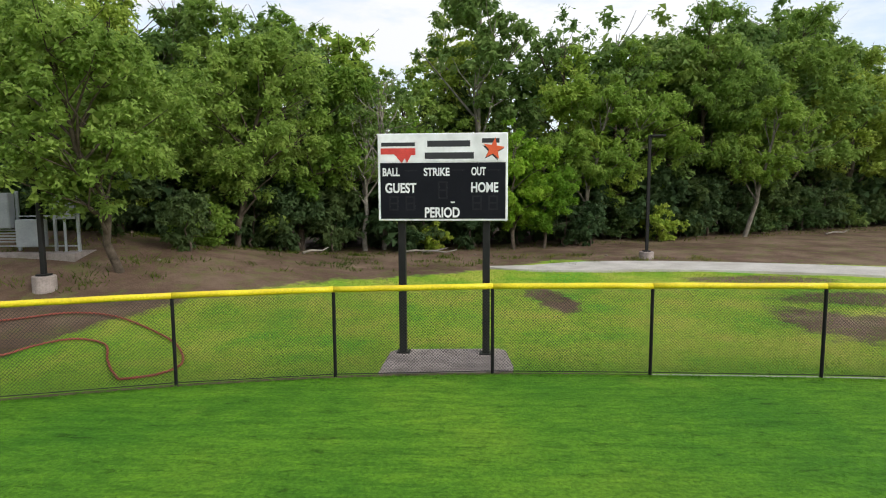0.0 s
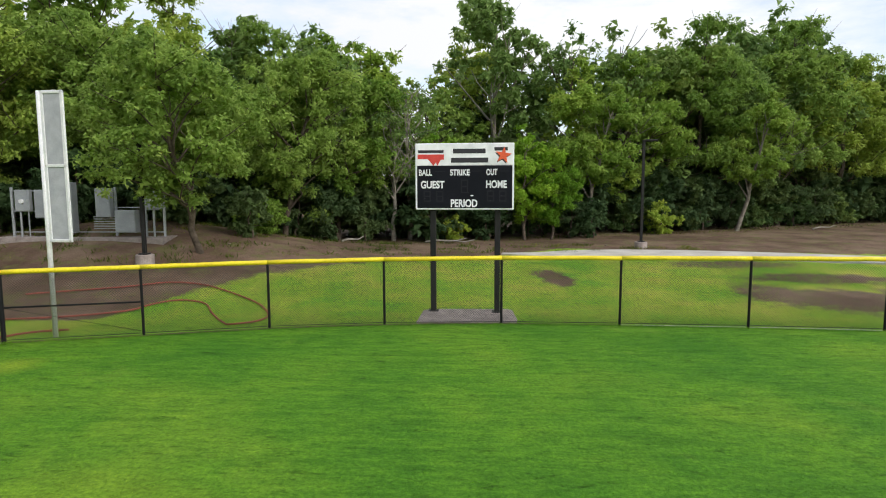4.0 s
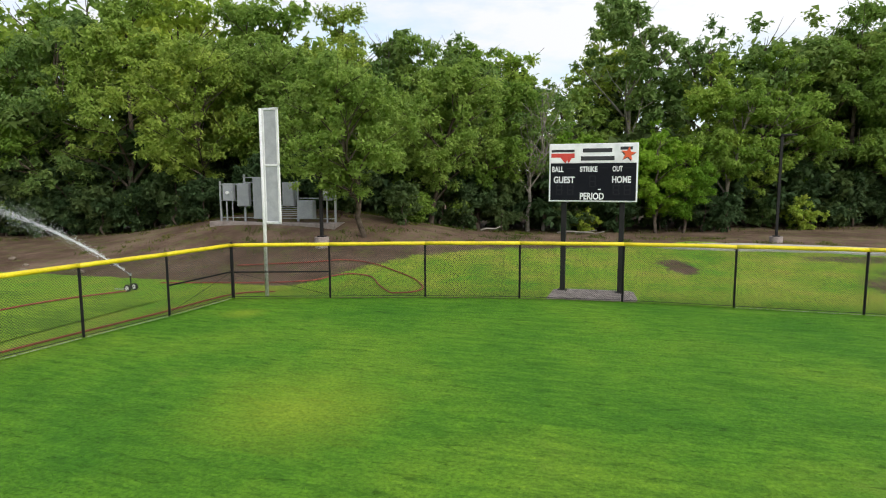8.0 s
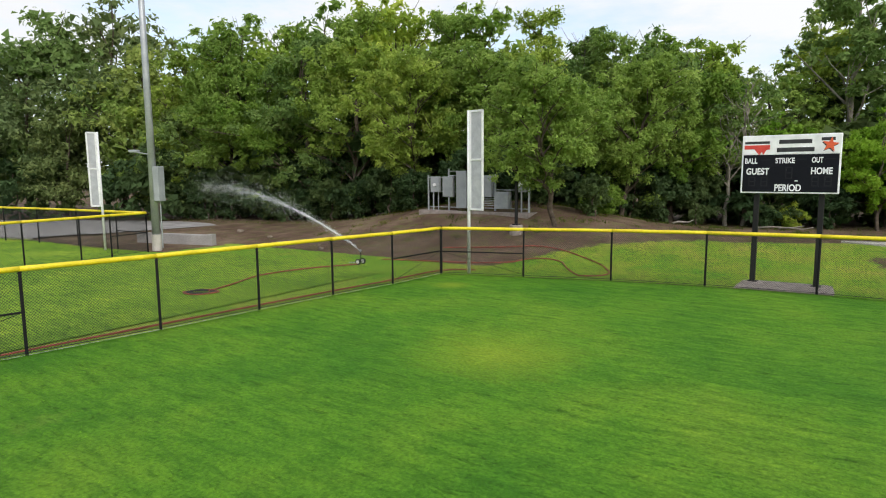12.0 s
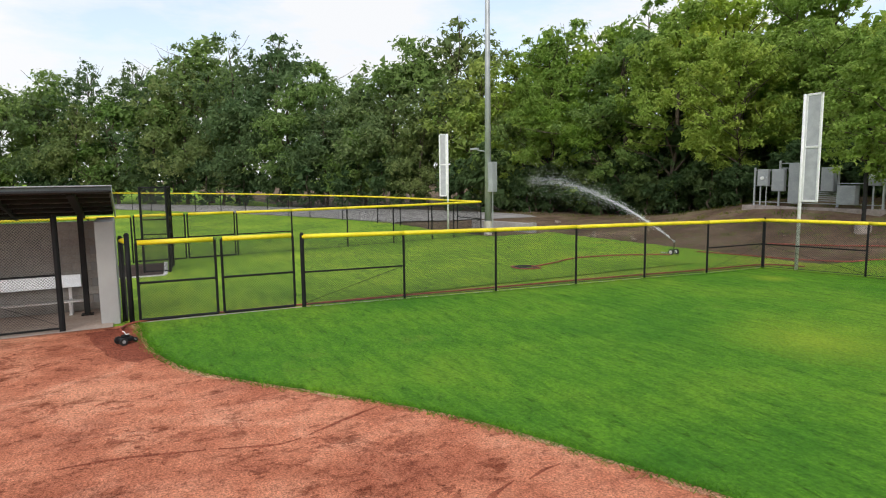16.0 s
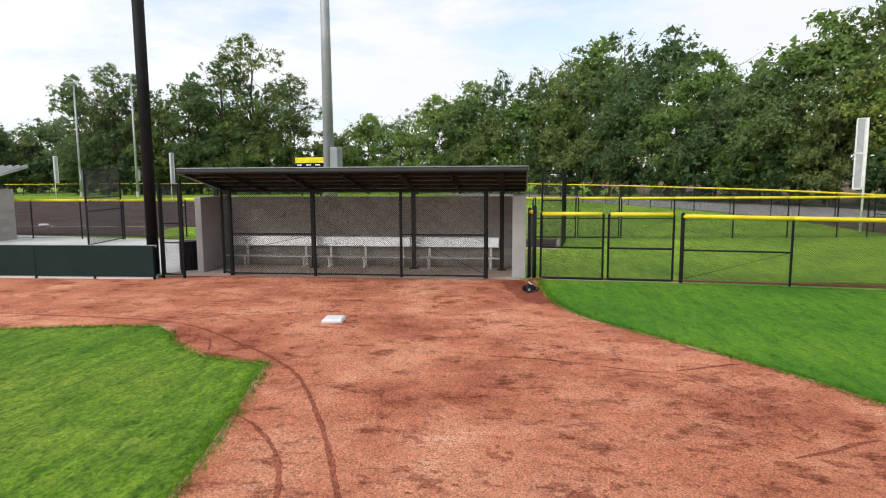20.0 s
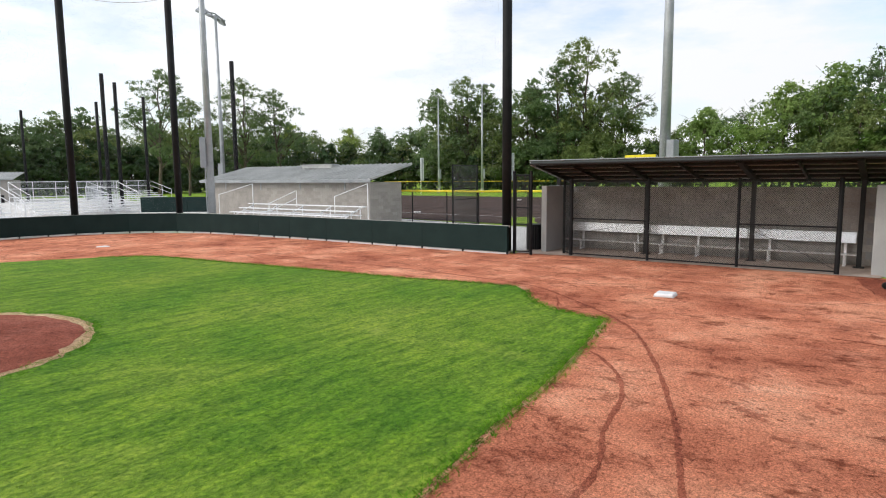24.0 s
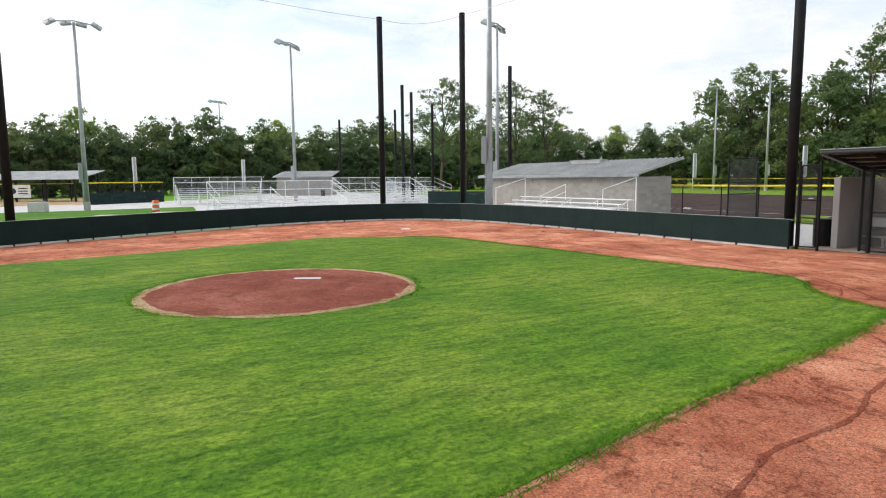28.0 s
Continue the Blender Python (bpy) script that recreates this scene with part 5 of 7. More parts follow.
def open_shelter(x, y, turn, L, D, h0, h1):
    e = thing("open_shelter", pose(x, y, 0, 0, 0, turn), "far open shelter with a pale metal roof on dark posts", "shelter")
    for i in range(4):
        u = 0.3 + (L - 0.6) * i / 3
        part("post", box(u - 0.09, -0.2, 0, u + 0.09, -0.02, h0, 0.01), DARK_PAINT, e)
        part("post", box(u - 0.09, -D + 0.02, 0, u + 0.09, -D + 0.2, h1, 0.01), DARK_PAINT, e)
        part("rafter", moved(box(u - 0.06, -D - 0.2, -0.14, u + 0.06, 0.2, 0), Matrix.Translation((0, 0, h0)) @ Matrix.Rotation(-math.atan2(h1 - h0, D), 4, "X")), DARK_PAINT, e)
    m = Matrix.Translation((0, 0, h0)) @ Matrix.Rotation(-math.atan2(h1 - h0, D), 4, "X")
    roof = part("roof", moved(box(-0.4, -D - 0.4, 0.0, L + 0.4, 0.4, 0.07, 0.01), m), ROOF_METAL, e, "pale ribbed roof sheet")
    for i in range(int(L / 0.5)):
        part("rib", moved(box(i * 0.5 - 0.02, -D - 0.4, 0.07, i * 0.5 + 0.02, 0.4, 0.11), m), ROOF_METAL, roof)
    sign = part("banner", box(L * 0.5, -0.03, 0.55, L * 0.5 + 2.7, 0.0, 2.1, 0.005), SIGN_WHITE, e, "white printed banner")
    part("print_mark", moved(tube([(0, 0.001, 0), (0, 0.012, 0)], 0.34, 20), Matrix.Translation((L * 0.5 + 2.1, 0, 1.35))), INK, sign)
    for k in range(3):
        part("print_bar", box(L * 0.5 + 0.3, 0.001, 1.0 + 0.3 * k, L * 0.5 + 1.5, 0.012, 1.12 + 0.3 * k), INK, sign)
    return e


open_shelter(10.0, -97.0, -31, 11.5, 5.0, 2.75, 3.7)


for p in ((12.06, -69.4, 0.8), (7.49, -54.2, 0.3), (4.2, -54.8, 0.35)):
    b = thing("concrete_block", pose(p[0], p[1], 0.01, 0, 0, -20), "low white concrete block on the lawn", "block", "lawn blocks")
    part("body", box(-0.6, -0.45, 0, 0.6, 0.45, p[2], 0.03), PALE_CONCRETE, b)
drum = thing("traffic_drum", pose(4.29, -59.5, 0.016), "orange and white striped traffic drum", "drum")
part("drum_body", tube([(0, 0, 0), (0, 0, 1.0)], 0.26, 16, 0.8), CONE, drum, "", True)
for z in (0.3, 0.65):
    part("white_band", tube([(0, 0, z), (0, 0, z + 0.14)], 0.26, 16, 0.97), WHITE, drum)
fence("far_fence", [(26, -110), (18.5, -105.5), (10.2, -99.5)], 2.2, "far black fence with a yellow top behind the shelter", True, {}, "far fences", 0.2, 0.006)
fence("far_fence", [(9.2, -84.2), (6.5, -85.9), (3.8, -87.6), (1.2, -89.4)], 2.25, "far black fence with a yellow top", True, {}, "far fences", 0.2, 0.006)
for p, q in (((9.2, -84.2), (5.2, -86.8)), ((5.2, -86.8), (1.2, -89.4)), ((-18.4, -61.0), (-20.6, -58.0)), ((-20.6, -58.0), (-24.5, -53.0))):
    w = thing("far_pad", pose(0, 0, 0), "far low wall with dark padding", "wall", "far pads")
    d = Vector((q[0] - p[0], q[1] - p[1], 0))
    part("pad", moved(box(0, -0.05, 0, d.length - 0.02, 0.05, 1.2, 0.02), Matrix.Translation((p[0], p[1] + 0.3, 0)) @ Matrix.Rotation(math.atan2(d.y, d.x), 4, "Z")), GREEN_PAD, w)


def far_board(x, y, turn):
    e = thing("scoreboard", pose(x, y, 0, 0, 0, turn), "far dark scoreboard with a yellow header", "scoreboard")
    for u in (-1.6, 1.6):
        part("post", box(u - 0.1, 0, 0, u + 0.1, 0.2, 4, 0.01), DARK_PAINT, e)
    part("cabinet", box(-2.5, -0.12, 3.2, 2.5, 0, 4.7, 0.01), BOARD_BLACK, e)
    part("header", box(-2.5, -0.13, 4.72, 2.5, 0, 5.5, 0.01), YELLOW, e)
    for u in (-2.2, -0.6, 0.9):
        for z in (4.35, 3.85):
            part("print_bar", box(u, -0.135, z, u + 0.8, -0.115, z + 0.16), SIGN_WHITE, e)
    return e


far_board(-81, -42.3, 75)


# ---- trees ----
def tree_mesh(seed, h, spread, leaves, leaf=0.17, base_h=0.12, lean=0.0, single=False, clumps=120, loose=1.0, limbs=9, core=0.1, nb=40):
    """Trunk and limbs, and a crown of leaves in uneven clumps."""
    rng = np.random.default_rng(seed)
    tr = []
    top = Vector((lean * h, rng.uniform(-0.05, 0.05) * h, h * 0.8))
    P = [Vector((0, 0, -0.2))]
    for k in range(1, 8):
        f = k / 7
        P.append(Vector((top.x * f + rng.normal(0, 0.12), top.y * f + rng.normal(0, 0.12), h * 0.8 * f)))
    r0 = 0.012 * h + 0.04
    tr.append(tube(P, r0, 7, 0.25, False))
    boughs = []
    for k in range(nb):
        u = rng.normal(0, 1, 3)
        u /= np.linalg.norm(u)
        if k == 0:
            u = np.array((0.1, 0.0, 1.0))
        f = rng.uniform(0.55, 0.9)
        z = h * (base_h + (0.96 - base_h) * (0.5 + 0.5 * u[2] * f))
        g = (z / h - base_h) / (1 - base_h)
        wid = spread * (0.5 + 0.6 * math.sin(math.pi * min(1, max(0, g)) ** 0.85))
        boughs.append((np.array((lean * z + u[0] * f * wid, u[1] * f * wid, z)), spread * rng.uniform(0.2, 0.42)))
    for k, (c, rb) in enumerate(boughs[:limbs]):
        f = min(0.92, max(0.1, (c[2] / h - 0.12) * 1.05))
        i = f * 7
        s = P[int(i)].lerp(P[min(7, int(i) + 1)], i - int(i))
        e = Vector(c)
        midp = s.lerp(e, 0.5) + Vector((rng.normal(0, 0.2), rng.normal(0, 0.2), 0.15))
        rr = r0 * 0.5 * (1 - 0.5 * f)
        tr.append(tube([s, s.lerp(midp, 0.5), midp, midp.lerp(e, 0.5), e], rr, 5, 0.25, False))
        for q in range(3):
            t = e + Vector((rng.normal(0, 1), rng.normal(0, 1), rng.uniform(-0.2, 0.9))) * rb * 0.8
            tr.append(tube([midp.lerp(e, 0.4), midp.lerp(t, 0.7), t], rr * 0.45, 4, 0.3, False))
    B = np.array([c for c, rb in boughs])
    RB = np.array([rb for c, rb in boughs])
    own = rng.choice(nb, clumps, p=RB ** 2 / np.sum(RB ** 2))
    v = rng.normal(0, 1, (clumps, 3)) + np.array((0, 0, 0.45))
    v /= np.linalg.norm(v, axis=1)[:, None]
    C = B[own] + v * (RB[own] * rng.uniform(0.45, 1.05, clumps))[:, None] * np.array((1.1, 1.1, 0.7))
    C[:, 2] -= 0.2 * np.hypot(v[:, 0], v[:, 1]) ** 2 * RB[own]
    R = RB[own] * rng.uniform(0.28, 0.55, clumps) * loose
    shade = 0.5 * rng.uniform(0, 1, nb)[own] + 0.5 * rng.uniform(0, 1, clumps)
    which = rng.choice(clumps, leaves, p=R ** 2 / np.sum(R ** 2))
    d = rng.normal(0, 1, (leaves, 3))
    d /= np.linalg.norm(d, axis=1)[:, None]
    rad = R[which] * np.minimum(np.abs(rng.normal(0.0, 0.72, leaves)), 1.2)
    tone = np.clip(0.62 * shade[which] + 0.38 * rng.uniform(0, 1, leaves), 0, 1)
    pos = C[which] + d * rad[:, None] * np.array((1, 1, 0.75))
    pos[:, 2] = np.maximum(pos[:, 2], 0.05)
    deep = rng.uniform(0, 1, leaves) < core
    axis = np.column_stack([lean * pos[:, 2], np.zeros(leaves), pos[:, 2]])
    pos[deep] = axis[deep] + (pos - axis)[deep] * 0.6
    ax = d * np.array((0.9, 0.9, 0.3)) + rng.normal(0, 0.45, (leaves, 3)) + np.array((0, 0, -0.45))
    ax /= np.linalg.norm(ax, axis=1)[:, None]
    nrm = d * 0.45 + rng.normal(0, 0.45, (leaves, 3)) + np.array((0, 0, 0.75))
    nrm -= ax * np.sum(nrm * ax, axis=1)[:, None]
    nrm /= np.linalg.norm(nrm, axis=1)[:, None]
    bx = np.cross(nrm, ax)
    s = (leaf * rng.uniform(0.6, 1.35, leaves) * np.where(deep, 1.9, 1.0))[:, None]
    quad = np.stack([pos - ax * s, pos + bx * s * 0.42 + nrm * s * 0.12, pos + ax * s, pos - bx * s * 0.42 + nrm * s * 0.12], 1).reshape(-1, 3)
    if single:
        quad = quad.reshape(-1, 4, 3)[:, :3]
        quad[:, 1] += (quad[:, 1] - pos) * 1.2
        quad = quad.reshape(-1, 3)
        return join(*tr), quad, np.arange(leaves * 3).reshape(-1, 3), tone
    faces = np.arange(leaves * 4).reshape(-1, 4)
    return join(*tr), quad, faces, tone


def tree(name, seed, leafmat, label, category="tree", bark=None, **kw):
    trunk, quad, faces, tone = tree_mesh(seed, **kw)
    e = thing(name, pose(0, 0, 0), label, category)
    part("trunk", trunk, bark or BARK, e, "", True)
    me = bpy.data.meshes.new("crown")
    me.vertices.add(len(quad))
    me.vertices.foreach_set("co", quad.ravel())
    me.loops.add(faces.size)
    me.loops.foreach_set("vertex_index", faces.ravel())
    me.polygons.add(len(faces))
    me.polygons.foreach_set("loop_start", np.arange(0, faces.size, faces.shape[1]))
    me.update(calc_edges=True)
    me.attributes.new("tone", "FLOAT", "FACE").data.foreach_set("value", tone)
    me.materials.append(leafmat)
    c = new("crown", me)
    c.parent = e
    return e


def place(model, spots):
    """Set a model at its first spot, copies at the others: x, y, turn, size."""
    for i, (x, y, turn, k) in enumerate(spots):
        m = pose(x, y, rise(x, y) - 0.05, 0, 0, turn)
        ob = model if i == 0 else copy_thing(model, m)
        ob.matrix_basis = m @ Matrix.Diagonal((k, k, k * (0.94 + 0.12 * ((i * 37 % 10) / 10)), 1))


WOOD = "leafy green woodland tree with drooping branches"


def model(h, *args, **kw):
    """A tree and its height to the topmost leaves."""
    e = tree(*args, h=h, single=True, **kw)
    return e, max(v.co.z for c in e.children if c.name.startswith("crown") for v in c.data.vertices) + 0.2


MODELS = [
    model(12.0, "tree", 1, LEAF_A, WOOD, spread=3.4, leaves=28000, leaf=0.1, clumps=230, loose=0.72, base_h=0.03, nb=40),
    model(10.5, "tree", 2, LEAF_B, "yellow green woodland tree with pale limbs", spread=3.2, leaves=26500, leaf=0.1, clumps=200, loose=0.72, base_h=0.06, limbs=12, nb=38),
    model(11.5, "tree", 4, LEAF_C, "dark green dense woodland tree", spread=3.3, leaves=26500, leaf=0.1, clumps=210, loose=0.73, base_h=0.03, nb=38),
    model(8.5, "tree", 5, LEAF_L, "bright lime green low spreading tree", spread=2.8, leaves=32000, leaf=0.1, clumps=190, base_h=0.05, loose=0.78),
]
BACKS = [
    model(13.0, "tree", 3, LEAF_A, WOOD, spread=3.8, leaves=9600, leaf=0.15, clumps=230, base_h=0.12, loose=0.74),
    model(12.0, "tree", 7, LEAF_C, "dark green tree deep in the wood", spread=3.7, leaves=9200, leaf=0.15, clumps=210, base_h=0.1, loose=0.76),
    model(14.5, "tree", 6, LEAF_C, "tall open woodland tree", spread=3.2, leaves=9200, leaf=0.156, clumps=150, base_h=0.35, loose=0.66, bark=PALE_BARK),
    model(12.5, "tree", 9, LEAF_B, "yellow green tree in the wood", spread=3.6, leaves=9200, leaf=0.15, clumps=210, base_h=0.15, loose=0.72),
]
BARE = model(12.0, "tree", 8, LEAF_C, "half dead tree with bare grey branches", spread=3.0, leaves=2500, leaf=0.12, clumps=80, base_h=0.3, loose=0.6, bark=PALE_BARK, limbs=18)
BUSHES = [
    model(3.0, "bush", 11, FAR_A, "leafy bush at the wood's edge", "bush", spread=1.7, leaves=2700, leaf=0.136, base_h=0.0, clumps=90, limbs=3, loose=0.8),
    model(2.4, "bush", 12, LEAF_B, "bright leafy bush at the wood's edge", "bush", spread=1.5, leaves=3600, leaf=0.11, base_h=0.0, clumps=80, limbs=5, loose=0.8),
    # Its dark leaf colour paints the unlit understory.
    model(4.4, "bush", 13, SHADE_LEAF, "dark leafy bush at the wood's edge", "bush", spread=2.1, leaves=3000, leaf=0.168, base_h=0.0, clumps=100, limbs=3, loose=0.85),
]
# Added filler; its leaf colour holds the shade inside the wood.
THICKET = model(5.5, "bush", 14, SHADE_LEAF, "tall dark thicket inside the wood", "bush", spread=2.6, leaves=1300, leaf=0.31, base_h=0.0, clumps=80, limbs=1)
FARTREES = [
    model(12.0, "tree", 21, FAR_E, "far dark green tree", spread=4.3, leaves=6600, leaf=0.175, base_h=0.02, clumps=300, limbs=5, loose=0.9, core=0.2),
    model(13.0, "tree", 22, FAR_D, "far leafy green tree", spread=4.6, leaves=6600, leaf=0.175, base_h=0.02, clumps=300, limbs=5, loose=0.9, core=0.2),
    model(17.0, "tree", 23, FAR_E, "far tall open tree", spread=4.6, leaves=6800, leaf=0.168, base_h=0.2, clumps=210, limbs=12, loose=0.72, core=0.05),
    model(11.0, "tree", 24, FAR_B, "far pale green tree", spread=4.3, leaves=6600, leaf=0.175, base_h=0.02, clumps=290, limbs=5, loose=0.9, core=0.2),
]
TALL = model(22.0, "tree", 31, FAR_E, "far tall open tree with airy branches", spread=5.2, leaves=13500, leaf=0.145, base_h=0.16, clumps=260, limbs=14, loose=0.66, core=0.05)
rt = random.Random(5)
EDGE = smooth_line([(-41, 16.2), (-33, 17), (-25, 19), (-18, 19.8), (-12.5, 20.8), (-7, 24.5), (-1, 28.5), (7, 31.0), (15, 34.5), (24, 39), (36, 44)], 3.1)
WEST = smooth_line([(-103, -44), (-99, -32), (-90, -13), (-77, -2), (-62, 7), (-50, 13), (-41, 16.2)], 4.4)


def height(x):
    """Height of the wood's skyline along its edge, from west to east."""
    if x > -41:
        return float(np.interp(x, (-41, -37, -33, -27, -25, -23.8, -22.2, -19.7, -18.3, -14.2, -12.8, -11.7, -10, -7.5, -6, -5, -3, -2.2, -1.2, 0.5, 4.5, 5.5, 7.8, 9.4, 11.5, 13, 14.6, 17, 25.5, 29, 36), (14.0, 15.0, 15.8, 15.3, 14.0, 12.0, 12.4, 12.2, 13.6, 12.2, 10.7, 12.1, 11.8, 11.5, 11.2, 10.1, 10.0, 10.9, 13.5, 14.1, 13.9, 12.9, 14.6, 14.4, 13.2, 13.1, 14.4, 15.3, 15.6, 11.8, 10.8)))
    return float(np.interp(x, (-106, -103, -99, -95, -88, -84, -79, -76.4, -74, -70.6, -69, -66, -63, -60, -56.3, -54.5, -52.5, -50.5, -49, -46, -43.5, -41), (12.5, 14.5, 17.5, 20.5, 21.8, 22.4, 22, 21, 18.8, 16.4, 14.6, 15.3, 15, 13.5, 14.6, 15, 16.8, 16, 14.4, 13.1, 12.8, 14.2)))


def along(line, i, back, jit):
    d = (line[min(i + 1, len(line) - 1)] - line[max(i - 1, 0)]).normalized()
    return line[i] + Vector((-d.y, d.x, 0)) * (back + rt.uniform(-jit, jit)) + d * rt.uniform(-jit, jit)


def scatter(models, line, back, jit, sizes, picks, tall=None):
    """Spots along a line; sizes are shares of the skyline's height, or of the model where tall is 0."""
    lists = [[] for _ in models]
    for i in range(len(line)):
        q, k = along(line, i, back, jit), rt.choice(picks)
        lists[k].append((q.x, q.y, rt.uniform(0, 360), rt.uniform(*sizes) * ((tall or height(q.x)) / models[k][1] if tall != 0 else 1)))
    return lists


def plant(models, *scattered):
    for k, (ob, h) in enumerate(models):
        spots = [p for lists in scattered for p in lists[k]]
        if spots:
            place(ob, spots)


front = [[] for _ in MODELS]
for i in range(len(EDGE)):
    q = along(EDGE, i, 1.7, 0.8)
    k = (0, 1, 2, 0, 1, 0, 0, 1, 0, 3, 2, 1, 3, 1, 1, 0, 2, 0)[int(np.searchsorted((-36, -31, -27, -23, -19, -15, -9.5, -6, -4, -1.5, 0.5, 2.0, 5.0, 7.5, 12, 15, 19), q.x))]
    front[k].append((q.x, q.y, rt.uniform(0, 360), rt.uniform(0.76, 0.98) * height(q.x) / MODELS[k][1] if k != 3 else rt.uniform(0.75, 0.95)))
front[3] += [(2.7, 27.9, 40, 0.72), (4.2, 28.6, 200, 0.6)]
plant(MODELS, front)
plant(BACKS, scatter(BACKS, EDGE, 4.6, 0.7, (0.98, 1.1), (0, 0, 1, 2, 3)), scatter(BACKS, EDGE[::3], 8.6, 1.2, (0.96, 1.08), (0, 1, 1, 2)))
OVER = model(9.5, "tree", 15, LEAF_A, "yellow green tree with boughs hanging over the cabinets", spread=3.5, leaves=40000, leaf=0.09, clumps=300, loose=0.72, base_h=0.23, limbs=16, nb=42, lean=0.3)
place(OVER[0], [(-9.7, 15.7, -95, 0.86), (-20.8, 19.8, -65, 1.0), (-9.2, 23.4, -45, 0.95), (-14.8, 22.2, -110, 1.05)])
PALE = model(9.0, "tree", 16, LEAF_B, "yellow green tree with pale leaning limbs", spread=2.9, leaves=17000, leaf=0.094, clumps=130, base_h=0.3, loose=0.72, limbs=14, lean=0.2, bark=GREY_BARK)
place(PALE[0], [(6.0, 30.4, 10, 1.05), (16.4, 34.4, -20, 0.95)])
place(BARE[0], [(-4.4, 26.9, 40, 0.72), (-3.6, 27.6, 200, 0.78), (-8.6, 26.0, 130, 0.95)])
FINE = smooth_line([(q.x, q.y) for q in EDGE[::3]] + [(EDGE[-1].x, EDGE[-1].y)], 1.9)
plant(BUSHES, scatter(BUSHES, FINE, 0.5, 0.5, (0.5, 0.95), (0, 2, 2, 2), 0), scatter(BUSHES, FINE, 1.5, 0.6, (0.8, 1.15), (2, 2, 0), 0), [[], [(-9.0, 20.2, 30, 0.8), (11.0, 32.0, 80, 0.8), (-1.2, 27.2, 200, 0.6)], [(-8.9, 18.4, 150, 0.5), (-21.6, 18.4, 80, 0.75), (-19.6, 18.0, 200, 0.6), (-14.0, 19.2, 10, 0.7), (-16.4, 18.8, 99, 0.75), (-12.0, 19.0, 250, 0.7), (5.4, 29.2, 20, 0.6), (6.6, 29.4, 120, 0.55), (-2.2, 27.0, 60, 0.6), (0.6, 28.0, 170, 0.6)]])
BEHIND = smooth_line([(-112, -85), (-95, -105), (-75, -118), (-50, -126), (-20, -131), (10, -129), (45, -122), (80, -110)], 4.8)
MIDDLE = smooth_line([(-92, -50), (-91, -55), (-90, -59)], 3.2)
LOWER = smooth_line([(-92, -61), (-90, -70), (-88, -82)], 3.2)
SOUTH = smooth_line([(-104, -44), (-106, -60), (-112, -85)], 5.0)
OTHER = smooth_line([(36, 44), (60, 40), (80, 20), (90, -20), (92, -60), (80, -110)], 16.0)
plant(FARTREES, scatter(FARTREES, WEST, 0, 1.4, (0.62, 0.9), (0, 1, 3, 0, 1)), scatter(FARTREES, WEST, 4, 1.6, (0.98, 1.14), (0, 1, 2, 2)), scatter(FARTREES, BEHIND, 0, 1.2, (0.8, 1.0), (0, 0, 0, 2), 13.1), scatter(FARTREES, BEHIND, -6, 1.5, (0.9, 1.08), (0, 0, 0, 1), 14.8), scatter(FARTREES, MIDDLE, 1.5, 1.5, (0.7, 0.95), (0, 0, 1), 19.0), scatter(FARTREES, LOWER, 0, 1.5, (0.75, 1.05), (0, 2, 2, 0), 20.0), scatter(FARTREES, SOUTH, 0, 2, (0.8, 1.0), (0, 1), 11), scatter(FARTREES, OTHER, 0, 2, (0.9, 1.2), (0, 1), 12))
plant([TALL], [[(-92, -50, 30, 1.03), (-91, -54.5, 150, 1.24), (-89.5, -59, 260, 1.08), (-90, -66, 80, 0.95), (-88, -76, 200, 1.0), (-41.5, -100, 20, 0.93), (-56.5, -100, 140, 1.0), (-62, -98, 250, 0.84), (-48, -103, 80, 0.76)]])
# Shade-coloured thickets, added to close the bright gaps below the crowns.
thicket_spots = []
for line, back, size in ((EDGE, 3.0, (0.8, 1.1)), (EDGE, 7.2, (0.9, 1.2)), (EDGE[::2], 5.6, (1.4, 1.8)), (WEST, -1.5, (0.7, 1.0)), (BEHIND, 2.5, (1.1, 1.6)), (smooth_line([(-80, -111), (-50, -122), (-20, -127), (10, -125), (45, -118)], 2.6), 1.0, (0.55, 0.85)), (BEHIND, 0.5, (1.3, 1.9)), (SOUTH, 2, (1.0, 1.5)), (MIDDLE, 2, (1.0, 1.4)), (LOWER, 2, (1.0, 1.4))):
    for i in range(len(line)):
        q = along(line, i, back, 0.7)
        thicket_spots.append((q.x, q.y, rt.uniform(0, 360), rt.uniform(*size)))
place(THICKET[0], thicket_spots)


# ---- hoses, sprinkler ----
def hose(pts, label, r=0.02):
    P = [Vector((p.x, p.y, rise(p.x, p.y) + r + 0.012)) for p in smooth_line(pts, 0.2)]
    return tagged(mesh_object("hose", *tube(P, r, 8), RED_HOSE, None, True), label, "hose", "hoses")


hose([(-13, 11.2), (-10.64, 12.02), (-9.27, 12.69), (-7.89, 12.5), (-6.11, 11.26), (-5.3, 10.2), (-5.07, 9.5), (-5.3, 9.0), (-5.8, 8.75)], "red rubber hose lying in a loop on the grass", 0.024)
hose([(-5.8, 8.75), (-6.2, 9.2), (-6.73, 9.92), (-7.35, 10.85), (-8.22, 11.1), (-8.8, 10.6), (-9.1, 9.9), (-10.4, 9.2), (-12, 8.8), (-14, 8.3)], "red rubber hose lying in a loop on the grass", 0.024)
hose([(-9.4, 8.0), (-10.45, 7.25), (-10.75, 4.4), (-11.05, 2.1), (-11.3, -0.3), (-11.55, -3.0), (-11.8, -5.6), (-12.0, -8.2), (-12.1, -10.5), (-12.0, -11.9), (-11.4, -12.2), (-11.05, -12.15)], "long red hose along the foot of the fence", 0.025)
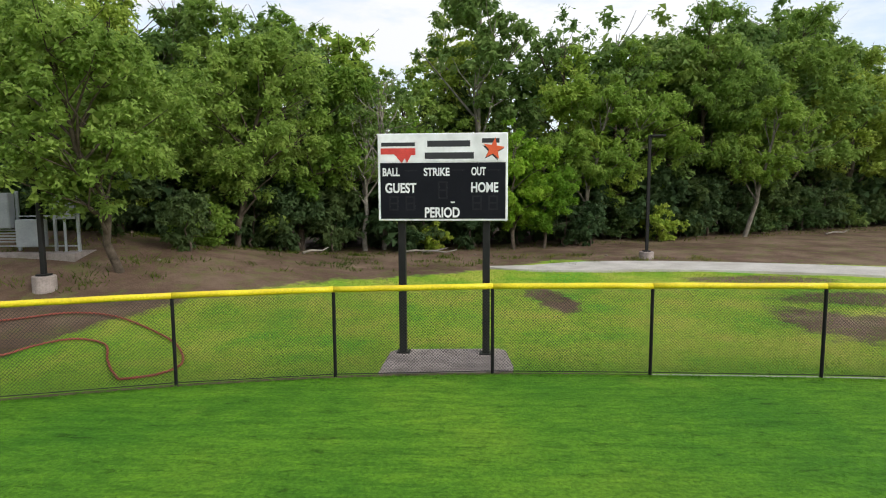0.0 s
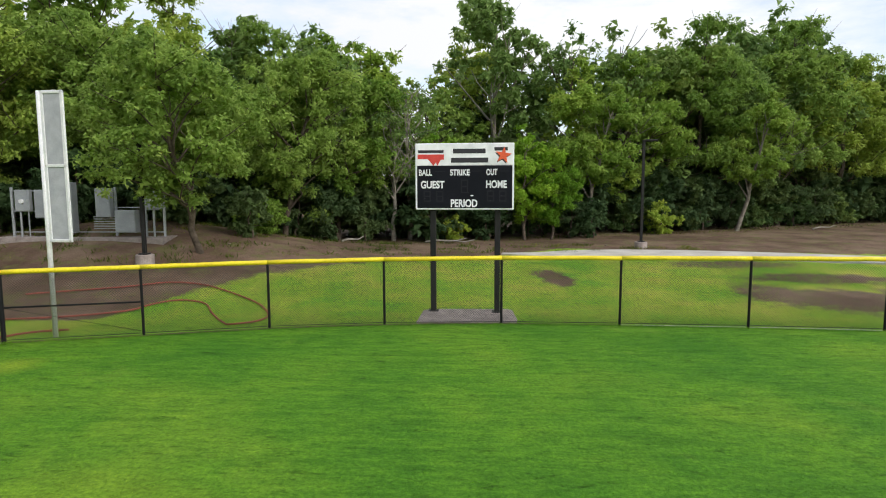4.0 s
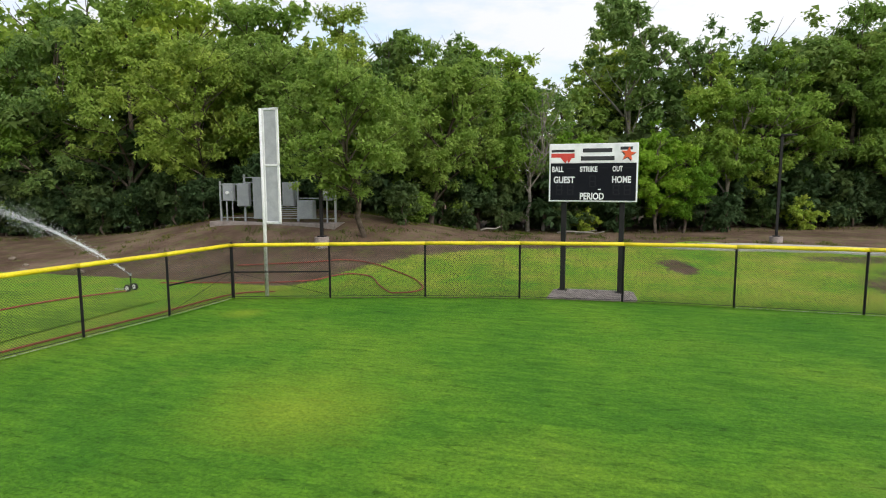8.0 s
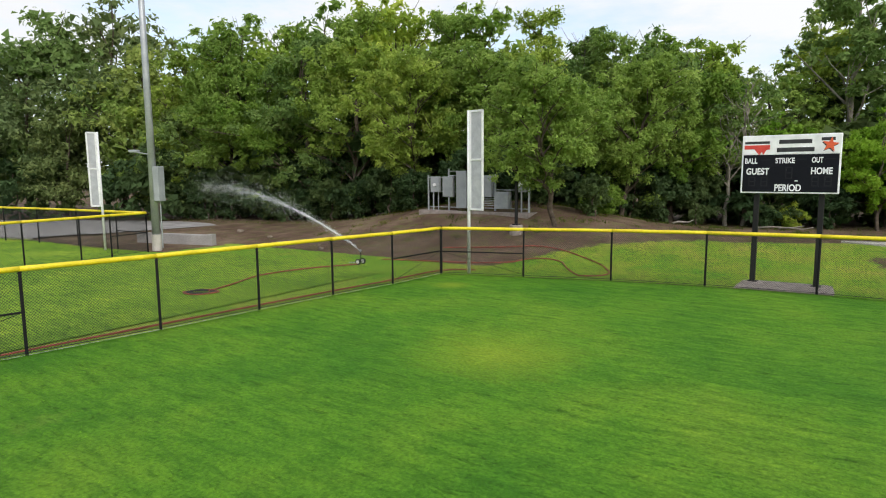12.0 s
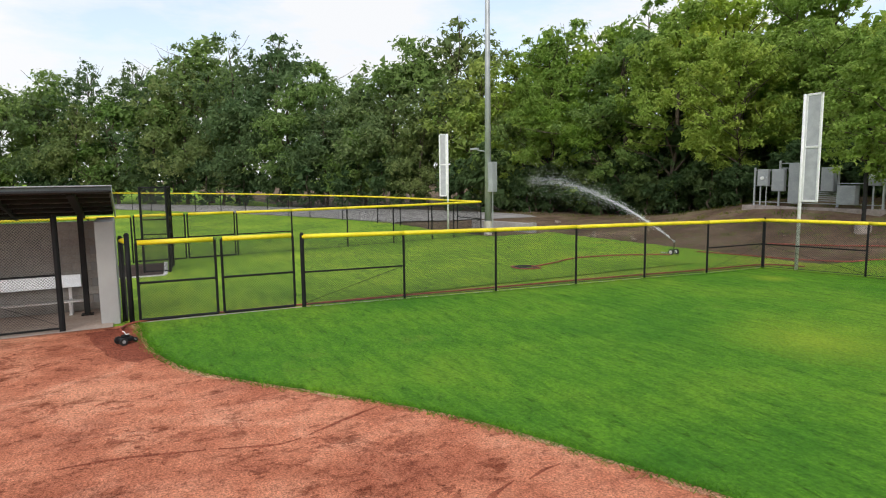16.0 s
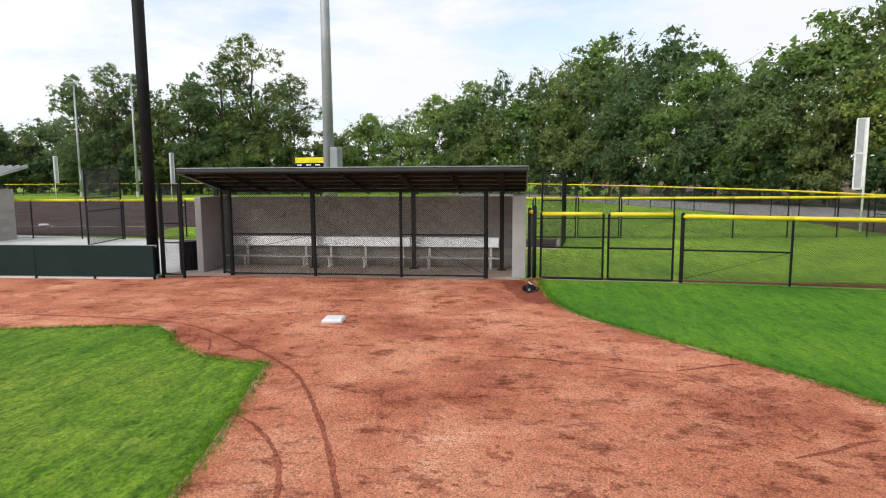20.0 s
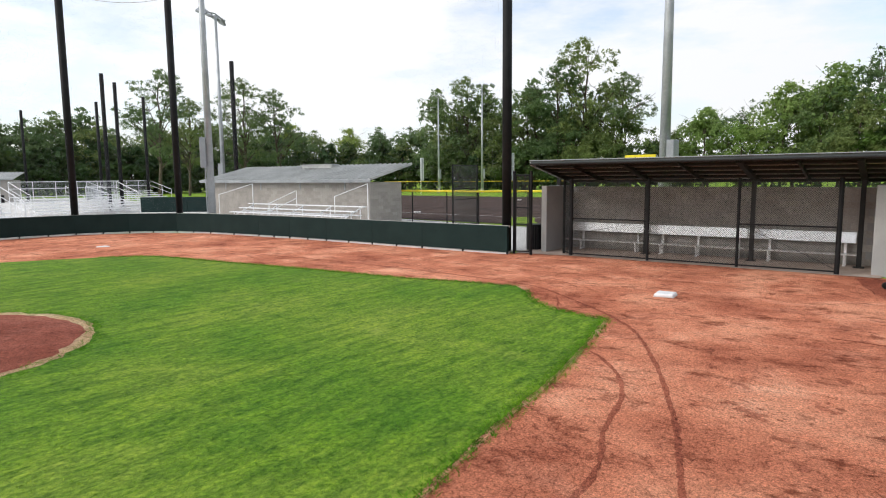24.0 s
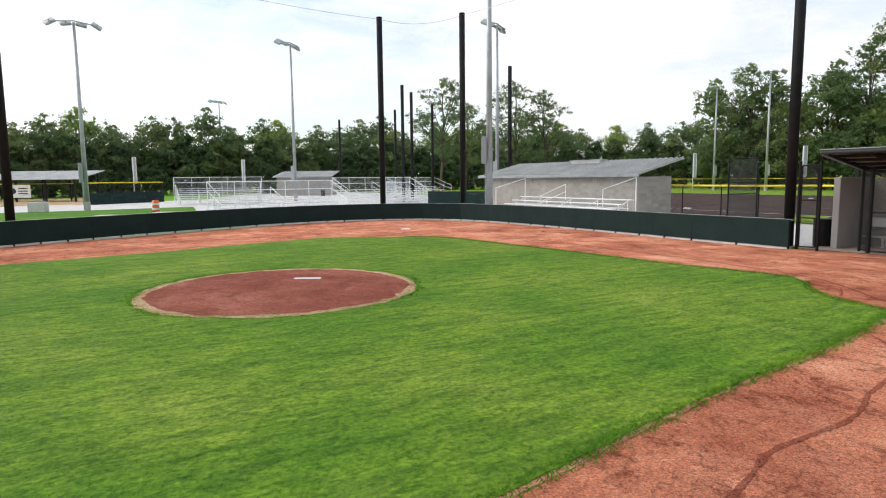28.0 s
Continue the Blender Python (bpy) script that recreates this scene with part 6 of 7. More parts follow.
hose([(-14.0, 6.9), (-14.9, 5.2), (-15.2, 3.2), (-14.6, 1.6), (-14.2, 0.4)], "red hose lying across the grass", 0.025)


def cart(x, y, turn, k=1.0):
    e = thing("sprinkler_cart", pose(x, y, rise(x, y) + 0.01, 0, 0, turn) @ Matrix.Scale(k, 4), "small two-wheeled lawn sprinkler cart with an upright nozzle", "sprinkler")
    for s in (-1, 1):
        w = part("wheel", moved(tube([(0, -0.04, 0), (0, 0.04, 0)], 0.16, 20), Matrix.Translation((0, s * 0.2, 0.16))), RUBBER, e)
        part("rim", moved(tube([(0, -0.05, 0), (0, 0.05, 0)], 0.1, 16), Matrix.Translation((0, s * 0.2, 0.16))), WHITE, w, "white wheel rim")
    part("axle", tube([(0, -0.2, 0.16), (0, 0.2, 0.16)], 0.02, 8), BLACK_STEEL, e)
    part("riser", tube([(0, 0, 0.12), (0, 0, 0.75)], 0.025, 8), BLACK_STEEL, e)
    part("nozzle", join(tube([(0.02, 0, 0.72), (-0.3, 0, 0.88)], 0.03, 8, 0.5), box(-0.05, -0.04, 0.68, 0.05, 0.04, 0.8, 0.01)), GALV, e, "brass impact nozzle")
    part("tow_bar", tube([(0, 0, 0.16), (-0.45, 0, 0.06), (-0.9, 0, 0.05)], 0.022, 8), GALV, e)
    return e


cart(-14.0, 7.0, 0, 0.72)


def traveller(x, y, turn):
    """A low walking sprinkler: body, two rear wheels, front wheel, hose guide and arms."""
    e = thing("sprinkler_tractor", pose(x, y, 0.006, 0, 0, turn) @ Matrix.Scale(0.68, 4), "low dark walking sprinkler on small wheels with pale arms", "sprinkler")
    part("body", join(box(-0.22, -0.11, 0.07, 0.2, 0.11, 0.2, 0.03), box(-0.12, -0.08, 0.19, 0.1, 0.08, 0.27, 0.03)), BLACK_STEEL, e)
    for s_ in (-1, 1):
        w = part("wheel", moved(tube([(0, -0.03, 0), (0, 0.03, 0)], 0.11, 18), Matrix.Translation((-0.14, s_ * 0.16, 0.11))), RUBBER, e)
        part("rim", moved(tube([(0, -0.035, 0), (0, 0.035, 0)], 0.05, 12), Matrix.Translation((-0.14, s_ * 0.16, 0.11))), GALV, w)
    part("front_wheel", moved(tube([(0, -0.025, 0), (0, 0.025, 0)], 0.07, 16), Matrix.Translation((0.27, 0, 0.07))), RUBBER, e)
    part("fork", join(tube([(0.18, 0.04, 0.14), (0.27, 0.04, 0.07)], 0.012, 6), tube([(0.18, -0.04, 0.14), (0.27, -0.04, 0.07)], 0.012, 6)), GALV, e)
    for s_ in (-1, 1):
        part("spray_arm", tube([(0, 0, 0.28), (s_ * 0.05, s_ * 0.18, 0.31), (s_ * 0.02, s_ * 0.24, 0.33)], 0.012, 6), ALU, e, "pale metal spray arm")
    return e


traveller(-10.2, -12.1, 115)



def spray():
    rng = np.random.default_rng(3)
    V, F = [], []
    for i in range(11000):
        t = rng.uniform(0, 1) ** 1.1
        s = 0.03 + 0.7 * t ** 1.4
        c = np.array((-14.22 - 10.5 * t, 7.0 + 0.6 * t, 0.68 + 4.8 * t - 2.6 * t * t)) + rng.normal(0, 1, 3) * np.array((0.6, 0.6, 1.0)) * s * (0.25 if rng.uniform() < 0.6 else 1.0)
        if c[2] < 0.1:
            continue
        r = 0.0035 + 0.006 * rng.uniform() * (1 - 0.4 * t)
        o = len(V)
        V += [tuple(c + np.array(q) * r) for q in ((1.6, 0, 0.3), (-1.2, 1, -0.3), (-1.2, -1, -0.3), (0, 0, 1.3))]
        F += [(o, o + 1, o + 3), (o + 1, o + 2, o + 3), (o + 2, o, o + 3), (o, o + 2, o + 1)]
    return tagged(mesh_object("water_spray", V, F, DROPS, None, False, False), "arc of white water drops thrown by the sprinkler", "water", "", "stuff")


spray()


# ---- rake and hose marks in the clay ----
TRACK = dirt_material("damp_furrow", (0.27, 0.078, 0.047), (0.34, 0.105, 0.062), (0.42, 0.14, 0.084), (0.8, 0.75, 0.75))
SCUFF = dirt_material("scuffed_clay", (0.33, 0.105, 0.062), (0.41, 0.138, 0.08), (0.48, 0.175, 0.103), (0.75, 0.7, 0.7))


def furrow(pts, w, label="dark furrow left by a dragged hose in the clay"):
    """A shallow groove with uneven crumbling sides."""
    P = smooth_line(pts, 0.05)
    V, F = [], []
    for i, p in enumerate(P):
        d = (P[min(i + 1, len(P) - 1)] - P[max(i - 1, 0)]).normalized()
        ends = min(1, 0.2 + 0.1 * min(i, len(P) - 1 - i))
        side = Vector((-d.y, d.x, 0))
        p = p + side * 0.012 * noise.noise((p.x * 7, p.y * 7, 4))
        for k, z in ((-1, 0.003), (-0.5, 0.009), (0, 0.004), (0.5, 0.01), (1, 0.003)):
            ww = w * ends * (0.85 + 0.45 * noise.noise((p.x * 3, p.y * 3, 2)) + 0.55 * noise.noise((p.x * 21, p.y * 21, 9 + k)))
            q = p + side * max(0.2 * w, ww) * k
            V.append((q.x, q.y, z))
    F = [(i * 5 + j, i * 5 + j + 1, i * 5 + j + 6, i * 5 + j + 5) for i in range(len(P) - 1) for j in range(4)]
    return tagged(mesh_object("furrow", V, F, TRACK, None, True), label, "furrow", "", "structure")


flat("damp_patch", wobble([(-11.6, -12.9), (-10.9, -12.75), (-10.1, -12.6), (-9.3, -12.35), (-8.7, -11.9), (-9.2, -11.72), (-10.4, -11.75), (-11.5, -11.95)], 0.22), 0.005, TRACK, "dark wet clay round the dugout corner", "infield")
furrow([(3.3, -12.5), (2.4, -12.95), (1.59, -13.32), (0.79, -13.58), (0.13, -13.8), (-0.6, -14.1), (-1.45, -14.46), (-2.6, -15.03), (-3.55, -15.6), (-4.38, -16.38), (-5.05, -17.2), (-5.6, -17.89), (-6.16, -18.76), (-6.45, -19.8), (-6.6, -21.5), (-6.75, -24.7), (-6.6, -28.0), (-6.4, -31.3)], 0.036)
furrow([(4.5, -13.55), (3.73, -13.75), (3.03, -13.99), (2.4, -14.02), (1.77, -14.03), (1.25, -14.15), (0.85, -14.3), (0.3, -14.42), (-0.18, -14.5), (-0.7, -14.69), (-1.18, -14.96), (-1.66, -15.36), (-1.95, -15.72)], 0.034)
furrow([(-5.4, -17.9), (-4.95, -17.64), (-4.5, -17.42)], 0.03)
furrow([(-4.68, -12.85), (-4.66, -12.3), (-4.58, -11.9), (-4.4, -11.3)], 0.03, "long scuff raked into the clay")
furrow([(-4.36, -11.15), (-4.22, -10.75), (-4.14, -10.42), (-4.2, -10.2)], 0.036, "long scuff raked into the clay")
furrow([(-4.24, -10.1), (-4.4, -9.75), (-4.58, -9.35), (-4.7, -9.0)], 0.034, "long scuff raked into the clay")
furrow([(-1.5, -9.6), (-1.7, -9.18), (-1.95, -8.75), (-2.05, -8.5)], 0.04, "long scuff raked into the clay")
furrow([(-2.0, -8.35), (-2.1, -8.05), (-2.12, -7.85)], 0.035, "long scuff raked into the clay")
rs = random.Random(9)


PRINTS = [(-1.57, -10.48, 1.2), (-1.67, -10.19, 1.4), (-0.85, -10.04, 1.1), (-1.35, -9.71, 1.3), (-1.41, -9.22, 1.2), (-1.12, -9.57, 1.5), (-2.1, -13.97, 0.4), (-1.51, -13.47, 0.9), (-2.9, -14.17, 0.2), (0.48, -12.63, 0.5), (-0.51, -13.13, 0.8)]


def scuffs():
    """Foot and rake scuffs: ragged shallow dents, each of a few overlapping pieces."""
    V, F = [], []

    def dent(x, y, a, L, W, n=13):
        o = len(V)
        V.append((x, y, 0.004))
        for j in range(n):
            t = 2 * math.pi * j / n
            q = 1 + 0.5 * rs.uniform(-1, 1)
            px, py = L * q * math.cos(t), W * q * math.sin(t)
            V.append((x + px * math.cos(a) - py * math.sin(a), y + px * math.sin(a) + py * math.cos(a), 0.006))
        F.extend((o, o + 1 + j, o + 1 + (j + 1) % n) for j in range(n))
    groups = [(rs.uniform(-10.8, 4.0), rs.uniform(-21.0, -8.5), rs.gauss(1.4, 0.5)) for _ in range(46)]
    for k in range(1600):
        if k < len(PRINTS):
            x, y, a = PRINTS[k]
            dent(x, y, a, 0.13, 0.05)
            dent(x + rs.uniform(-0.06, 0.06), y + rs.uniform(-0.06, 0.06), a, 0.05, 0.03)
            continue
        if k % 2:
            x, y, a = rs.uniform(-10.8, 4.5), rs.uniform(-22.0, -8.0), rs.gauss(1.4, 0.7)
        else:
            gx, gy, a = groups[k // 2 % len(groups)]
            u, w = rs.gauss(0, 0.5), rs.gauss(0, 0.16)
            x, y, a = gx + u * math.cos(a) - w * math.sin(a), gy + u * math.sin(a) + w * math.cos(a), a + rs.gauss(0, 0.35)
        if (x > -4.3 and y < -15.0 - 0.2 * x) or (y > -8.8 - (x + 2) * 0.5 - 0.4) or (x < -5.5 and y < -19):
            continue
        big = rs.random() < 0.16
        L, W = (rs.uniform(0.08, 0.15), rs.uniform(0.03, 0.06)) if big else (rs.uniform(0.02, 0.08), rs.uniform(0.01, 0.03))
        dent(x, y, a, L, W)
        if big:
            for _ in range(3):
                dent(x + rs.gauss(0, 0.08), y + rs.gauss(0, 0.08), a + rs.gauss(0, 0.5), L * 0.4, W * 0.5, 9)
    return tagged(mesh_object("scuff_marks", V, F, SCUFF, None, True), "scattered dark scuffs and footprints in the clay", "scuffs", "", "stuff")


scuffs()


# ---- grass blades ----
def inside(pts, poly):
    x, y = pts[:, 0], pts[:, 1]
    hit = np.zeros(len(pts), bool)
    for i in range(len(poly)):
        (x0, y0), (x1, y1) = poly[i], poly[i - 1]
        c = ((y0 > y) != (y1 > y)) & (x < (x1 - x0) * (y - y0) / (y1 - y0 + 1e-9) + x0)
        hit ^= c
    return hit


def blades(name, poly, lo, hi, count, size, seed, label, mat, avoid=None):
    rng = np.random.default_rng(seed)
    p = np.column_stack([rng.uniform(lo[0], hi[0], count), rng.uniform(lo[1], hi[1], count)])
    p = p[inside(p, poly)]
    mid = (np.array(lo) + np.array(hi)) / 2
    far = np.max(np.abs(p - mid) / ((np.array(hi) - np.array(lo)) / 2), axis=1)
    p = p[rng.uniform(0.6, 1.0, len(p)) > far * 0.98]
    if avoid is not None:
        p = p[np.hypot(p[:, 0] - avoid.x, p[:, 1] - avoid.y) > 3.0]
    n = len(p)
    a = rng.uniform(0, 2 * math.pi, n)
    h = size * rng.uniform(0.2, 0.6, n)
    w = size * 0.2
    lean = size * rng.uniform(0.5, 1.4, n)
    b = rng.uniform(0, 2 * math.pi, n)
    V = np.zeros((n, 3, 3))
    V[:, 0] = np.column_stack([p[:, 0] - w * np.cos(a), p[:, 1] - w * np.sin(a), np.full(n, 0.008)])
    V[:, 1] = np.column_stack([p[:, 0] + w * np.cos(a), p[:, 1] + w * np.sin(a), np.full(n, 0.008)])
    V[:, 2] = np.column_stack([p[:, 0] + lean * np.cos(b), p[:, 1] + lean * np.sin(b), 0.01 + h])
    me = bpy.data.meshes.new(name)
    me.vertices.add(n * 3)
    me.vertices.foreach_set("co", V.ravel())
    me.loops.add(n * 3)
    me.loops.foreach_set("vertex_index", np.arange(n * 3))
    me.polygons.add(n)
    me.polygons.foreach_set("loop_start", np.arange(0, n * 3, 3))
    me.update(calc_edges=True)
    me.materials.append(mat)
    return tagged(new(name, me), label, "grass", "", "stuff")


OUT_POLY = ARC + [(33, -18), (28, -2)] + OUTFIELD[::-1] + [CORNER] + SIDE
IN_POLY = NEAR_EDGE + CUT + GRASS_EDGE + FAR_EDGE
blades("grass_blades", OUT_POLY, (-14, -14), (12, 12), 260000, 0.034, 1, "short mown outfield grass blades", BLADES)
blades("grass_blades", IN_POLY, (-7, -33), (14, -9), 230000, 0.034, 2, "short mown infield grass blades", INFIELD_BLADES, MOUND)


def edge_blades(lines, per_metre, seed):
    """Longer grass hanging over the worn edges."""
    rng = np.random.default_rng(seed)
    V = []
    for line in lines:
        P = smooth_line(line, 0.1)
        for a, b in zip(P, P[1:]):
            for _ in range(rng.poisson(per_metre * (b - a).length)):
                p = a.lerp(b, rng.uniform()) + Vector((rng.normal(0, 0.07), rng.normal(0, 0.07), 0))
                t, u, h = rng.uniform(0, 6.28), rng.uniform(0, 6.28), rng.uniform(0.025, 0.07)
                w = 0.006
                V += [(p.x - w * math.cos(t), p.y - w * math.sin(t), 0.002), (p.x + w * math.cos(t), p.y + w * math.sin(t), 0.002), (p.x + h * 1.2 * math.cos(u), p.y + h * 1.2 * math.sin(u), h)]
    me = bpy.data.meshes.new("edge_grass")
    me.from_pydata(V, [], [(i, i + 1, i + 2) for i in range(0, len(V), 3)])
    me.materials.append(BLADES)
    return tagged(new("edge_grass", me), "ragged grass along the clay's edge", "grass", "", "stuff")


edge_blades([ARC[:13], NEAR_EDGE + CUT, GRASS_EDGE[:9]], 420, 4)
edge_blades([ring(MOUND, 2.94, 8, 0.2) + [ring(MOUND, 2.94, 8, 0.2)[0]]], 200, 6)
edge_blades([[(x, y - 0.1) for x, y in [CORNER] + OUTFIELD[:7]], [(x + 0.1, y) for x, y in [CORNER] + SIDE]], 300, 7)


def fringe(line, w, seed):
    """A thin sandy rim where the clay meets the grass."""
    P = smooth_line(line, 0.15)
    V = []
    for i, p in enumerate(P):
        d = (P[min(i + 1, len(P) - 1)] - P[max(i - 1, 0)]).normalized()
        s = Vector((-d.y, d.x, 0))
        k = w * (0.6 + 0.8 * noise.noise((p.x * 1.3, p.y * 1.3, seed)))
        V += [tuple(p + s * max(0.02, k) + Vector((0, 0, 0.006))), tuple(p - s * max(0.02, k) + Vector((0, 0, 0.006)))]
    F = [(2 * i, 2 * i + 1, 2 * i + 3, 2 * i + 2) for i in range(len(P) - 1)]
    return tagged(mesh_object("sandy_fringe", V, F, PALE_CLAY), "pale dry clay rim beside the grass", "infield", "", "structure")


fringe(ARC, 0.14, 1)
fringe(NEAR_EDGE + CUT + GRASS_EDGE, 0.1, 2)


def clods():
    rng = np.random.default_rng(8)
    V, F = [], []
    for i in range(16000):
        x, y = rng.uniform(-9, 7), rng.uniform(-19, -8)
        if inside(np.array([[x, y]]), IN_POLY)[0] or inside(np.array([[x, y]]), OUT_POLY)[0]:
            continue
        r = 0.004 + 0.012 * rng.uniform() ** 3
        q = rng.uniform(0.6, 1.3, (4, 1)) * np.array(((1, 0, 0), (-0.5, 0.87, 0), (-0.5, -0.87, 0), (0.1, 0.1, 0.9)))
        a = rng.uniform(0, 6.28)
        o = len(V)
        V += [(x + r * (c[0] * math.cos(a) - c[1] * math.sin(a)), y + r * (c[0] * math.sin(a) + c[1] * math.cos(a)), 0.001 + r * c[2]) for c in q]
        F += [(o, o + 1, o + 3), (o + 1, o + 2, o + 3), (o + 2, o, o + 3)]
    return tagged(mesh_object("clay_clods", V, F, CLAY, None, False, False), "loose crumbs of red clay", "clods", "", "stuff")


clods()


def rough_blades(name, spots, size, mat, seed, label):
    rng = np.random.default_rng(seed)
    V = []
    for x, y in spots:
        z = rise(x, y) - 0.02
        t, u, h = rng.uniform(0, 6.28), rng.uniform(0, 6.28), size * rng.uniform(0.4, 1.3)
        w, k = size * 0.12, rng.uniform(0.4, 1.3)
        V += [(x - w * math.cos(t), y - w * math.sin(t), z), (x + w * math.cos(t), y + w * math.sin(t), z), (x + h * k * math.cos(u), y + h * k * math.sin(u), z + h)]
    me = bpy.data.meshes.new(name)
    me.from_pydata(V, [], [(i, i + 1, i + 2) for i in range(0, len(V), 3)])
    me.materials.append(mat)
    return tagged(new(name, me), label, "grass", "", "stuff")


rb = np.random.default_rng(12)
ROUGH_BLADE = grass_material("rough_blade", (0.105, 0.255, 0.024), (0.18, 0.315, 0.033), (0.29, 0.35, 0.065), (0.36, 0.33, 0.14), True)
WEED_BLADE = grass_material("weed_blade", (0.05, 0.085, 0.015), (0.08, 0.115, 0.02), (0.13, 0.14, 0.035), (0.17, 0.14, 0.07), True)
cand = np.column_stack([rb.uniform(-12, 13, 90000), rb.uniform(8.2, 24, 90000)])
lim = np.interp(cand[:, 0], (-14, -10.5, -9.4, -9.0, -8.1, -6.9, -4.4, -2, 2, 4, 20), (8.0, 8.4, 9.2, 10.7, 12.5, 14.2, 16.7, 18.4, 21.6, 21.8, 19))
line_y = np.interp(cand[:, 0], [CORNER[0]] + [p[0] for p in OUTFIELD], [CORNER[1]] + [p[1] for p in OUTFIELD])
keep = (cand[:, 1] > line_y + 0.12) & (cand[:, 1] < lim) & ~((np.abs(cand[:, 0] - 0.2) < 1.4) & (cand[:, 1] < 11.2))
for cx, cy, rx, ry in ((3.1, 15.6, 0.7, 1.7), (12.2, 13.2, 3.2, 1.7)):
    keep &= ((cand[:, 0] - cx) / rx) ** 2 + ((cand[:, 1] - cy) / ry) ** 2 > rb.uniform(0.5, 1.3, len(cand))
rough_blades("rough_grass", cand[keep], 0.06, ROUGH_BLADE, 21, "uneven yellowing grass behind the outfield fence")
weeds = []
for p in FINE:
    for _ in range(70):
        weeds.append((p.x + rb.normal(0, 0.9), p.y - 0.9 + rb.normal(0, 0.5)))
for _ in range(420):
    cx, cy = rb.uniform(-22, 12), rb.uniform(12, 26)
    if cy > np.interp(cx, (-22, -12, -6, 2, 12), (10, 13, 17, 22, 24)):
        weeds += [(cx + rb.normal(0, 0.2), cy + rb.normal(0, 0.15)) for _ in range(26)]
rough_blades("weeds", weeds, 0.14, WEED_BLADE, 22, "low weeds on the bare earth below the trees")


def rock(x, y, r, seed):
    rg = random.Random(seed)
    bm = bmesh.new()
    bmesh.ops.create_icosphere(bm, subdivisions=2, radius=r)
    for v in bm.verts:
        v.co *= 1 + 0.25 * noise.noise(v.co * (2.2 / r) + Vector((seed, 0, 0)))
        v.co.z *= 0.6
    me = bpy.data.meshes.new("rock")
    bm.to_mesh(me)
    bm.free()
    me.materials.append(STONE)
    ob = new("rock", me)
    ob.matrix_basis = pose(x, y, rise(x, y) + r * 0.2, 0, 0, rg.uniform(0, 360))
    return tagged(ob, "pale rough stone on the bare earth", "rock", "stones on the bank")


for i, (x, y, r) in enumerate(((-18.6, 9.4, 0.22), (-19.4, 10.1, 0.16), (-21.0, 9.0, 0.3), (-22.3, 10.2, 0.2), (-16.5, 11.0, 0.12), (-13.2, 12.6, 0.1), (-24.0, 11.0, 0.25), (-9.2, 16.9, 0.1), (-3.3, 21.9, 0.09), (0.8, 25.6, 0.12), (6.6, 25.5, 0.11), (-28.0, 12.2, 0.35), (-20.2, 12.0, 0.14))):
    rock(x, y, r * 0.6, i + 1)
for x, y, a, L in ((-2.6, 25.8, 12, 2.2), (-1.6, 26.0, -14, 1.6), (21.5, 35.2, 30, 2.4), (-6.2, 22.6, 40, 1.2)):
    b = tagged(mesh_object("fallen_branch", *tube([(0, 0, 0.05), (L * 0.3, 0.08, 0.12), (L * 0.7, -0.05, 0.09), (L, 0.1, 0.2)], 0.06, 7, 0.35), PALE_BARK, None, True), "fallen grey branch at the wood's edge", "branch", "fallen branches")
    b.matrix_basis = pose(x, y, rise(x, y), 0, 0, a)
low = thing("low_wall", pose(-29.6, 7.0, 0, 0, 0, 14), "low grey concrete retaining wall by the gravel", "wall")
part("wall_body", box(0, -0.15, -0.2, 4.6, 0.15, 0.5, 0.02), GRAVEL, low)
part("wall_end", box(4.6, -0.18, -0.2, 4.9, 0.18, 0.54, 0.02), GRAVEL, low)
coil = thing("hose_coil", pose(-14.3, 0.2, 0.006, 0, 0, 30) @ Matrix.Scale(0.7, 4), "dark coiled hose lying on the grass", "hose", "hoses")
for k in range(4):
    part("coil_turn", tube([(math.cos(t) * (0.3 + 0.07 * k) * 1.5, math.sin(t) * (0.3 + 0.07 * k), 0.03 + 0.02 * math.sin(3 * t + k)) for t in [i * 2 * math.pi / 20 for i in range(21)]], 0.03, 7), RED_HOSE if k == 3 else RUBBER, coil, "", True)
camera_box = thing("pole_sensor", pose(-25.25, 5.4, 4.45, 0, 0, 200), "small grey sensor on a bracket of the light pole", "sensor")
part("bracket", tube([(0.1, 0, 0), (0.9, 0, 0.12)], 0.03, 8), GALV, camera_box)
part("sensor_body", box(0.7, -0.12, 0.1, 1.15, 0.12, 0.22, 0.02), PANEL_GREY, camera_box)
vent = thing("roof_vent", pose(-20.9, -42.5, 3.27, 0, 0, -90), "low pale metal vent on the ribbed roof", "vent")
part("vent_box", box(-1.4, -0.25, -0.05, 1.4, 0.25, 0.16, 0.02), ROOF_METAL, vent)
part("vent_lid", box(-1.5, -0.32, 0.16, 1.5, 0.32, 0.2, 0.01), ROOF_METAL, vent)


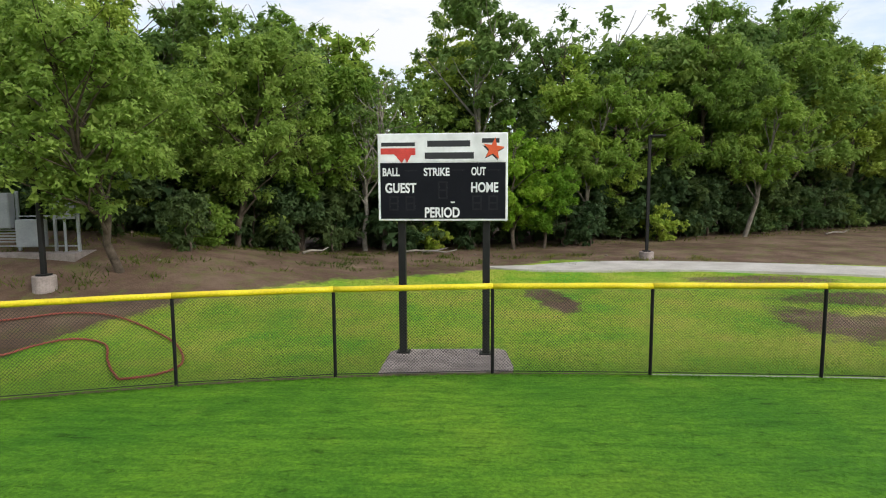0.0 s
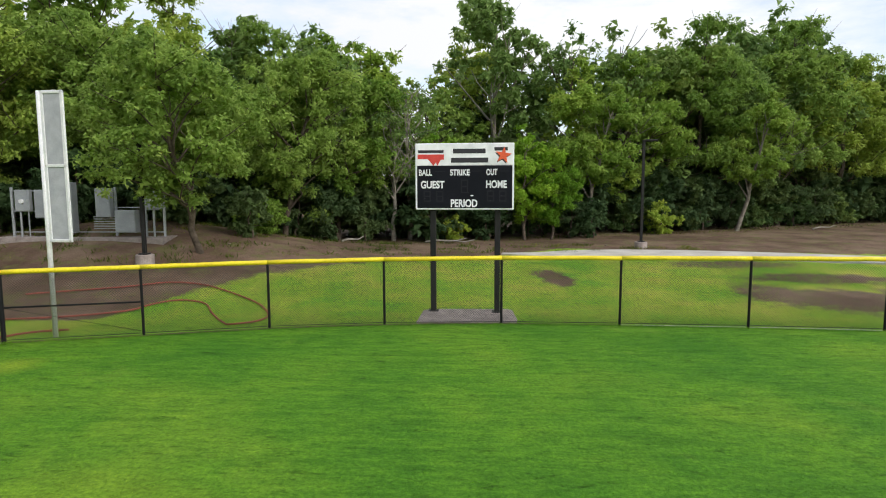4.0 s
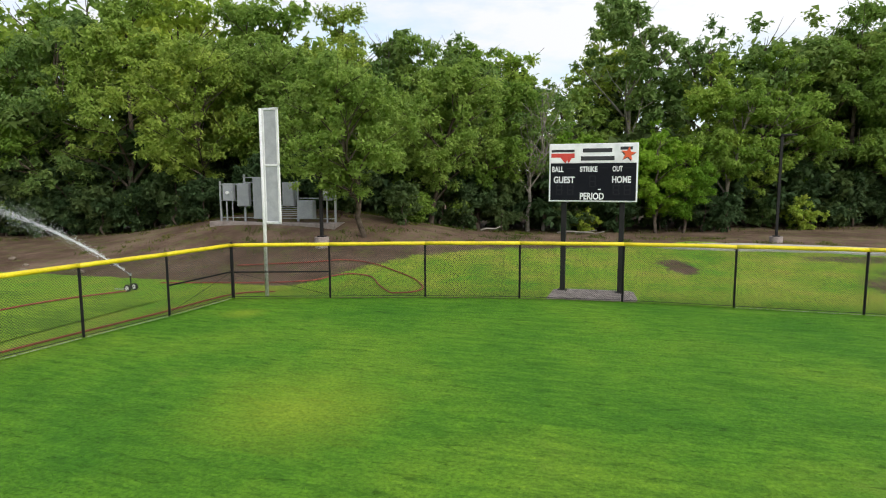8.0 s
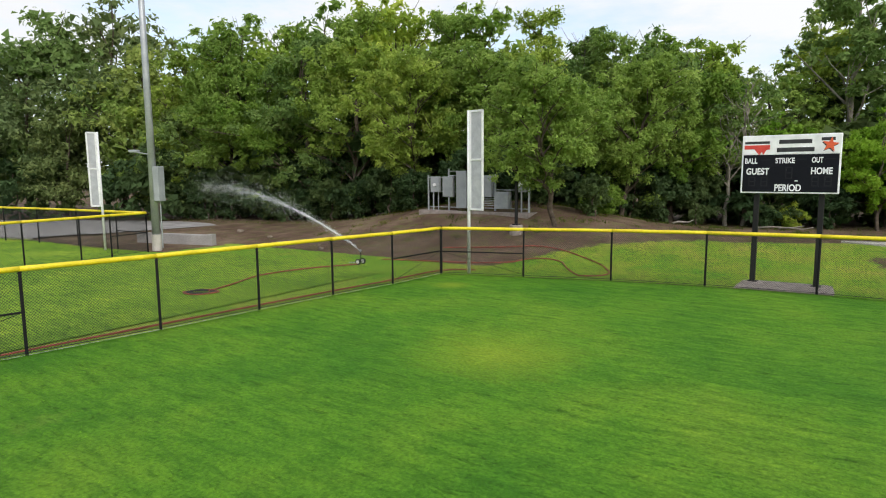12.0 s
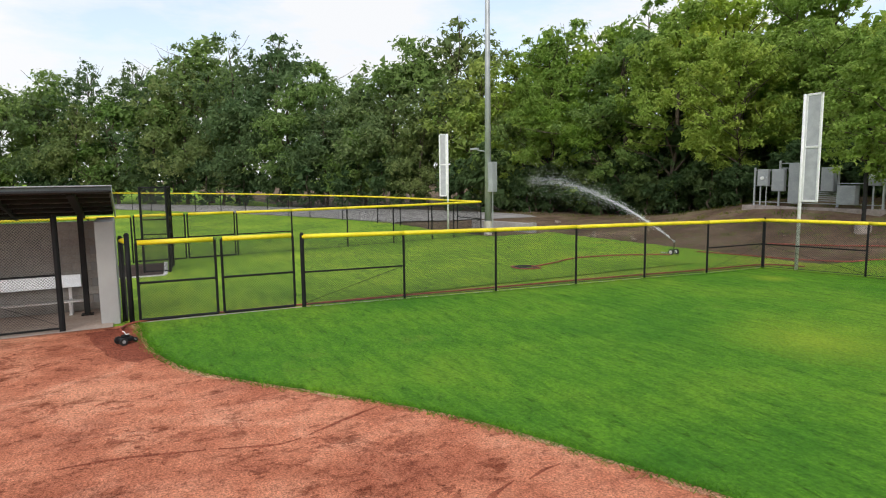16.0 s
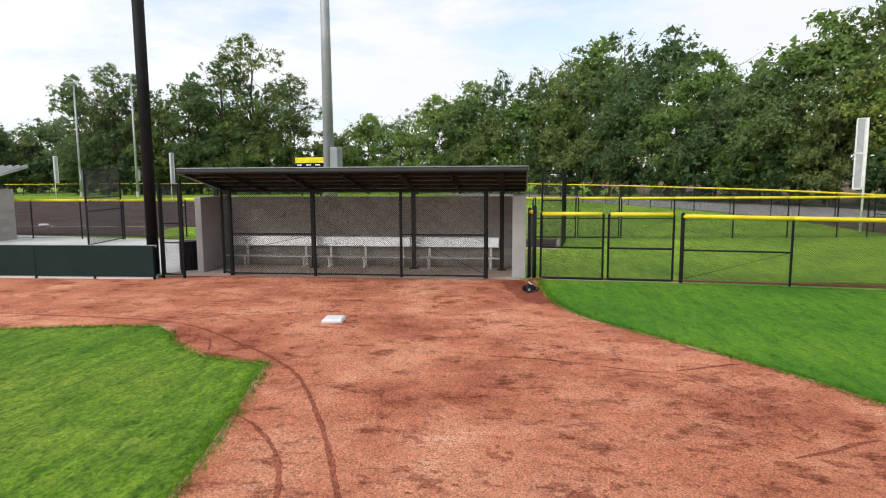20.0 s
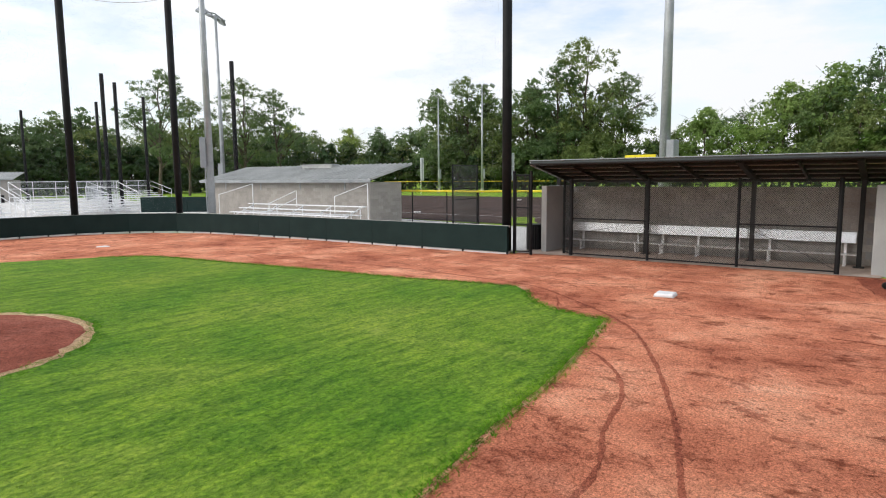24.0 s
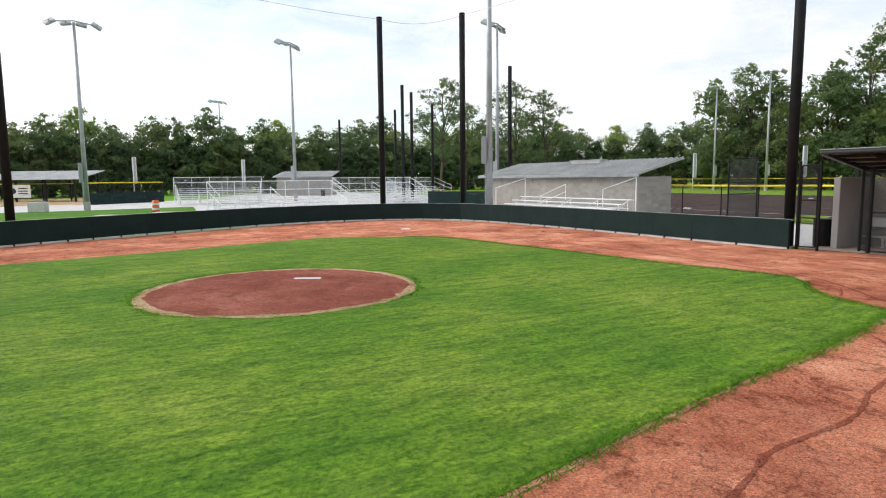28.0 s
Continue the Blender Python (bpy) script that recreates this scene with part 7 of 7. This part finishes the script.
def block_wall(parent, m, L, h, limit, face):
    """Courses of blocks, each one proud of the mortar; the nearest are pieces, the rest one joined part."""
    me = bpy.data.meshes.new("block")
    V, F = box(0.005, 0, 0.005, 0.395, 0.012, 0.195, 0.004)
    me.from_pydata(V, [], F)
    me.materials.append(face)
    rest, count = [], 0
    for i in range(int(L / 0.4)):
        for j in range(int(h / 0.2)):
            x = i * 0.4 + (0.2 if j % 2 else 0)
            if x + 0.4 > L:
                continue
            k = m @ Matrix.Translation((x, 0, j * 0.2))
            if count < limit:
                ob = new("block", me)
                ob.parent = parent
                ob.matrix_basis = k
                count += 1
            else:
                rest.append(moved(box(0.005, 0, 0.005, 0.395, 0.012, 0.195), k))
    if rest:
        tagged(part("block_facing", join(*rest), face, parent), "joined rest of the tan blocks", "", "", "stuff")


def block_face(name, dark, light):
    """Block stone that differs a little from block to block."""
    m = surface(name, dark, light, 1.6, 40, 0.95, 0, 0.004, 0.2)
    n, l = m.node_tree.nodes, m.node_tree.links
    tint = ramp(n, l, n.new("ShaderNodeObjectInfo").outputs["Random"], [(0.0, (0.86, 0.85, 0.84)), (1.0, (1.1, 1.1, 1.1))])
    base_colour = n["Principled BSDF"].inputs["Base Color"]
    l.new(mix(n, l, "MULTIPLY", 1.0, base_colour.links[0].from_socket, tint.outputs[0]), base_colour)
    return m


BLOCK_FACE = block_face("tan_block_face", (0.34, 0.32, 0.29), (0.44, 0.41, 0.38))
GREY_FACE = block_face("grey_block_face", (0.38, 0.355, 0.325), (0.5, 0.47, 0.435))
front_wall = [c for c in HOUSE.children if c.name.startswith("front_wall")][0]
end_wall = [c for c in HOUSE.children if c.name.startswith("end_wall")][0]
block_wall(front_wall, Matrix.Identity(4), 15.3, 2.25, 260, BLOCK_FACE)
block_wall(end_wall, Matrix.Translation((0, -2.7, 0)) @ Matrix.Rotation(math.pi / 2, 4, "Z"), 2.7, 2.25, 80, BLOCK_FACE)
block_wall([c for c in DUGOUT.children if c.name.startswith("back_wall")][0], Matrix.Translation((-14.15, -12.58, 0.0)) @ Matrix.Rotation(-math.pi / 2, 4, "Z"), 9.12, 2.2, 270, GREY_FACE)
